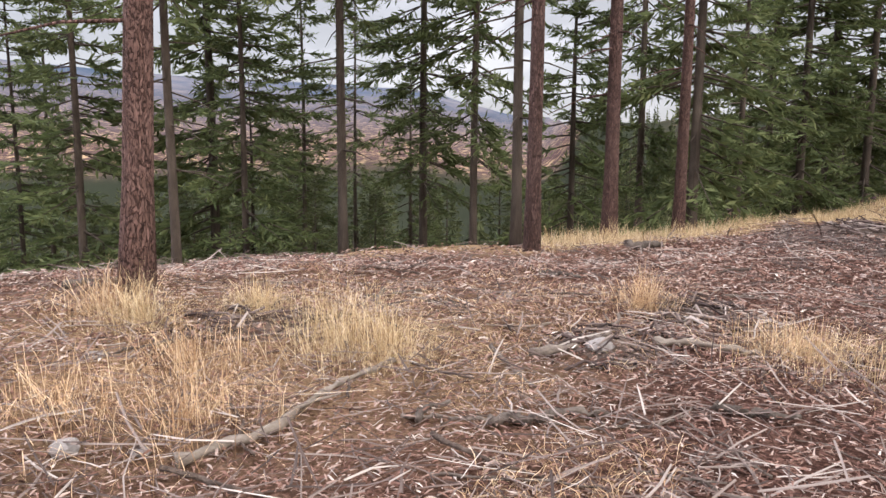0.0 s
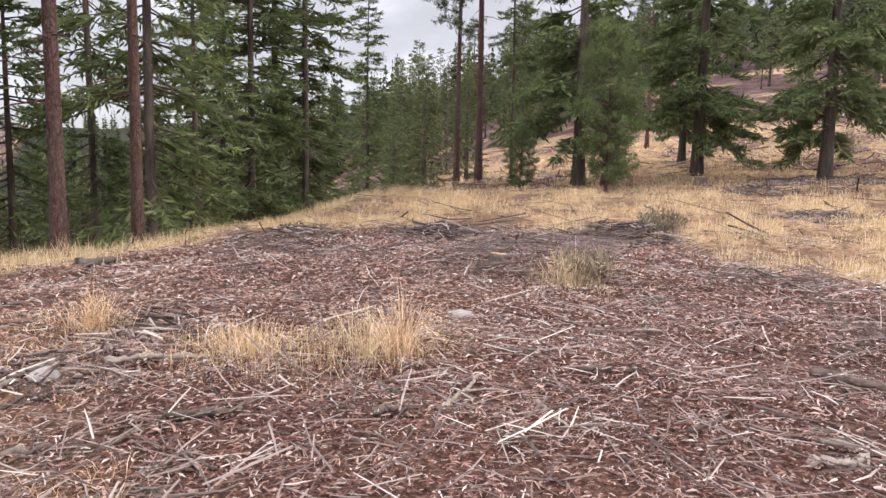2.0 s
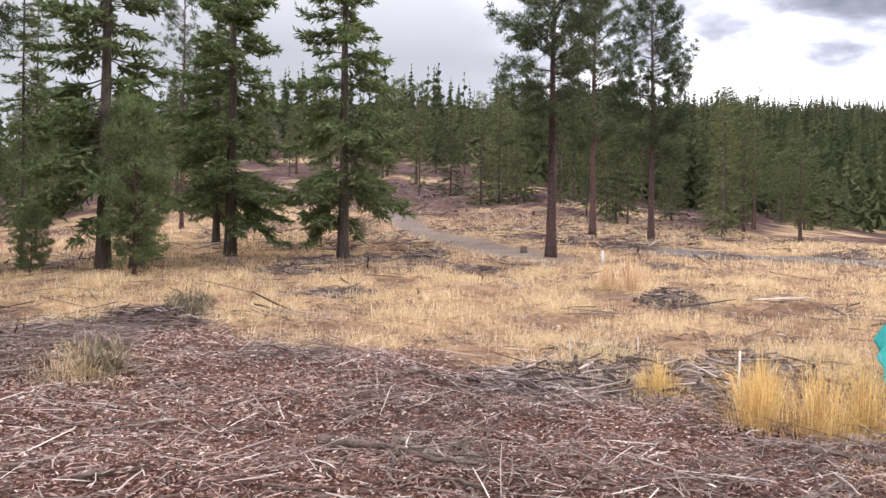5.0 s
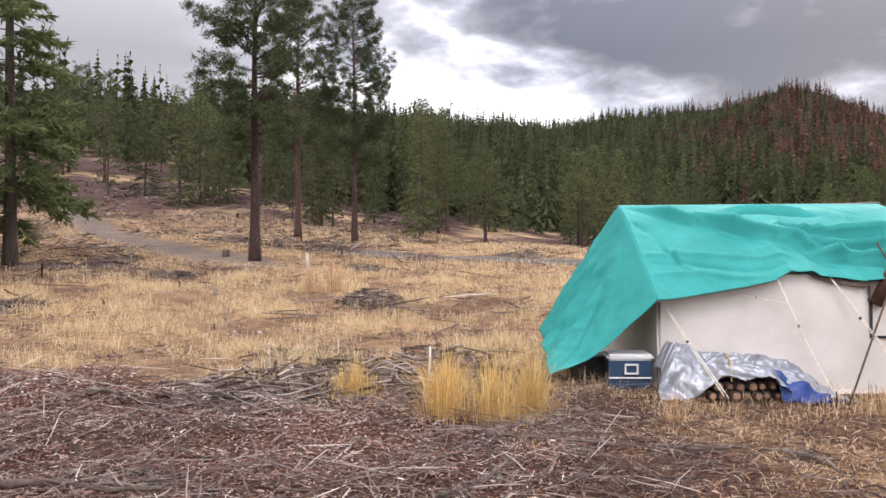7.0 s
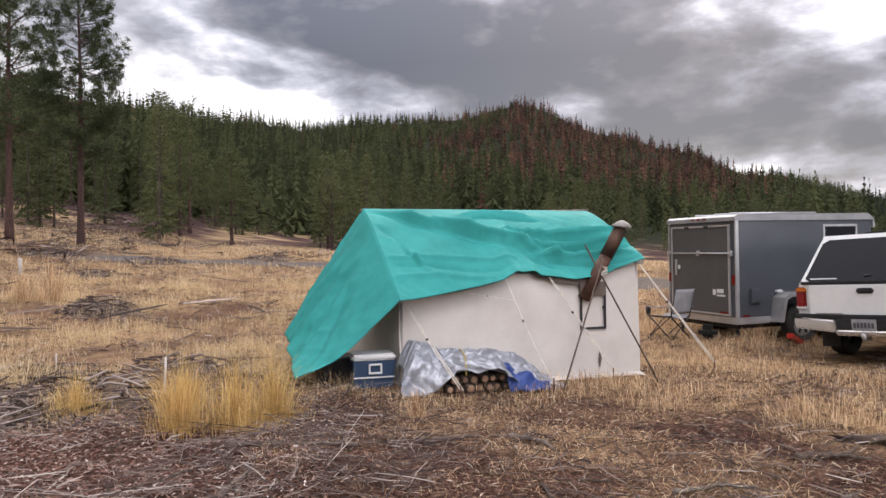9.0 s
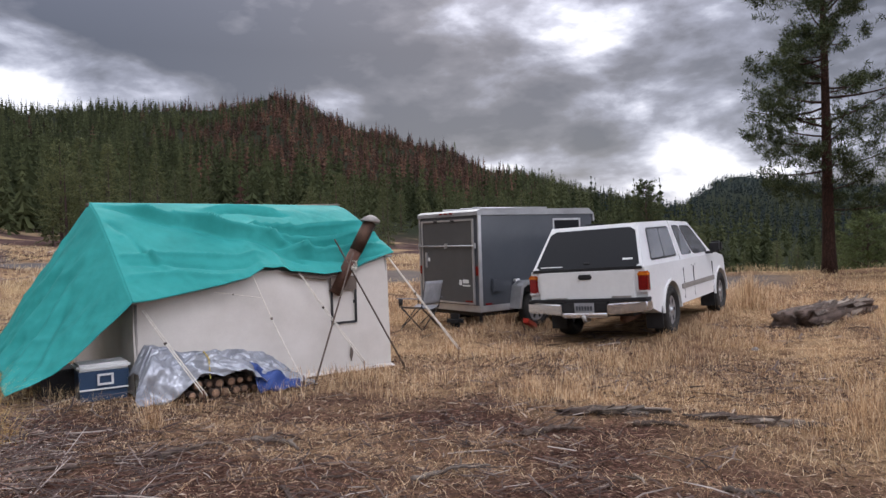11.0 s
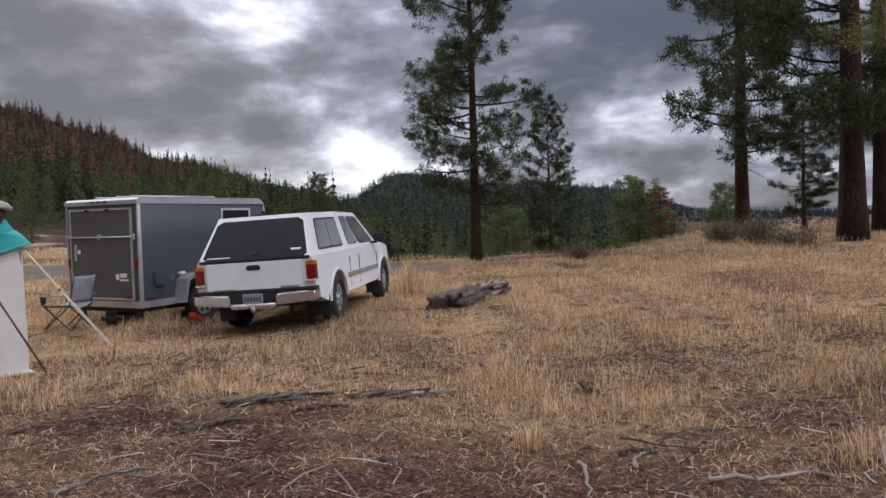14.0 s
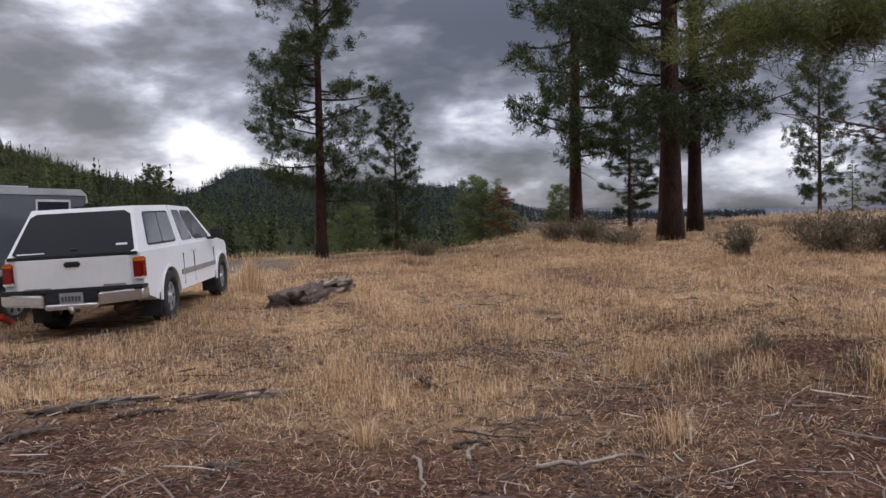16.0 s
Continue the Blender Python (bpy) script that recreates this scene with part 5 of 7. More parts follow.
def brush_pile(x, y, rad, h, n, seed, label="heap of dark brush and roots", soil=True):
    """A mound of earth with roots and sticks poking out of it."""
    g = np.random.default_rng(seed)
    ob = thing("brush_pile", pose(x, y, h1(x, y)), label, "brush pile")
    u, a = np.meshgrid(np.linspace(0, 1, 9), np.arange(20) * 2 * math.pi / 20, indexing="ij")
    bump = 1 + 0.22 * lumps(np.cos(a) * 3 + x, np.sin(a) * 3 + y, seed)
    px, py = u * rad * bump * np.cos(a), u * rad * bump * np.sin(a)
    pz = h * (1 - u ** 2) * 0.4 + height((px + x).ravel(), (py + y).ravel()).reshape(u.shape) - h1(x, y) - 0.03 + 0.05 * h * lumps(px * 9, py * 9, seed)
    i, j = np.meshgrid(np.arange(8), np.arange(20), indexing="ij")
    q = np.stack([i * 20 + j, (i + 1) * 20 + j, (i + 1) * 20 + (j + 1) % 20, i * 20 + (j + 1) % 20], -1).reshape(-1, 4)
    part("mound", mesh_from("mound", np.stack([px, py, pz], -1).reshape(-1, 3), q, M_DIRT, True), ob)
    pieces = []
    for _ in range(n * 3):
        t, r = g.uniform(0, 6.28), rad * math.sqrt(g.random()) * 1.1
        p = np.array([r * math.cos(t), r * math.sin(t), h * max(0, 1 - (r / rad) ** 2) * g.uniform(0.3, 0.75) + h1(x + r * math.cos(t), y + r * math.sin(t)) - h1(x, y)])
        e, l = g.uniform(0, 6.28), g.uniform(0.2, 0.7) * rad
        d = np.array([math.cos(e), math.sin(e), g.normal(0.05, 0.16)])
        k = g.uniform(0.006, 0.018) * (0.6 + rad * 0.5)
        pieces.append(tube([p - d * l * 0.5, p + g.normal(0, 0.03, 3), p + d * l * 0.5], [k, k * 0.9, k * 0.5], 4, False))
    tagged(part("brush_tangle", solid("brush_tangle", pieces, M_SLASH), ob), kind="stuff")


M_DIRT = worn("dark_dirt", (0.05, 0.035, 0.028), (0.16, 0.11, 0.08), 5, 0.95, 0, 35, 1.0)
for i, (x, y, r, h, n) in enumerate(((16.5, 5.4, 0.75, 0.5, 60), (7.6, 11.3, 0.9, 0.4, 90), (4.66, 12.4, 0.9, 0.3, 80), (2.2, 12.5, 0.7, 0.3, 50), (13.3, 12.2, 0.8, 0.3, 50), (8.9, 3.4, 1.2, 0.16, 60), (9.9, 4.1, 0.9, 0.14, 40), (9.4, 1.6, 0.6, 0.16, 30), (10.6, 2.2, 0.9, 0.18, 40), (7.7, 3.9, 1.0, 0.14, 50),
                                     (-2.9, 4.9, 0.5, 0.16, 30), (0.0, 6.6, 0.5, 0.16, 50), (21, 13.5, 0.8, 0.3, 40), (26, 19.3, 1.2, 0.35, 30), (17, 18, 1.1, 0.3, 30), (20.5, 20.5, 1.2, 0.4, 40), (30, 8, 1.1, 0.35, 40), (34, 4, 1.2, 0.35, 40), (33, 13, 1.2, 0.35, 40), (37, 20, 1.4, 0.4, 40), (25, 8.5, 0.9, 0.25, 30), (22.4, 19.2, 1.2, 0.4, 30), (23.5, 17.9, 1.1, 0.4, 30), (-0.5, 5.5, 0.45, 0.14, 40))):
    brush_pile(x, y, r, h, n, 400 + i)


def stump(x, y, r, h, seed, label="cut tree stump with pale orange top"):
    g = np.random.default_rng(seed)
    ob = thing("stump", pose(x, y, h1(x, y)), label, "stump")
    part("bark", solid("bark", [tube([(0, 0, -0.1), (0, 0, h * 0.3), (0.01, 0, h)], [r * 1.35, r * 1.08, r], 12)], M_DARKSTICK), ob)
    part("cut_face", solid("cut_face", [tube([(0.01, 0, h - 0.01), (0.012, 0, h + 0.006)], [r * 0.9, r * 0.88], 12)], M_CUT), ob, "pale sawn wood")


M_CUT = worn("sawn_wood", (0.34, 0.19, 0.10), (0.52, 0.34, 0.21), 14, 0.8, 0, 60, 0.3)
for i, (x, y, r, h) in enumerate(((4.1, 8.95, 0.12, 0.16), (14.6, 22.9, 0.22, 0.45), (28.2, 15.6, 0.14, 0.28), (17.5, 21.5, 0.2, 0.3), (34, 16, 0.22, 0.35))):
    stump(x, y, r, h, 500 + i)
lay(3.75, 8.7, 4.0, 8.85, 0.05, 520, M_DARKSTICK, 0, "short dark log round beside the stump", "log_round")


def rock(x, y, s, seed, label, mat):
    g = np.random.default_rng(seed)
    bm = bmesh.new()
    bmesh.ops.create_icosphere(bm, subdivisions=2, radius=1)
    for v in bm.verts:
        k = 1 + 0.25 * noise.noise(v.co * 1.3 + Vector((seed, 0, 0)))
        v.co = Vector((v.co.x * s * 1.3 * k, v.co.y * s * k, v.co.z * s * 0.6 * k))
    me = bpy.data.meshes.new("rock")
    bm.to_mesh(me)
    bm.free()
    me.materials.append(mat)
    ob = new("rock", me)
    ob.matrix_world = pose(x, y, h1(x, y) + s * 0.2, 0, 0, g.uniform(0, 360))
    tagged(ob, label, "rock")


M_ROCK = worn("pale_rock", (0.20, 0.175, 0.16), (0.34, 0.31, 0.285), 8, 0.9)
for i, (x, y, s) in enumerate(((-0.57, 5.35, 0.11), (-3.34, 3.86, 0.06), (-2.32, 3.11, 0.05), (2.76, 6.83, 0.12), (-2.6, 2.95, 0.08), (5.0, -5.3, 0.05), (8.1, -8.4, 0.06))):
    rock(x, y, s * 0.85, 540 + i, "pale grey stone half sunk in litter", M_ROCK)


# ---- camp: helpers for made things ----
def bm_mesh(name, bm, mat, shade=True, bevel=0.0, seg=2):
    if bevel:
        bmesh.ops.bevel(bm, geom=[e for e in bm.edges if len(e.link_faces) == 2 and e.calc_face_angle(0) > 0.5], offset=bevel, segments=seg, affect="EDGES", clamp_overlap=True)
    bmesh.ops.recalc_face_normals(bm, faces=bm.faces[:])
    me = bpy.data.meshes.new(name)
    bm.to_mesh(me)
    bm.free()
    me.materials.append(mat)
    me.polygons.foreach_set("use_smooth", np.full(len(me.polygons), shade))
    if shade:
        me.set_sharp_from_angle(angle=radians(35))
    return me


def box(lo, hi, bm=None):
    bm = bm or bmesh.new()
    c = [(lo[k] + hi[k]) / 2 for k in range(3)]
    m = Matrix.Translation(c) @ Matrix.Diagonal((*[hi[k] - lo[k] for k in range(3)], 1))
    bmesh.ops.create_cube(bm, size=1, matrix=m)
    return bm


def prism(profile, x0, x1, inset=None, bm=None):
    """A side outline in (y, z), drawn across from x0 to x1."""
    bm = bm or bmesh.new()
    a = [bm.verts.new((x0, y, z)) for y, z in profile]
    b = [bm.verts.new((x1, y, z)) for y, z in profile]
    bm.faces.new(a[::-1])
    bm.faces.new(b)
    n = len(profile)
    for i in range(n):
        bm.faces.new((a[i], a[(i + 1) % n], b[(i + 1) % n], b[i]))
    return bm


def hull8(low, high, bm=None):
    """A body between two rectangles of four corners each."""
    bm = bm or bmesh.new()
    v = [bm.verts.new(p) for p in (*low, *high)]
    for f in ((3, 2, 1, 0), (4, 5, 6, 7), (0, 1, 5, 4), (1, 2, 6, 5), (2, 3, 7, 6), (3, 0, 4, 7)):
        bm.faces.new([v[i] for i in f])
    return bm


def plate(corners, u0, u1, v0, v1, proud=0.004, thick=0.006, cut=0.0):
    """A flat piece on a four-cornered face (a, b, c, d round it): its share in u and v, standing proud."""
    a, b, c, d = (Vector(p) for p in corners)
    at = lambda u, v: (a * (1 - u) + b * u) * (1 - v) + (d * (1 - u) + c * u) * v
    n = (b - a).cross(d - a).normalized()
    pts = [(u0 + cut, v0), (u1 - cut, v0), (u1, v0 + cut * 1.5), (u1, v1 - cut * 1.5), (u1 - cut, v1), (u0 + cut, v1), (u0, v1 - cut * 1.5), (u0, v0 + cut * 1.5)] if cut else [(u0, v0), (u1, v0), (u1, v1), (u0, v1)]
    bm = bmesh.new()
    lo = [bm.verts.new(at(*p) + n * (proud - thick)) for p in pts]
    hi = [bm.verts.new(at(*p) + n * proud) for p in pts]
    k = len(pts)
    bm.faces.new(hi)
    bm.faces.new(lo[::-1])
    for i in range(k):
        bm.faces.new((lo[i], lo[(i + 1) % k], hi[(i + 1) % k], hi[i]))
    return bm


def rope_mesh(name, pts, r, mat, sides=5):
    return solid(name, [tube(pts, [r] * len(pts), sides)], mat)


def cloth(name, where, nu, nv, mat, thick=0.004):
    """A sheet from a function of (u, v) in 0..1."""
    u, v = np.meshgrid(np.linspace(0, 1, nu), np.linspace(0, 1, nv), indexing="ij")
    p = where(u, v).reshape(-1, 3)
    i, j = np.meshgrid(np.arange(nu - 1), np.arange(nv - 1), indexing="ij")
    q = np.stack([i * nv + j, (i + 1) * nv + j, (i + 1) * nv + j + 1, i * nv + j + 1], -1).reshape(-1, 4)
    return mesh_from(name, p, q, mat, True)


def thicken(ob, t=0.004):
    m = ob.modifiers.new("thickness", "SOLIDIFY")
    m.thickness = t
    return ob


M_CANVAS = worn("canvas", (0.48, 0.44, 0.39), (0.59, 0.55, 0.50), 1.6, 0.9, 0, 90, 0.12, grain=0.9)
def tarp_material():
    """Woven sheet with crumples, scuffs and paler worn creases."""
    m, nt, b = material("green_tarp", 0.72, 0, 0.16)
    big, fine_ = noise_node(nt, 2.6, 6, 0.6), noise_node(nt, 26, 5, 0.7)
    tone = ramp_node(nt, ((0.3, (0.021, 0.205, 0.186)), (0.5, (0.026, 0.24, 0.217)), (0.7, (0.032, 0.27, 0.246))))
    nt.links.new(big.outputs[0], tone.inputs[0])
    scuff = ramp_node(nt, ((0.66, (0, 0, 0)), (0.85, (0.25, 0.25, 0.25))))
    nt.links.new(fine_.outputs[0], scuff.inputs[0])
    nt.links.new(mixed(nt, "MIX", scuff.outputs[0], tone.outputs[0], (0.16, 0.42, 0.38)), b.inputs["Base Color"])
    bumped(nt, b, mixed(nt, "ADD", 0.5, noise_node(nt, 9, 3, 0.5).outputs[0], fine_.outputs[0]), 0.3, 0.015)
    return m


M_TARP = tarp_material()
M_TARP_UNDER = worn("tarp_brown_side", (0.10, 0.075, 0.06), (0.16, 0.12, 0.095), 3, 0.6)
M_SILVER = worn("silver_tarp", (0.24, 0.25, 0.275), (0.44, 0.45, 0.475), 2.5, 0.36, 0.4, 30, 0.2, grain=0.85)
M_BLUE = worn("blue_tarp", (0.02, 0.045, 0.16), (0.05, 0.09, 0.28), 6, 0.45)
M_SOOT = worn("sooty_pipe", (0.02, 0.017, 0.015), (0.10, 0.055, 0.035), 4, 0.6, 0.5, 40, 0.3)
M_ROPE = worn("rope", (0.62, 0.56, 0.47), (0.8, 0.75, 0.66), 20, 0.9)
M_STEEL = worn("galvanized", (0.35, 0.34, 0.33), (0.5, 0.49, 0.47), 8, 0.45, 0.6)
M_POLE = worn("grey_pole", (0.22, 0.2, 0.18), (0.36, 0.33, 0.3), 8, 0.6, 0.2)
M_BLACK = worn("black_plastic", (0.012, 0.012, 0.013), (0.03, 0.03, 0.032), 6, 0.55)
M_GREYPAINT = worn("charcoal_panel", (0.052, 0.058, 0.068), (0.066, 0.073, 0.084), 1.2, 0.28, 0.0, 8, 0.02, None, 0.5, grain=0.9)
M_DOORPAINT = worn("ramp_panel", (0.066, 0.065, 0.064), (0.086, 0.084, 0.082), 1.5, 0.5, 0, 30, 0.05, grain=0.9)
M_ALU = worn("aluminium_trim", (0.45, 0.45, 0.46), (0.6, 0.6, 0.6), 5, 0.4, 0.7, 60, 0.05, grain=0.9)
M_ROOF = worn("dull_roof_metal", (0.26, 0.26, 0.265), (0.36, 0.36, 0.36), 3, 0.6, 0.4, 40, 0.05, grain=0.9)
M_WHITE = worn("white_paint", (0.64, 0.64, 0.63), (0.72, 0.72, 0.71), 0.8, 0.28, 0, 14, 0.01, None, 0.5, grain=0.9)
M_CHROME = worn("chrome", (0.55, 0.55, 0.56), (0.68, 0.68, 0.68), 4, 0.22, 0.9, 40, 0.03, grain=0.9)
M_RED = worn("red_lens", (0.13, 0.004, 0.004), (0.21, 0.007, 0.007), 10, 0.2, 0, 60, 0.05, None, 0.5, grain=0.9)
M_AMBER = worn("amber_lens", (0.45, 0.115, 0.008), (0.58, 0.17, 0.012), 10, 0.2, 0, 60, 0.05, None, 0.5, grain=0.9)
M_YELLOW = worn("yellow_cord", (0.42, 0.31, 0.08), (0.55, 0.42, 0.13), 10, 0.7)
M_CLEAR = worn("clear_lens", (0.6, 0.6, 0.6), (0.75, 0.75, 0.75), 10, 0.15)
M_TYRE = worn("tyre_rubber", (0.016, 0.016, 0.016), (0.05, 0.045, 0.04), 8, 0.9, 0, 60, 0.5)
M_RIM = worn("alloy_rim", (0.35, 0.35, 0.36), (0.5, 0.5, 0.5), 8, 0.35, 0.6)
M_COOLER = worn("blue_cooler", (0.026, 0.05, 0.092), (0.042, 0.072, 0.125), 3, 0.4, grain=0.9)
M_LID = worn("white_plastic", (0.6, 0.6, 0.58), (0.7, 0.7, 0.68), 4, 0.45, grain=0.9)
M_FABRIC = worn("grey_fabric", (0.22, 0.22, 0.23), (0.34, 0.34, 0.35), 5, 0.9)
M_REDSTRAP = worn("red_plastic", (0.45, 0.03, 0.02), (0.6, 0.05, 0.03), 6, 0.5)
M_LOGBARK = worn("log_bark", (0.035, 0.025, 0.02), (0.17, 0.12, 0.095), 6, 0.95, 0, 30, 1.0, (0.3, 1, 1))
M_LOGEND = worn("log_end", (0.30, 0.165, 0.10), (0.54, 0.35, 0.23), 9, 0.85, 0, 50, 0.4, None, 0.2, 0.5)
M_STAKE = worn("painted_stake", (0.40, 0.36, 0.32), (0.58, 0.54, 0.49), 6, 0.8)
M_RUST = worn("rusty_iron", (0.10, 0.055, 0.04), (0.22, 0.12, 0.08), 12, 0.85, 0.3)


def dark_glass():
    m, nt, b = material("tinted_glass", 0.12, 0, 0.12)
    b.inputs["Base Color"].default_value = (0.014, 0.015, 0.017, 1)
    bumped(nt, b, noise_node(nt, 1.5, 2).outputs[0], 0.02, 0.05)
    return m


M_GLASS = dark_glass()
# side panes greyer than the rear glass: sky reflection partly put into their colour
M_SIDEGLASS = worn("sky_toned_side_glass", (0.10, 0.10, 0.105), (0.14, 0.14, 0.145), 2, 0.08, 0.3, 10, 0.01, None, 0.8, grain=0.9)


# ---- wall tent under a green tarp ----
def tent():
    T = pose(9.26, -0.33, h1(9.3, -0.5) - 0.0, 0, 0, -76.35)
    ob = thing("wall_tent", T, "white canvas wall tent with a stove jack", "tent")
    L, D, E, R = 3.36, 2.76, 1.43, 2.18
    zr = h1(10.04, -3.62) - h1(9.3, -0.5) + 0.02

    hang = lambda s: np.interp(s, [-0.05, 0.12, 0.6, 0.95, 1.3, 1.5, 1.6, 1.75, 1.85, 2.0, 2.35, 2.75, 2.95, 3.2, 3.45], [1.02, 1.03, 1.10, 1.15, 1.22, 1.33, 1.31, 1.33, 1.26, 1.25, 1.20, 1.24, 1.33, 1.40, 1.46])
    eave = lambda x: hang(x) - 0.005

    def side(u, v):
        x, z = u * L, v * eave(u * L)
        bulge = -0.05 * np.sin(u * 3.14) * np.sin(v * 3.14) + 0.012 * np.sin(x * 5 + 2 * v) + 0.008 * lumps(x * 5, z * 5, 2.0)
        return np.stack([x, bulge - 0.04 * (1 - v), z + (1 - v) * (zr * u - 0.02)], -1)

    def side_back(u, v):
        p = side(u, v)
        p[..., 1] = D - p[..., 1]
        return p

    part("side_wall", cloth("side_wall", side, 34, 16, M_CANVAS), ob)
    part("side_wall", cloth("side_wall", side_back, 12, 6, M_CANVAS), ob)
    for x in (0.0, L):
        def gable(u, v, x=x):
            top = eave(x) + (R - 0.10 - eave(x)) * (1 - np.abs(u * 2 - 1))
            return np.stack([np.full(u.shape, x) + 0.02 * np.sin(u * 9) * np.sin(v * 3), u * D, v * top - (1 - v) * 0.03], -1)
        part("end_wall", cloth("end_wall", gable, 21, 12, M_CANVAS), ob)
    for s in (0, 1):
        def roof(u, v, s=s):
            y = v * D / 2
            z = eave(u * L) + (R - 0.10 - eave(u * L)) * v
            return np.stack([u * L, D - y if s else y, z], -1)
        part("roof_panel", cloth("roof_panel", roof, 14, 8, M_CANVAS), ob)
    # mud flap along the foot of the wall
    part("sod_cloth", cloth("sod_cloth", lambda u, v: np.stack([u * L, -0.045 - 0.12 * v + 0.01 * np.sin(u * 30), 0.012 + 0.03 * (1 - v) + zr * u - 0.015], -1), 30, 3, M_CANVAS), ob)
    # stove jack: dark bordered flap in the wall, brown cloth above it
    jack = bmesh.new()
    for lo, hi in (((2.44, -0.062, 0.60), (2.47, -0.05, 1.16)), ((2.80, -0.062, 0.60), (2.83, -0.05, 1.16)), ((2.44, -0.062, 0.58), (2.83, -0.05, 0.61))):
        box(lo, hi, jack)
    j = part("stove_jack_border", bm_mesh("stove_jack_border", jack, M_BLACK, False), ob, "black binding round the stove jack")
    part("heat_patch", bm_mesh("heat_patch", box((2.44, -0.066, 1.02), (2.83, -0.05, 1.20)), M_TARP_UNDER, False), ob, "brown fireproof cloth")
    part("toggle", bm_mesh("toggle", box((2.775, -0.07, 0.84), (2.79, -0.055, 0.88)), M_BLACK, False), ob)
    part("wall_tear", bm_mesh("wall_tear", prism([(0.02, 0.0), (0.13, 0.03), (0.24, 0.0), (0.1, -0.02)], -0.012, 0.0), M_TARP_UNDER, False), ob, "short dark tear stain").matrix_basis = pose(2.72, -0.058, 0.06, 90, 0, 90) @ pose(0, 0, 0, 0, 0, 0)
    # ridge pole and corner poles
    part("ridge_pole", rope_mesh("ridge_pole", [(-0.12, D / 2, R), (L / 2, D / 2, R - 0.01), (L + 0.1, D / 2, R + 0.05)], 0.025, M_STICK, 8), ob)
    for x in (0.03, L - 0.02):
        part("corner_pole", rope_mesh("corner_pole", [(x, 0.0, -0.05), (x, 0.0, eave(x) - 0.02)], 0.016, M_POLE, 6), ob)
    part("eave_knob", rope_mesh("eave_knob", [(L - 0.06, -0.03, E + 0.01), (L + 0.06, -0.05, E + 0.015)], 0.018, M_STEEL, 6), ob)

    tarp = thing("green_tarp", T, "teal green tarp draped over the tent roof as awning", "tarp")

    # pulled folds: (x, share of the slope) to (x, share), height, width
    creases = ((0.03, 0.03, 0.85, 0.27, 0.07, 0.05), (0.8, 0.25, 1.7, 0.54, 0.085, 0.06), (1.65, 0.52, 2.3, 0.80, 0.07, 0.05), (0.05, 0.09, 0.85, 0.35, -0.05, 0.05), (0.8, 0.33, 1.65, 0.63, -0.06, 0.06),
               (1.6, 0.61, 2.15, 0.9, -0.05, 0.05), (1.7, 0.46, 3.45, 0.52, 0.07, 0.05), (1.75, 0.54, 3.45, 0.62, -0.06, 0.04), (1.8, 0.60, 3.4, 0.70, 0.07, 0.04), (1.9, 0.68, 3.4, 0.78, -0.05, 0.035),
               (2.0, 0.74, 3.35, 0.86, 0.06, 0.035), (2.1, 0.82, 3.3, 0.94, -0.04, 0.03), (1.3, 0.12, 2.3, 0.14, 0.05, 0.08), (1.4, 0.22, 2.4, 0.22, -0.03, 0.05))
    creases += ((0.0, 0.62, 1.6, 0.80, 0.03, 0.03), (0.05, 0.70, 1.5, 0.90, -0.025, 0.03), (0.02, 0.8, 1.2, 0.93, 0.025, 0.025), (0.1, 0.45, 0.6, 0.9, 0.03, 0.04), (0.02, 0.3, 0.4, 0.8, -0.03, 0.04))

    def folds(x, w):
        """Ridges and troughs along pulled lines, and small crumples."""
        ridged = lambda k, q, z: 1 - 2 * np.abs(lumps(x * k + 2 * w, w * q - x, z))
        out = 0.005 * lumps(x * 4, w * 7, 3.0) + 0.003 * ridged(3.5, 8, 3.3) + 0.003 * ridged(9, 19, 4.0) + 0.004 * lumps(x * 23, w * 41, 4.0)
        for x0, w0, x1, w1, amp, wide in creases:
            ax, aw, bx, bw = x0, 1.9 * w0, x1, 1.9 * w1
            t = np.clip(((x - ax) * (bx - ax) + (1.9 * w - aw) * (bw - aw)) / ((bx - ax) ** 2 + (bw - aw) ** 2), 0, 1)
            d = np.hypot(x - ax - t * (bx - ax), (1.9 * w - aw - t * (bw - aw)) + 0.04 * np.sin(5 * t + x0 * 9))
            out = out + 2.9 * amp * np.exp(-d / (wide * 0.85)) * np.sin(3.14 * np.clip(t * 0.9 + 0.08, 0, 1)) ** 0.5
        return out

    def front(u, v):
        x = -0.08 + u * 3.50
        edge = hang(x)
        ye = np.interp(x, [-0.1, 0.8, 1.5, 2.2, 3.5], [-0.27, -0.2, -0.12, -0.1, -0.09])
        y = D / 2 + (ye - D / 2) * v
        z = R + 0.03 + 0.02 * u + (edge - R - 0.03) * v ** 1.12
        f = (np.maximum(folds(x, v), -0.06) + 0.03) * smooth(0.0, 0.22, v)
        return np.stack([x, y - 0.55 * f, z + 0.75 * f], -1)

    def back(u, v):
        p = front(u, np.minimum(v, 0.99) * 0.78)
        p[..., 1] = D - p[..., 1] + 0.02
        return p

    ridge_l, b_l, d_l, c_l = (np.array(p) for p in ((-0.08, D / 2, R + 0.03), (-1.05, 1.84, 0.55), (-0.08, -0.13, 1.03), (-1.22, 0.10, 0.16)))

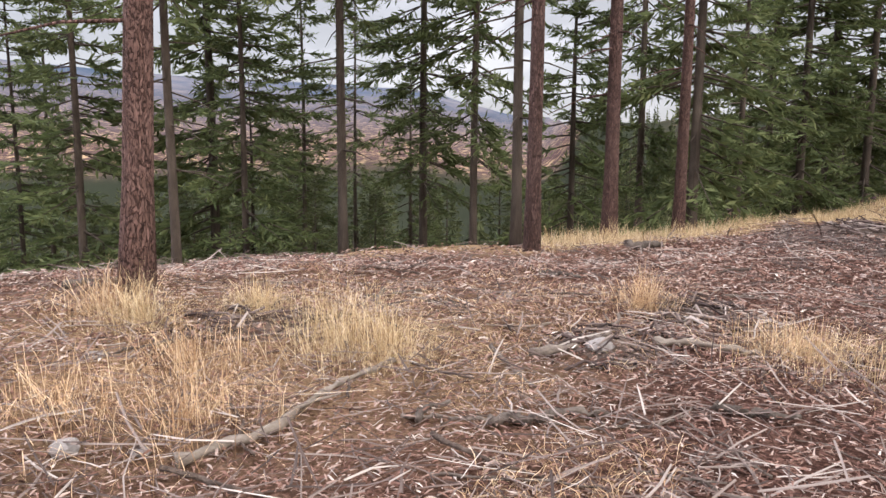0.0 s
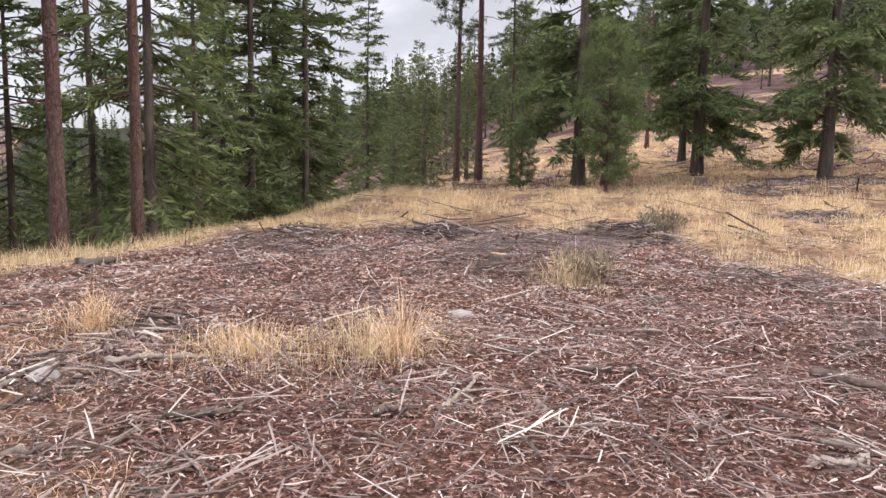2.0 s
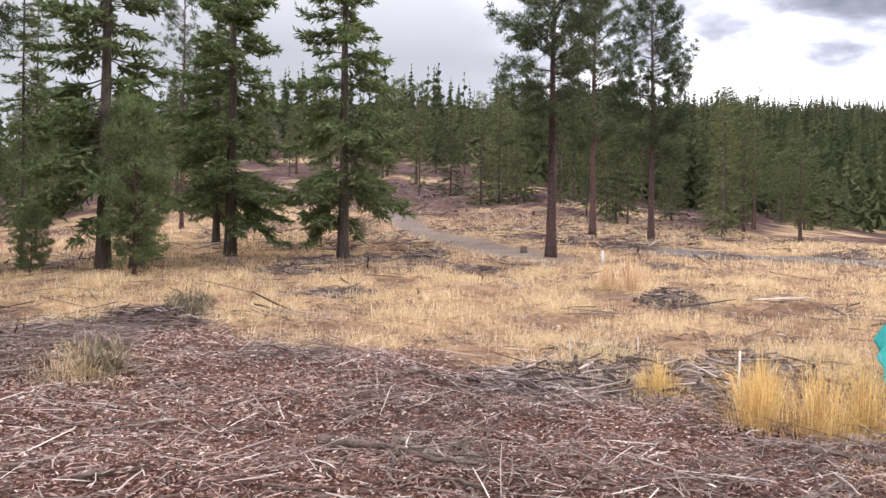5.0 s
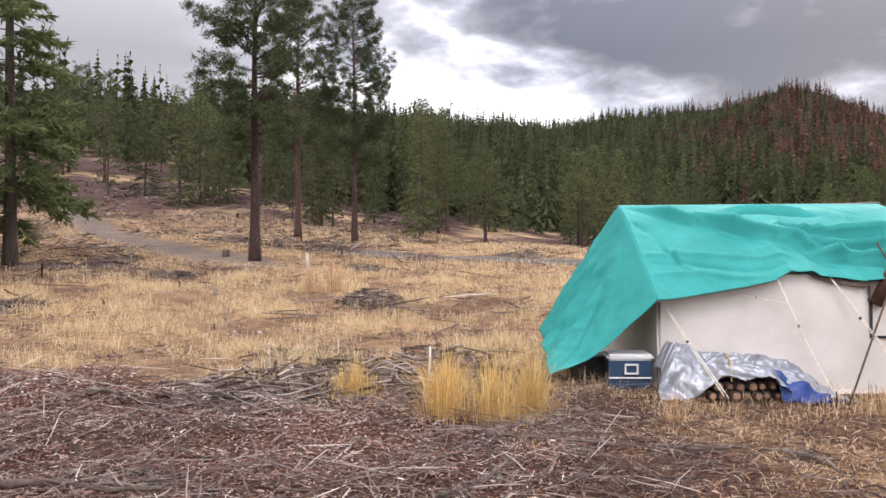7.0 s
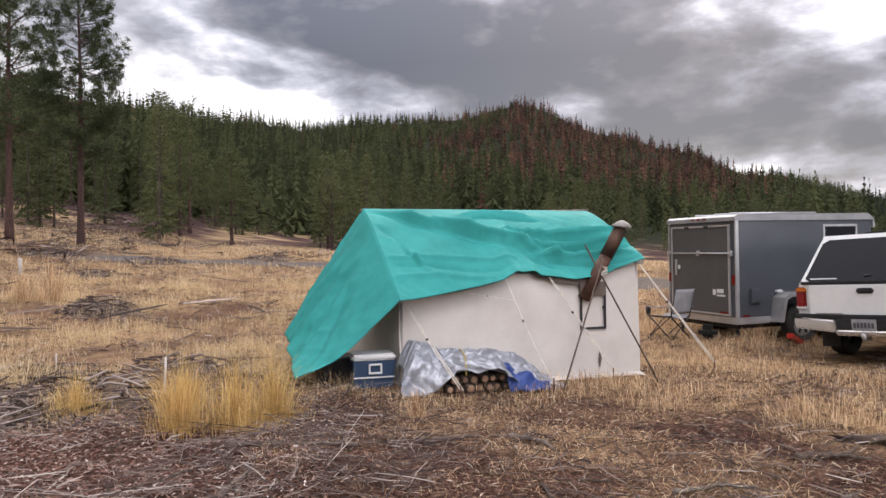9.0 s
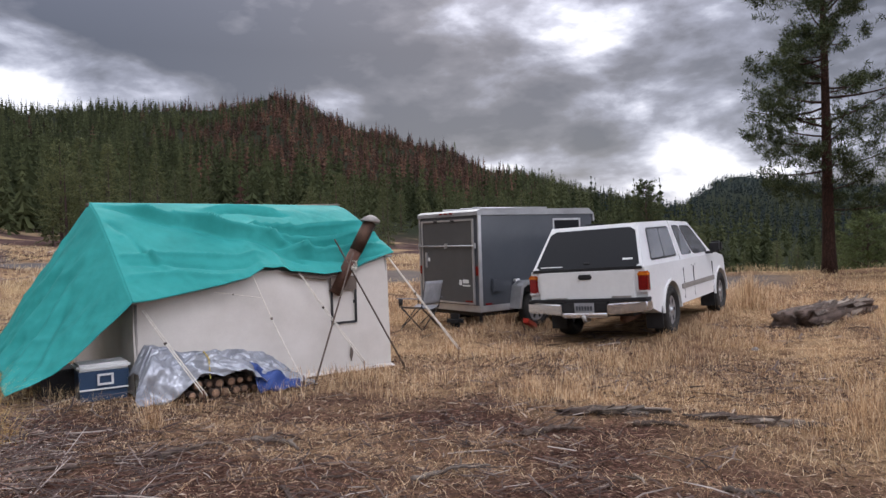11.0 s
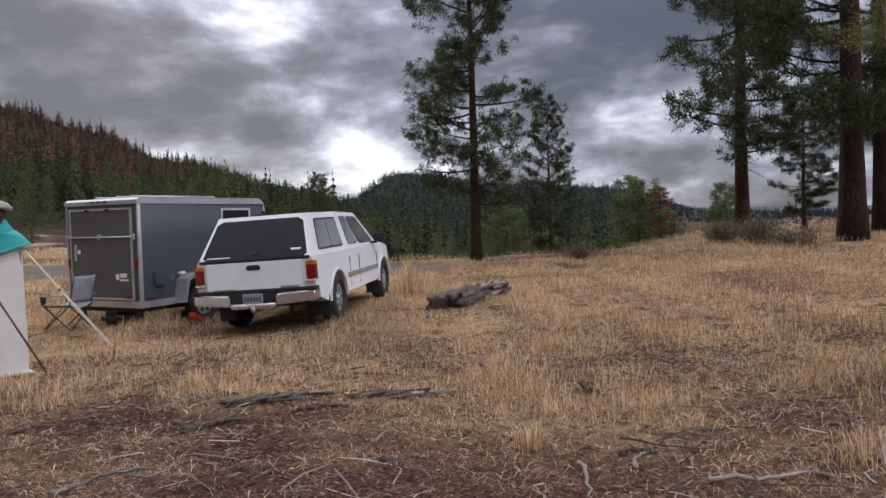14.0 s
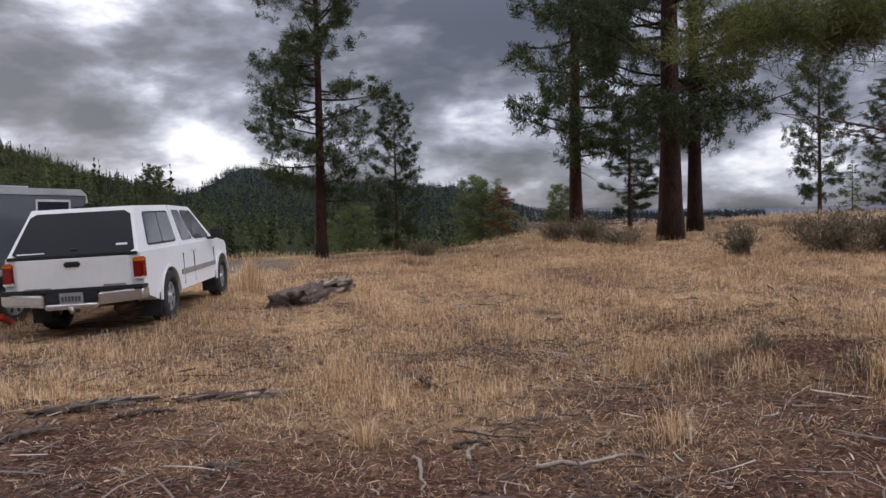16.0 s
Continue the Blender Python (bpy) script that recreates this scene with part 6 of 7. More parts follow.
    def awning(u, v):
        """From the tent's end (u = 0) down to the ground line (u = 1)."""
        first = front(np.zeros_like(u), v)
        low = b_l + (c_l - b_l) * (v ** 1.15)[..., None]
        p = first * (1 - u)[..., None] + low * u[..., None]
        f = (0.014 * lumps(u * 8, v * 14, 5.0) + 0.016 * (1 - 2 * np.abs(lumps(u * 5 + v * 3, v * 13, 2.2))) + 0.01 * (1 - 2 * np.abs(lumps(u * 12, v * 22 + u * 4, 6.2)))) * np.minimum(1, u * 4) + 0.05 * np.sin(2.2 * v + 1) * np.sin(u * 3.14)
        for v1, amp, wide in ((0.16, 0.05, 0.05), (0.33, -0.04, 0.05), (0.5, 0.06, 0.06), (0.66, -0.04, 0.05), (0.82, 0.05, 0.05), (0.95, -0.03, 0.04)):
            f = f + amp * np.exp(-((v - 0.25 - (v1 - 0.25) * u ** 0.8 + 0.03 * np.sin(6 * u + v1 * 20)) / wide) ** 2) * smooth(0.0, 0.5, u)
        sag = -0.09 * np.sin(u * 3.14) * (0.4 + v)
        return p + np.stack([-0.7 * f, -0.5 * f, sag + 0.5 * f], -1)

    thicken(part("roof_sheet", cloth("roof_sheet", front, 170, 80, M_TARP), tarp))
    thicken(part("back_sheet", cloth("back_sheet", back, 40, 14, M_TARP), tarp))
    thicken(part("awning_sheet", cloth("awning_sheet", awning, 60, 80, M_TARP), tarp))
    part("brown_underside", cloth("brown_underside", lambda u, v: np.stack([1.75 + u * 1.05, -0.055 - 0.02 * v + 0 * u, np.interp(1.75 + u * 1.05, [1.75, 2.0, 2.35, 2.75, 2.95], [1.28, 1.25, 1.20, 1.24, 1.30]) - 0.05 * v * np.sin(u * 3.14 + 0.2) + 0.02], -1), 16, 3, M_TARP_UNDER), tarp, "brown reverse of the tarp's hem")


tent()


def stovepipe():
    T = pose(9.26, -0.33, h1(9.3, -0.5), 0, 0, -76.35)
    ob = thing("stovepipe", T, "leaning sooty stovepipe with a conical cap", "stovepipe")
    a, b = np.array((2.50, -0.05, 0.98)), np.array((3.02, -0.14, 1.90))
    m = a + (b - a) * 0.62
    part("lower_pipe", solid("lower_pipe", [tube([a, m], [0.082, 0.082], 16)], M_RUSTPIPE), ob, "rust-brown lower pipe")
    part("upper_pipe", solid("upper_pipe", [tube([m - (b - a) * 0.03, b], [0.088, 0.088], 16)], M_SOOT), ob)
    d = (b - a) / np.linalg.norm(b - a)
    part("pipe_cap", solid("pipe_cap", [tube([b + d * 0.0, b + d * 0.012 + (0, 0, 0.02), b + (0.005, 0, 0.075), b + (0.005, 0, 0.1)], [0.128, 0.132, 0.075, 0.02], 18)], M_POLE), ob, "ribbed metal rain cap")


M_RUSTPIPE = worn("heated_pipe", (0.055, 0.03, 0.022), (0.15, 0.075, 0.05), 5, 0.6, 0.4, 40, 0.2)
stovepipe()


def peg(x, y, name="tent_peg"):
    z = h1(x, y)
    ob = new(name, rope_mesh("tent_peg", [(0.02, 0, -0.12), (0, 0, 0.05), (-0.03, 0.01, 0.2)], 0.008, M_RUST))
    ob.matrix_world = pose(x, y, z)
    return tagged(ob, "rusty iron tent peg driven into the ground", "tent peg", "tent pegs")


def guy(a, b, r=0.006, sag=0.02, double=False):
    """A guy line from a to b, with a wooden slider."""
    a, b = np.array(a, float), np.array(b, float)
    s = np.linspace(0, 1, 9)[:, None]
    pts = a + (b - a) * s - np.array([0, 0, 1]) * sag * np.sin(s * math.pi)
    ob = thing("guy_rope", Matrix.Translation(a), "pale guy rope stretched from the tent to a peg", "rope", "guy ropes")
    part("line", rope_mesh("line", pts - a, r, M_ROPE), ob)
    if double:
        part("line", rope_mesh("line", pts - a + np.array([0.03, -0.02, 0]) * (1 - s) + np.array([0.0, -0.03, 0]) * s, r, M_ROPE), ob)
    k = pts[3] - a
    part("slider", solid("slider", [tube([k, k + (b - a) * 0.02], [r * 2.4, r * 2.4], 6)], M_STICK), ob)


for x, y in ((8.66, -0.98), (9.42, -3.02), (8.86, -2.1), (9.75, -4.52)):
    peg(x, y)
zt = h1(9.3, -0.5)
guy((9.18, -0.42, 1.06), (8.66, -0.98, h1(8.66, -0.98) + 0.14), 0.007, 0.01, True)
guy((9.45, -1.66, zt + 1.28), (8.86, -2.1, h1(8.86, -2.1) + 0.12), 0.006, 0.05)
guy((9.65, -2.25, zt + 1.30), (9.42, -3.02, h1(9.42, -3.02) + 0.16), 0.0065, 0.01, True)
guy((10.05, -3.62, zt + 1.43), (9.75, -4.52, h1(9.75, -4.52) + 0.16), 0.007, 0.01, True)
guy((9.3, -1.2, zt + 1.10), (9.40, -1.75, zt + 1.0), 0.004, 0.0)


def shear_poles():
    """Two thin poles lashed in a cross to hold the stovepipe."""
    for a, b in (((9.28, -3.55), (9.76, -2.78, 1.80)), ((8.85, -2.2), (9.68, -3.0, 1.62))):
        foot = (a[0], a[1], h1(*a))
        ob = new("shear_pole", rope_mesh("shear_pole", np.array([foot, [(foot[k] + b[k]) / 2 for k in range(3)], b]) - np.array(foot), 0.011, M_DARKSTICK, 7))
        ob.matrix_world = Matrix.Translation(foot)
        tagged(ob, "thin grey pole lashed in a cross beside the stovepipe", "pole", "shear poles")
    ob = new("lashing", solid("lashing", [tube([(0.0, 0.03 * math.sin(i), 0.02 * i - 0.06), (0.02, 0.03 * math.cos(i), 0.02 * i - 0.05), (-0.02, -0.04, 0.02 * i - 0.06)], [0.008] * 3, 5) for i in range(6)], M_ROPE))
    ob.matrix_world = pose(9.62, -2.98, 1.46)
    tagged(ob, "frayed rope lashing round crossed poles", "rope")


shear_poles()


# ---- firewood under a silver tarp, cooler, bin ----
def firewood():
    T = pose(9.26, -0.33, h1(9.1, -0.9), 0, 0, -76.35)
    g = np.random.default_rng(61)
    rows = ((0.06, 0.46, 7), (0.165, 0.52, 6))
    for z, x0, n in rows:
        for i in range(n):
            r = g.uniform(0.036, 0.056)
            ob = thing("firewood_log", T @ pose(x0 + i * 0.122 + g.uniform(-0.01, 0.01), -0.47 + g.uniform(-0.03, 0.03), z), "split round of firewood with pale sawn end", "firewood", "firewood stack")
            part("bark", solid("bark", [tube([(0, 0, 0), (0.005, 0.18, 0.004), (0, 0.36, 0)], [r, r * 1.03, r * 0.97], 10)], M_LOGBARK), ob)
            part("cut_end", solid("cut_end", [tube([(0, -0.006, 0), (0, 0.002, 0)], [r * 0.78, r * 0.82], 10)], M_LOGEND), ob, "pale sawn end")
    # hidden wood that carries the sheet's other end
    for i in range(5):
        ob = thing("firewood_log", T @ pose(0.06 + i * 0.08, -0.34, 0.09 + 0.08 * (i % 2)), "firewood log under the silver tarp", "firewood", "firewood stack")
        part("bark", solid("bark", [tube([(0, 0, 0), (0.005, 0.13, 0.004), (0, 0.27, 0)], [0.07, 0.072, 0.068], 10)], M_LOGBARK), ob)
    sheet = thing("silver_tarp", T, "crumpled silver tarp over stacked firewood, blue inside", "tarp")

    def where(u, v):
        x = -0.08 + u * 1.95 + 0.06 * np.sin(v * 5 + u * 3)
        crest = np.interp(u, [0, 0.08, 0.16, 0.26, 0.45, 0.62, 0.75, 0.86, 1.0], [0.30, 0.60, 0.56, 0.47, 0.45, 0.43, 0.38, 0.28, 0.03])
        low = np.interp(u, [0, 0.1, 0.22, 0.27, 0.32, 0.56, 0.63, 0.72, 1.0], [0.02, 0.0, 0.05, 0.13, 0.27, 0.27, 0.18, 0.05, 0.0])
        y = -0.05 - 0.50 * v + 0.10 * np.sin(u * 9) * v - 0.10 * smooth(0.7, 1, u) * v
        z = crest * (1 - v ** 2.2) + low * v ** 2.2
        f = 0.07 * np.abs(np.sin(u * 11 + 3 * v + 2 * np.sin(v * 4))) ** 0.7 - 0.05 + 0.045 * np.abs(np.sin(v * 7 - u * 14 + 2 * np.sin(u * 9))) - 0.02 + 0.02 * lumps(u * 31, v * 15, 8.0) + 0.045 * (0.5 - np.abs(lumps(u * 19 + 4 * v, v * 9, 2.0))) + 0.03 * (0.5 - np.abs(lumps(u * 37, v * 17 - 5 * u, 7.0)))
        return np.stack([x, y - 0.6 * f, np.maximum(z + 0.7 * f, 0.005)], -1)

    thicken(part("sheet", cloth("sheet", where, 150, 60, M_SILVER), sheet))

    def fold(u, v):
        x = 1.12 + 0.62 * u + 0.06 * v
        z = (0.34 - 0.30 * u) * (1 - v) + 0.01
        f = 0.025 * np.sin(u * 14 + v * 6) + 0.02 * lumps(u * 9, v * 9, 3.0)
        return np.stack([x, -0.47 - 0.16 * v - f, np.maximum(z + f, 0.004)], -1)

    thicken(part("blue_fold", cloth("blue_fold", fold, 24, 12, M_BLUE), sheet, "dark blue reverse side folded out"))
    strap = thing("yellow_strap", T, "yellow cord tied over the silver tarp", "strap")
    part("cord", rope_mesh("cord", [(0.62, -0.58, 0.24), (0.66, -0.45, 0.44), (0.70, -0.2, 0.49), (0.72, -0.05, 0.4)], 0.008, M_YELLOW), strap)


firewood()


def cooler():
    ob = thing("cooler", pose(9.42, 0.0, h1(9.42, 0.0), 0, 0, -80), "blue ice chest with white lid and drain handle", "cooler")
    part("body", bm_mesh("body", hull8([(-0.23, -0.16, 0), (0.23, -0.16, 0), (0.23, 0.16, 0), (-0.23, 0.16, 0)], [(-0.25, -0.19, 0.32), (0.25, -0.19, 0.32), (0.25, 0.19, 0.32), (-0.25, 0.19, 0.32)]), M_COOLER, True, 0.025), ob)
    part("lid", bm_mesh("lid", box((-0.265, -0.205, 0.325), (0.265, 0.205, 0.40)), M_LID, True, 0.025), ob, "white moulded lid")
    h = bmesh.new()
    for lo, hi in (((-0.07, -0.212, 0.27), (0.09, -0.192, 0.29)), ((-0.07, -0.212, 0.17), (0.09, -0.192, 0.19)), ((-0.07, -0.212, 0.17), (-0.05, -0.192, 0.29)), ((0.07, -0.212, 0.17), (0.09, -0.192, 0.29))):
        box(lo, hi, h)
    part("handle", bm_mesh("handle", h, M_LID, False), ob, "white handle frame")
    part("side_band", bm_mesh("side_band", box((-0.245, -0.196, 0.12), (0.245, -0.18, 0.135)), M_LID, False), ob)
    tub = thing("storage_tub", pose(9.62, 0.42, h1(9.62, 0.42), 0, 0, -70), "black plastic tub in the shade of the awning", "tub")
    part("tub_body", bm_mesh("tub_body", hull8([(-0.2, -0.15, 0), (0.2, -0.15, 0), (0.2, 0.15, 0), (-0.2, 0.15, 0)], [(-0.24, -0.19, 0.3), (0.24, -0.19, 0.3), (0.24, 0.19, 0.3), (-0.24, 0.19, 0.3)]), M_BLACK, True, 0.02), tub)
    part("tub_lid", bm_mesh("tub_lid", box((-0.26, -0.21, 0.302), (0.26, 0.21, 0.33)), M_BLACK, True, 0.01), tub)


cooler()


# ---- folding chair ----
def camp_chair():
    ob = thing("camp_chair", pose(13.0, -5.35, h1(13.0, -5.35), 0, 0, 120), "grey fabric folding camp chair, empty", "chair")
    for a, b in (((-.27, -.25, 0), (.27, -.22, .42)), ((.27, -.25, 0), (-.27, -.22, .42)), ((-.27, .25, 0), (-.27, -.25, .42)), ((-.27, -.25, 0), (-.27, .25, .42)), ((.27, .25, 0), (.27, -.25, .42)), ((.27, -.25, 0), (.27, .25, .42)), ((-.27, .25, 0), (.27, .25, .4)), ((.27, .25, 0), (-.27, .25, .4))):
        part("leg", rope_mesh("leg", [a, b], 0.009, M_BLACK, 6), ob)
    for s in (-1, 1):
        part("back_post", rope_mesh("back_post", [(s * .27, .24, .4), (s * .27, .34, .88)], 0.01, M_BLACK, 6), ob)
        part("armrest", bm_mesh("armrest", box((s * .31 - .035, -.26, .56), (s * .31 + .035, .28, .575)), M_FABRIC, False, 0.004), ob)
        part("arm_post", rope_mesh("arm_post", [(s * .29, -.24, .4), (s * .30, -.25, .57)], 0.009, M_BLACK, 6), ob)
    thicken(part("seat", cloth("seat", lambda u, v: np.stack([(u - .5) * .52, (v - .5) * .5, .42 - .06 * np.sin(u * 3.14)], -1), 9, 8, M_FABRIC), ob))
    thicken(part("backrest", cloth("backrest", lambda u, v: np.stack([(u - .5) * .54, .25 + .1 * v + .04 * np.sin(u * 3.14), .45 + .43 * v], -1), 9, 8, M_FABRIC), ob))
    part("cup_holder", solid("cup_holder", [tube([(.31, -.2, .44), (.31, -.2, .57)], [.035, .045], 8)], M_BLACK), ob)
    bag = new("duffel_bag", bm_mesh("duffel_bag", box((-.2, -.12, 0), (.2, .12, .26)), M_BLACK, True, 0.1, 4))
    bag.matrix_world = pose(12.75, -5.95, h1(12.75, -5.95), 0, 0, 20)
    tagged(bag, "dark grey soft bag leaning by the trailer", "bag")


camp_chair()


def wheel(parent, at, r, w, spokes=6):
    """A wheel whose axle runs along x: tyre with rim and hub."""
    n = 28
    prof = ((-w / 2, r * 0.66), (-w / 2 * 1.02, r * 0.86), (-w / 2 * 0.86, r * 0.975), (-w / 4, r), (w / 4, r), (w / 2 * 0.86, r * 0.975), (w / 2 * 1.02, r * 0.86), (w / 2, r * 0.66))
    a = np.arange(n) * 2 * math.pi / n
    v = np.array([[(x, q * math.cos(t), q * math.sin(t)) for x, q in prof] for t in a]).reshape(-1, 3)
    k = len(prof)
    f = [[i * k + j, i * k + (j + 1) % k, ((i + 1) % n) * k + (j + 1) % k, ((i + 1) % n) * k + j] for i in range(n) for j in range(k)]
    hub = new("wheel", mesh_from("tyre", v, np.array(f), M_TYRE, True))
    hub.parent = parent
    hub.matrix_basis = Matrix.Translation(at)
    sgn = 1 if at[0] > 0 else -1
    x = sgn * w * 0.30
    bm = bmesh.new()
    bmesh.ops.create_cone(bm, segments=28, radius1=r * 0.655, radius2=r * 0.60, depth=w * 0.35, cap_ends=True, matrix=pose(x * 0.6, 0, 0, 0, 90 * sgn, 0))
    part("rim", bm_mesh("rim", bm, M_RIM, True, 0.006), hub, "silver alloy rim")
    for i in range(spokes):
        t = i * 360 / spokes
        part("spoke_gap", bm_mesh("spoke_gap", box((x - 0.012, r * 0.28, -r * 0.07), (x + 0.012, r * 0.5, r * 0.07)), M_BLACK, False), hub).matrix_basis = pose(sgn * 0.004, 0, 0, t, 0, 0)
    part("hub_cap", solid("hub_cap", [tube([(x - sgn * 0.02, 0, 0), (x + sgn * 0.035, 0, 0)], [r * 0.17, r * 0.13], 12)], M_RIM), hub)
    return hub


# ---- enclosed cargo trailer ----
def trailer():
    ob = thing("cargo_trailer", pose(13.33, -6.13, h1(13.6, -7.6) - 0.03, 0.8, 0.6, -168.1), "charcoal enclosed cargo trailer with aluminium trim", "trailer")
    W, L, Z0, Z1 = 0.93, 3.1, 0.46, 2.17
    part("body", bm_mesh("body", box((-W, 0, Z0), (W, L, Z1)), M_GREYPAINT, True, 0.03), ob)
    rf = prism([(-0.03, Z1 - 0.01), (-0.03, Z1 + 0.06), (0.05, Z1 + 0.10), (L - 0.12, Z1 + 0.11), (L + 0.02, Z1 + 0.02), (L + 0.06, Z1 - 0.14), (L, Z1 - 0.16), (L, Z1 - 0.01)], -W - 0.015, W + 0.015)
    part("roof", bm_mesh("roof", rf, M_ROOF, True, 0.03, 3), ob, "silver aluminium roof with rounded edges")
    for x0, x1 in ((-W - 0.01, -W + 0.028), (W - 0.028, W + 0.01)):
        part("corner_post", bm_mesh("corner_post", box((x0, -0.014, Z0 - 0.02), (x1, 0.06, Z1)), M_ALU, True, 0.008), ob)
    part("sill_trim", bm_mesh("sill_trim", box((-W - 0.01, -0.012, Z0 - 0.09), (W + 0.01, L, Z0 + 0.03)), M_ALU, True, 0.008), ob)
    part("ramp_door", bm_mesh("ramp_door", box((-0.78, -0.03, Z0 + 0.07), (0.80, 0.0, Z1 - 0.10)), M_DOORPAINT, True, 0.006), ob, "dark ramp door with silver edging")
    fr = bmesh.new()
    for lo, hi in (((-0.81, -0.045, Z0 + 0.05), (-0.775, -0.012, Z1 - 0.07)), ((0.775, -0.045, Z0 + 0.05), (0.81, -0.012, Z1 - 0.07)), ((-0.775, -0.045, Z1 - 0.105), (0.775, -0.012, Z1 - 0.07)), ((-0.775, -0.045, Z0 + 0.05), (0.775, -0.012, Z0 + 0.08))):
        box(lo, hi, fr)
    part("door_frame", bm_mesh("door_frame", fr, M_ALU, False), ob, "silver door edging")
    part("lock_bar", rope_mesh("lock_bar", [(-0.88, -0.06, 1.60), (0.88, -0.06, 1.60)], 0.014, M_ALU, 6), ob, "silver locking bar")
    for x in (-0.86, 0.0, 0.86):
        part("bar_bracket", bm_mesh("bar_bracket", box((x - 0.02, -0.075, 1.55), (x + 0.02, -0.03, 1.65)), M_ALU, False), ob)
    part("latch", bm_mesh("latch", box((-0.67, -0.065, 1.18), (-0.63, -0.03, 1.48)), M_ALU, True, 0.006), ob)
    part("latch", bm_mesh("latch", box((-0.60, -0.06, 1.30), (-0.54, -0.03, 1.38)), M_LID, True, 0.01), ob)
    for x in (-0.32, 0.22):
        part("hatch_hinge", bm_mesh("hatch_hinge", box((x - 0.05, -0.06, 2.05), (x + 0.05, -0.03, 2.09)), M_BLACK, False), ob)
    for i, x in enumerate((-0.16, 0.0, 0.16)):
        part("marker_light", bm_mesh("marker_light", box((x - 0.05, -0.045, Z1 + 0.03), (x + 0.05, -0.02, Z1 + 0.06)), M_RED, True, 0.006), ob)
    for s in (-1, 1):
        part("tail_light", bm_mesh("tail_light", box((s * 0.875 - 0.035, -0.03, 1.05), (s * 0.875 + 0.035, 0.0, 1.22)), M_RED, True, 0.008), ob, "red tail light")
    # lettering blurred to bars
    dec = bmesh.new()
    box((0.36, -0.034, 0.86), (0.44, -0.028, 0.96), dec), box((0.47, -0.034, 0.90), (0.64, -0.028, 0.97), dec), box((0.46, -0.034, 0.84), (0.68, -0.028, 0.87), dec)
    part("decal", bm_mesh("decal", dec, M_LID, False), ob, "white worn decal")
    part("reflector", bm_mesh("reflector", box((0.56, -0.052, 0.55), (0.76, -0.044, 0.58)), M_RED, False), ob)
    # the side with fender, vent and side door frame
    side = ((W, 0, Z0), (W, L, Z0), (W, L, Z1), (W, 0, Z1))
    wf = bmesh.new()
    for lo, hi in (((W, 1.92, 2.04), (W + 0.014, 2.72, 2.08)), ((W, 1.92, 1.59), (W + 0.014, 1.96, 2.04)), ((W, 2.68, 1.59), (W + 0.014, 2.72, 2.04)), ((W, 1.92, 1.55), (W + 0.014, 2.72, 1.59))):
        box(lo, hi, wf)
    part("side_window_frame", bm_mesh("side_window_frame", wf, M_ALU, False), ob, "silver window frame")
    part("side_pane", bm_mesh("side_pane", box((W, 1.96, 1.59), (W + 0.006, 2.68, 2.04)), M_GLASS, False), ob)
    part("side_vent", bm_mesh("side_vent", box((W, 0.26, 0.72), (W + 0.05, 0.48, 0.98)), M_GREYPAINT, True, 0.02), ob)
    part("side_marker", bm_mesh("side_marker", box((W, 0.12, 0.50), (W + 0.02, 0.26, 0.53)), M_RED, False), ob)
    fd = prism([(0.70, 0.40), (0.78, 0.82), (0.90, 0.90), (1.56, 0.90), (1.68, 0.82), (1.76, 0.40), (1.70, 0.40), (1.62, 0.78), (1.53, 0.83), (0.94, 0.83), (0.84, 0.78), (0.76, 0.40)], W, W + 0.27)
    part("fender", bm_mesh("fender", fd, M_ALU, True, 0.012), ob, "silver sheet metal fender")
    part("fender_light", bm_mesh("fender_light", box((W + 0.05, 0.76, 0.90), (W + 0.13, 0.88, 0.95)), M_CLEAR, True, 0.01), ob)
    wheel(ob, (W + 0.12, 1.23, 0.34), 0.34, 0.2)
    wheel(ob, (-W - 0.12, 1.23, 0.34), 0.34, 0.2)
    part("axle_frame", bm_mesh("axle_frame", box((-0.8, 0.1, 0.28), (0.8, L - 0.1, Z0 - 0.09)), M_BLACK, False), ob)
    part("jack_stand", rope_mesh("jack_stand", [(0.75, 0.15, -0.05), (0.75, 0.15, 0.4)], 0.03, M_BLACK, 8), ob)
    part("jack_stand", rope_mesh("jack_stand", [(-0.75, 0.15, -0.05), (-0.75, 0.15, 0.4)], 0.03, M_BLACK, 8), ob)
    part("tongue", bm_mesh("tongue", hull8([(-0.5, L, 0.36), (0.5, L, 0.36), (0.06, L + 1.1, 0.36), (-0.06, L + 1.1, 0.36)], [(-0.5, L, 0.46), (0.5, L, 0.46), (0.06, L + 1.1, 0.46), (-0.06, L + 1.1, 0.46)]), M_BLACK, False), ob)
    for x in (-0.45, 0.1, 0.5):
        part("roof_rail", rope_mesh("roof_rail", [(x, 0.25, Z1 + 0.135), (x + 0.1, 2.1, Z1 + 0.14)], 0.018, M_ALU, 6), ob)
    st = thing("wheel_chock", pose(12.0, -7.2, h1(12.0, -7.2), 0, 0, 40), "red plastic wheel chock by the trailer tyre", "wheel chock")
    part("chock_bar", bm_mesh("chock_bar", prism([(0, 0), (0.5, 0.16), (0.5, 0.24), (0, 0.08)], -0.05, 0.05), M_REDSTRAP, True, 0.01), st)


trailer()


# ---- white pickup with a canopy ----
def arch(cy, cz, r, n=9):
    return [(cy + r * math.cos(t), cz + r * math.sin(t)) for t in np.linspace(math.pi, 0, n)]


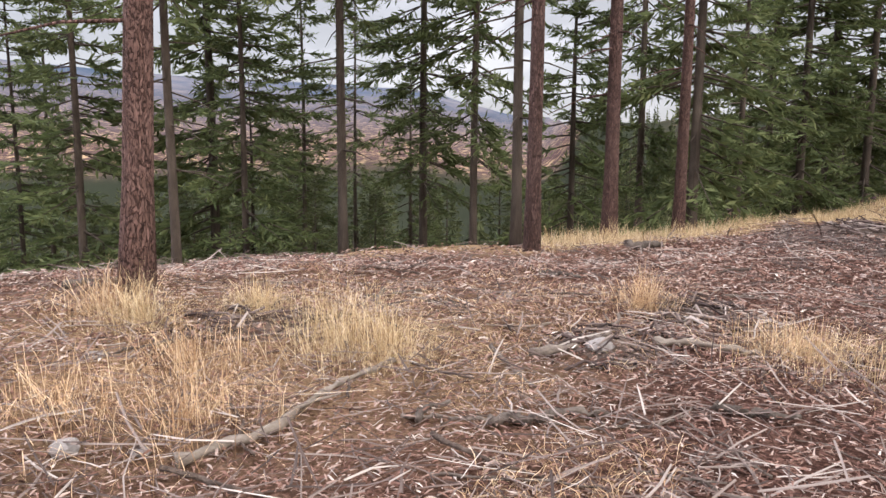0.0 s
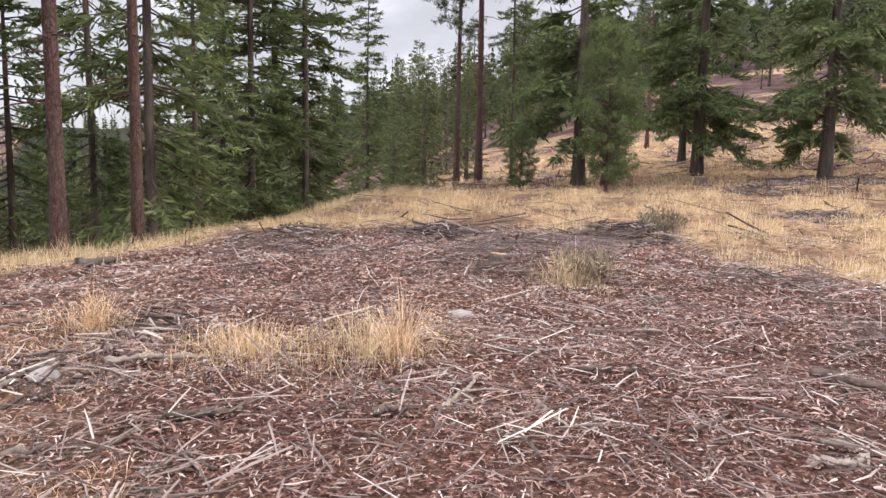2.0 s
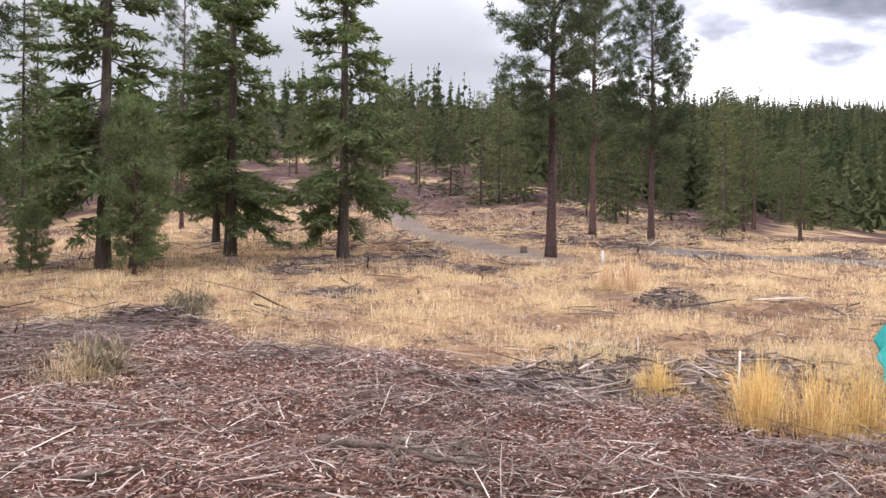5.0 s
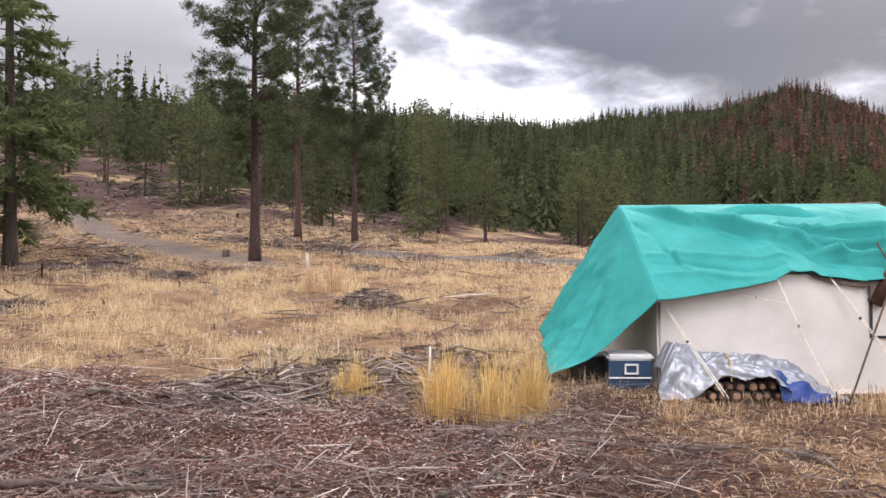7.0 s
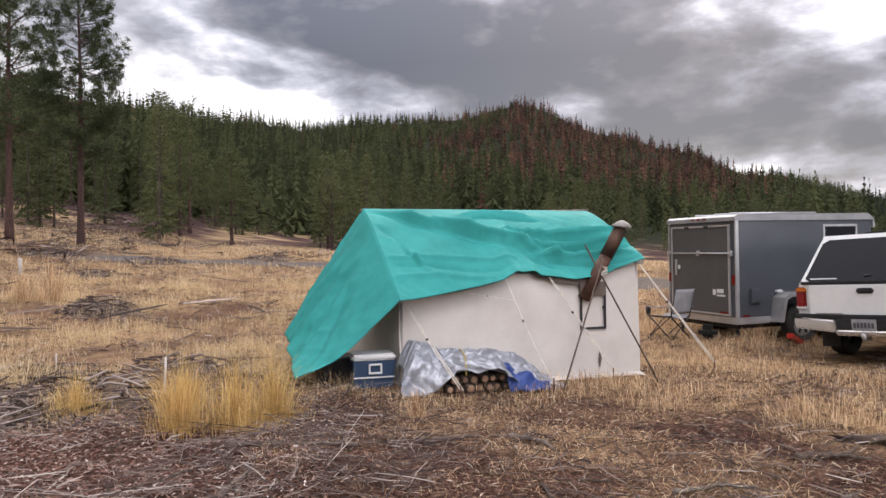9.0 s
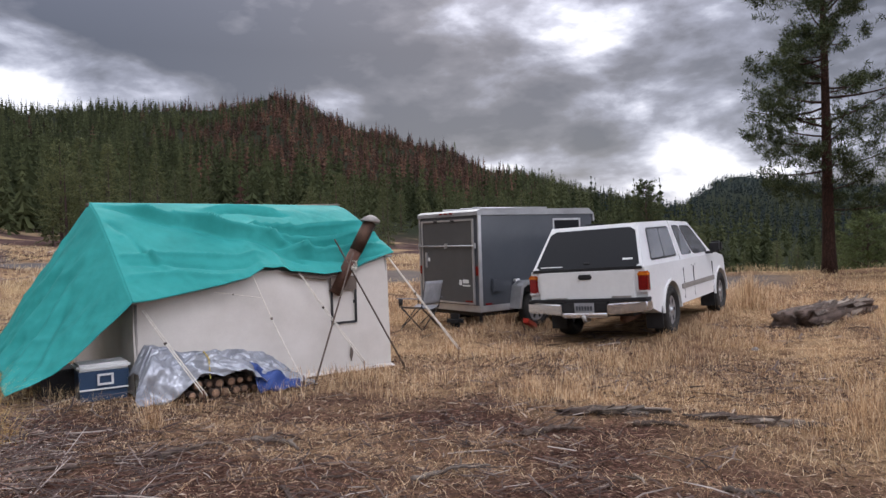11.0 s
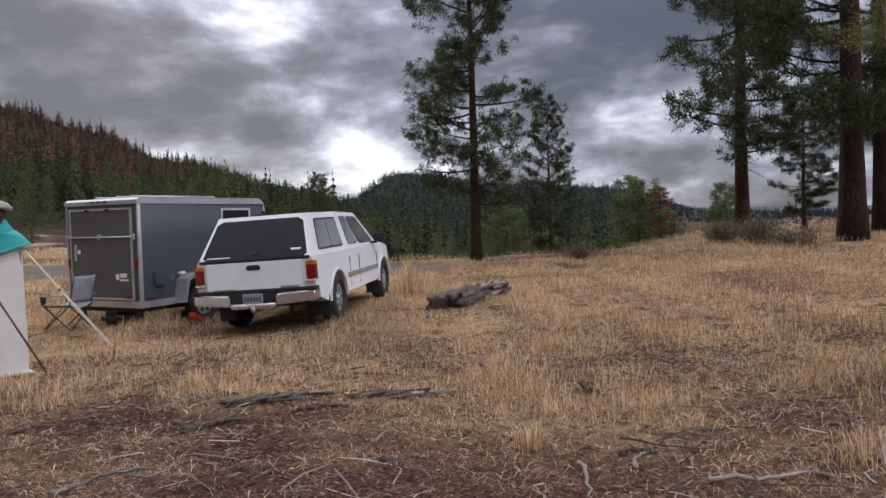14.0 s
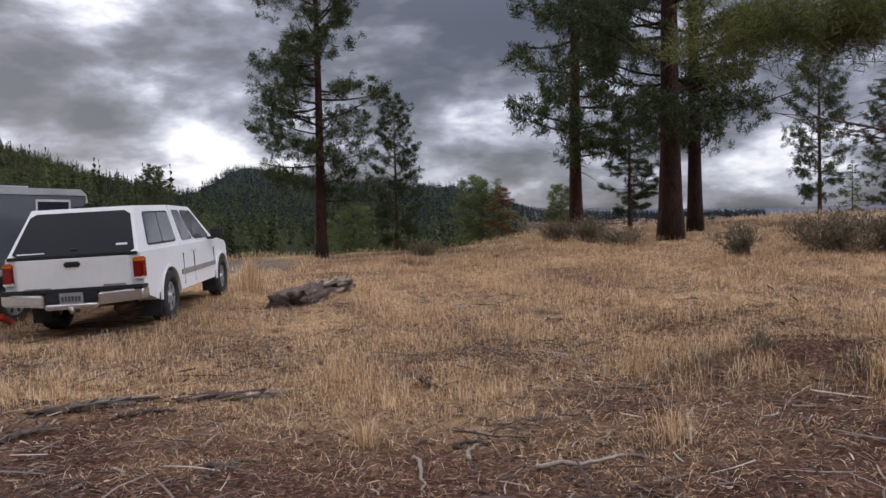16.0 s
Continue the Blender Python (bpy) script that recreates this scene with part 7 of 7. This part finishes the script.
def pickup():
    ob = thing("pickup_truck", pose(9.59, -6.62, 0.125, 1.5, -2.2, -148.8), "white pickup truck with matching canopy over the bed", "pickup")
    W, belt, top = 0.93, 1.14, 1.80
    rw, fw, rr = 1.25, 4.5, 0.385
    low = [(0.10, 0.56)] + arch(rw, rr, 0.47) + [(rw + 0.48, 0.42), (fw - 0.48, 0.42)] + arch(fw, rr, 0.47) + [(5.30, 0.5), (5.36, 0.72), (5.34, 0.98), (5.2, 1.06), (4.3, 1.17), (4.0, belt), (0.08, belt), (0.07, 0.9)]
    bm = prism(low, -W, W)
    # the sides curve in towards sill and belt
    for v in bm.verts:
        k = 1 - 0.035 * max(0, (v.co.z - 0.95) / 0.2) - 0.05 * max(0, (0.55 - v.co.z) / 0.3)
        nose = max(0, v.co.y - 4.7) * 0.16
        v.co.x *= k - nose
    part("body", bm_mesh("body", bm, M_WHITE, True, 0.03, 3), ob)
    # bed canopy
    cl = [(-0.885, 0.09, belt), (0.885, 0.09, belt), (0.885, 1.98, belt), (-0.885, 1.98, belt)]
    ch = [(-0.70, 0.52, top - 0.01), (0.70, 0.52, top - 0.01), (0.715, 1.98, top + 0.0), (-0.715, 1.98, top + 0.0)]
    can = part("canopy", bm_mesh("canopy", hull8(cl, ch), M_WHITE, True, 0.07, 4), ob, "white fibreglass canopy")
    rear = (cl[0], cl[1], ch[1], ch[0])
    right = (cl[1], cl[2], ch[2], ch[1])
    left = (cl[3], cl[0], ch[0], ch[3])
    part("rear_window", bm_mesh("rear_window", plate(rear, 0.03, 0.97, 0.0, 0.90, 0.012, 0.02, 0.05), M_GLASS, False), can, "dark tinted rear hatch glass")
    part("hatch_handle", bm_mesh("hatch_handle", plate(rear, 0.48, 0.53, 0.10, 0.14, 0.03, 0.03), M_BLACK, False), can)
    part("hatch_sticker", bm_mesh("hatch_sticker", plate(rear, 0.83, 0.92, 0.16, 0.20, 0.0145, 0.002), M_LID, False), can, "small white sticker")
    part("hatch_sticker", bm_mesh("hatch_sticker", plate(rear, 0.07, 0.28, 0.055, 0.075, 0.0145, 0.002), M_LID, False), can, "small white sticker")
    for s, face in ((1, right), (-1, left)):
        u = (lambda a, b: (a, b)) if s > 0 else (lambda a, b: (1 - b, 1 - a))
        part("side_window_seal", bm_mesh("side_window_seal", plate(face, *u(0.20, 0.93), 0.10, 0.86, 0.006, 0.012, 0.03), M_BLACK, False), can)
        part("side_window", bm_mesh("side_window", plate(face, *u(0.22, 0.555), 0.14, 0.82, 0.012, 0.012, 0.02), M_SIDEGLASS, False), can)
        part("side_window", bm_mesh("side_window", plate(face, *u(0.575, 0.91), 0.14, 0.82, 0.012, 0.012, 0.02), M_SIDEGLASS, False), can)
    part("rear_lip", bm_mesh("rear_lip", box((-0.87, 0.055, belt - 0.03), (0.87, 0.10, belt + 0.015)), M_BLACK, True, 0.008), can)
    part("brake_light", bm_mesh("brake_light", box((-0.15, 0.55, top - 0.02), (0.15, 0.6, top + 0.015)), M_BLACK, True, 0.01), can)
    # cab
    gl = [(-0.885, 2.02, belt), (0.885, 2.02, belt), (0.87, 4.22, belt), (-0.87, 4.22, belt)]
    gh = [(-0.70, 2.06, top + 0.0), (0.70, 2.06, top + 0.0), (0.67, 3.35, top - 0.03), (-0.67, 3.35, top - 0.03)]
    cab = part("cab", bm_mesh("cab", hull8(gl, gh), M_WHITE, True, 0.07, 4), ob)
    right, left, wind = (gl[1], gl[2], gh[2], gh[1]), (gl[3], gl[0], gh[0], gh[3]), (gl[2], gl[3], gh[3], gh[2])
    part("windshield", bm_mesh("windshield", plate(wind, 0.05, 0.95, 0.06, 0.93, 0.01, 0.02, 0.03), M_GLASS, False), cab)
    for s, face in ((1, right), (-1, left)):
        u = (lambda a, b: (a, b)) if s > 0 else (lambda a, b: (1 - b, 1 - a))
        part("rear_door_window", bm_mesh("rear_door_window", plate(face, *u(0.08, 0.36), 0.10, 0.88, 0.01, 0.014, 0.025), M_SIDEGLASS, False), cab)
        part("front_door_window", bm_mesh("front_door_window", plate(face, *u(0.41, 0.90), 0.08, 0.88, 0.01, 0.014, 0.05), M_SIDEGLASS, False), cab)
    # tailgate and rear end
    gate = part("tailgate", bm_mesh("tailgate", box((-0.755, 0.035, 0.64), (0.755, 0.10, belt - 0.035)), M_WHITE, True, 0.012), ob)
    part("gate_handle", bm_mesh("gate_handle", box((-0.11, 0.012, 0.985), (0.11, 0.05, 1.06)), M_BLACK, True, 0.018), gate, "black tailgate handle")
    part("lettering", bm_mesh("lettering", box((-0.66, 0.029, 0.69), (-0.30, 0.036, 0.715)), M_POLE, False), gate, "grey lettering reduced to a bar")
    part("lettering", bm_mesh("lettering", box((0.40, 0.029, 0.70), (0.70, 0.036, 0.73)), M_POLE, False), gate, "grey lettering reduced to a bar")
    for s in (-1, 1):
        tl = part("tail_light", bm_mesh("tail_light", box((s * 0.872 - 0.07, 0.045, 0.76), (s * 0.872 + 0.072, 0.19, 1.075)), M_RED, True, 0.02), ob, "red and amber tail light")
        part("amber_lens", bm_mesh("amber_lens", box((s * 0.872 - 0.073, 0.038, 1.0), (s * 0.872 + 0.075, 0.193, 1.07)), M_AMBER, True, 0.02), tl, "amber lens")
        part("reverse_lens", bm_mesh("reverse_lens", box((s * 0.872 - 0.073, 0.038, 0.765), (s * 0.872 + 0.075, 0.193, 0.815)), M_CLEAR, True, 0.015), tl, "clear lens")
    bp = bmesh.new()
    hull8([(-0.95, -0.03, 0.50), (-0.36, -0.10, 0.46), (-0.36, 0.12, 0.46), (-0.95, 0.22, 0.50)], [(-0.95, -0.03, 0.66), (-0.36, -0.10, 0.63), (-0.36, 0.12, 0.63), (-0.95, 0.22, 0.66)], bp)
    hull8([(0.36, -0.10, 0.46), (0.95, -0.03, 0.50), (0.95, 0.22, 0.50), (0.36, 0.12, 0.46)], [(0.36, -0.10, 0.63), (0.95, -0.03, 0.66), (0.95, 0.22, 0.66), (0.36, 0.12, 0.63)], bp)
    box((-0.36, -0.095, 0.42), (0.36, 0.1, 0.50), bp)
    bump = part("rear_bumper", bm_mesh("rear_bumper", bp, M_CHROME, True, 0.02, 3), ob, "dull chrome step bumper")
    part("bumper_pad", bm_mesh("bumper_pad", box((-0.95, -0.04, 0.645), (0.95, 0.2, 0.70)), M_BLACK, True, 0.015), bump, "black bumper step pad")
    part("plate_recess", bm_mesh("plate_recess", box((-0.36, -0.06, 0.50), (0.36, 0.05, 0.66)), M_BLACK, True, 0.02), bump)
    pl = part("number_plate", bm_mesh("number_plate", box((-0.155, -0.078, 0.50), (0.155, -0.062, 0.645)), M_FABRIC, True, 0.004), ob, "white plate with dark bars")
    for i in range(6):
        part("plate_bar", bm_mesh("plate_bar", box((-0.128 + i * 0.045, -0.083, 0.53), (-0.098 + i * 0.045, -0.079, 0.60)), M_GREYPAINT, False), pl)
    part("hitch", rope_mesh("hitch", [(0.0, 0.1, 0.38), (0.0, -0.08, 0.38), (0.0, -0.12, 0.45)], 0.03, M_STEEL, 8), ob)
    # sides
    for s in (-1, 1):
        part("side_moulding", bm_mesh("side_moulding", box((s * 0.93 - 0.012, 1.85, 0.66), (s * 0.93 + 0.016, 3.98, 0.74)), M_POLE, True, 0.006), ob, "grey side moulding")
        mir = part("mirror", bm_mesh("mirror", box((s * 1.05 - 0.11, 3.72, 1.17), (s * 1.05 + 0.11, 3.86, 1.38)), M_BLACK, True, 0.04, 3), ob, "black door mirror")
        part("mirror_arm", bm_mesh("mirror_arm", box((s * 0.91 - 0.08, 3.76, 1.15), (s * 0.91 + 0.08, 3.82, 1.2)), M_BLACK, False), mir)
        for y in (2.52, 2.72):
            part("door_handle", bm_mesh("door_handle", box((s * 0.905 - 0.02, y, 1.0), (s * 0.905 + 0.03, y + 0.13, 1.03)), M_WHITE, True, 0.008), ob)
        for y in (2.0, 2.62, 3.95):
            part("door_seam", bm_mesh("door_seam", box((s * 0.925 - 0.008, y, 0.5), (s * 0.925 + 0.006, y + 0.008, 1.0)), M_BLACK, False), ob)
        for cy in (rw, fw):
            ring = arch(cy, rr, 0.492, 15) + arch(cy, rr, 0.455, 15)[::-1]
            part("wheel_arch", bm_mesh("wheel_arch", prism(ring, s * 0.90, s * 0.948), M_WHITE, True, 0.012), ob)
        part("mud_flap", bm_mesh("mud_flap", box((s * 0.79 - 0.13, 0.73, 0.16), (s * 0.79 + 0.13, 0.75, 0.5)), M_BLACK, False), ob)
        part("mud_flap", bm_mesh("mud_flap", box((s * 0.79 - 0.13, 3.98, 0.16), (s * 0.79 + 0.13, 4.0, 0.5)), M_BLACK, False), ob)
        for cy in (rw, fw):
            wheel(ob, (s * 0.81, cy, rr), rr, 0.26)
        part("head_light", bm_mesh("head_light", box((s * 0.66 - 0.14, 5.27, 0.8), (s * 0.66 + 0.14, 5.37, 0.95)), M_CLEAR, True, 0.02), ob)
    part("chassis", bm_mesh("chassis", box((-0.62, 0.3, 0.40), (0.62, 5.1, 0.75)), M_BLACK, False), ob)
    part("rear_axle", rope_mesh("rear_axle", [(-0.75, rw, rr), (0.75, rw, rr)], 0.06, M_BLACK, 8), ob)
    part("muffler", solid("muffler", [tube([(0.45, 0.35, 0.36), (0.45, 1.0, 0.36)], [0.07, 0.07], 10)], M_RUST), ob)
    part("front_bumper", bm_mesh("front_bumper", box((-0.80, 5.25, 0.45), (0.80, 5.45, 0.68)), M_CHROME, True, 0.04, 3), ob)


pickup()


# ---- old logs, post, stakes ----
def old_log(x0, y0, x1, y1, r, lift, seed, label, flakes=46):
    """A rotting log: gnarled bole with ragged ends and lifted strips of bark."""
    n = math.hypot(x1 - x0, y1 - y0)
    g = np.random.default_rng(seed)
    s = np.linspace(0, 1, 34)
    pts = np.stack([(s - 0.5) * n, 0.05 * np.sin(s * 7 + seed) + 0.02 * np.sin(s * 23), 0.03 * np.sin(s * 5)], 1)
    v, q, t = tube(pts, r * (1 - 0.25 * s) * (1 + 0.03 * g.normal(size=34)), 18)
    # long furrows, ragged ends
    groove = np.tile(g.normal(0, 0.13, 18), 34) + g.normal(0, 0.035, 34 * 18)
    axis = np.repeat(pts, 18, 0)
    v[:34 * 18] = axis + (v[:34 * 18] - axis) * (1 + groove)[:, None]
    v[:18, 0] += g.normal(0, 0.09, 18)
    v[33 * 18:34 * 18, 0] += g.normal(0, 0.09, 18)
    z0, z1 = h1(x0, y0), h1(x1, y1)
    ob = thing("fallen_log", pose((x0 + x1) / 2, (y0 + y1) / 2, (z0 + z1) / 2 + r * 0.8 + lift, 0, -math.degrees(math.atan2(z1 - z0, n)), math.degrees(math.atan2(y1 - y0, x1 - x0))), label, "log")
    part("bole", solid("bole", [(v, q, t)], M_LOGBARK), ob)
    for i in range(flakes):
        p, l, a = g.uniform(-0.5, 0.4) * n, g.uniform(0.12, 0.55), g.uniform(-0.2, 3.3)
        k = r * 1.0
        up = np.array([0, math.cos(a), math.sin(a)])
        w = np.array([0, -math.sin(a), math.cos(a)]) * g.uniform(0.015, 0.045)
        c = np.array([[p, 0, 0] + up * k * 0.95, [p + l * 0.5, 0, 0] + up * (k + 0.015), [p + l, 0, 0] + up * (k + g.uniform(0.0, 0.07))])
        c[2] += w * g.uniform(-1.5, 1.5)
        rows = [c[0] - w, c[0] + w, c[1] + w * 1.1, c[1] - w, c[2] + w * 0.4, c[2] - w * 0.6]
        lo = [x - up * 0.014 for x in rows]
        f = [(0, 1, 2, 3), (3, 2, 4, 5), (7, 6, 9, 8), (8, 9, 11, 10), (0, 3, 9, 6), (3, 5, 11, 9), (1, 7, 8, 2), (2, 8, 10, 4), (5, 4, 10, 11), (1, 0, 6, 7)]
        part("bark_flake", mesh_from("bark_flake", np.array(rows + lo), np.array(f), (M_STICK, M_DARKSTICK, M_PEELED)[i % 3]), ob)
    return ob


old_log(9.08, -10.7, 9.85, -13.4, 0.20, -0.05, 3, "rotting fallen log with loose shaggy bark")
old_log(9.38, -10.5, 10.15, -13.2, 0.17, -0.03, 6, "grey-brown fallen log half sunk in grass", 24)
old_log(9.1, -10.5, 9.75, -13.3, 0.07, 0.20, 5, "thin split pale log lying on the fallen logs", 16)

old_log(6.3, -3.9, 5.75, -4.5, 0.04, -0.03, 11, "rotten dark grey log sunk in the camp litter", 22)
old_log(5.5, -4.75, 5.05, -5.25, 0.032, -0.022, 12, "short rotten grey log in the camp litter", 14)


def marker_post(x, y, h, r, lean, mat, label, name):
    ob = new(name, rope_mesh(name, [(0, 0, -0.05), (lean * 0.5, 0, h * 0.5), (lean, 0.01, h)], r, mat, 8))
    ob.matrix_world = pose(x, y, h1(x, y))
    tagged(ob, label, "post")


marker_post(24.2, 10.3, 0.55, 0.06, -0.03, M_STAKE, "short white pipe standing in the dry grass", "white_post")
marker_post(8.72, 4.2, 0.34, 0.008, -0.02, M_STAKE, "thin pale stake in the slash", "stake")
marker_post(9.2, 2.35, 0.40, 0.013, 0.13, M_STAKE, "split pale wooden stake leaning in grass", "stake")
marker_post(10.2, 3.9, 0.28, 0.009, 0.05, M_STAKE, "thin pale stake in the slash", "stake")
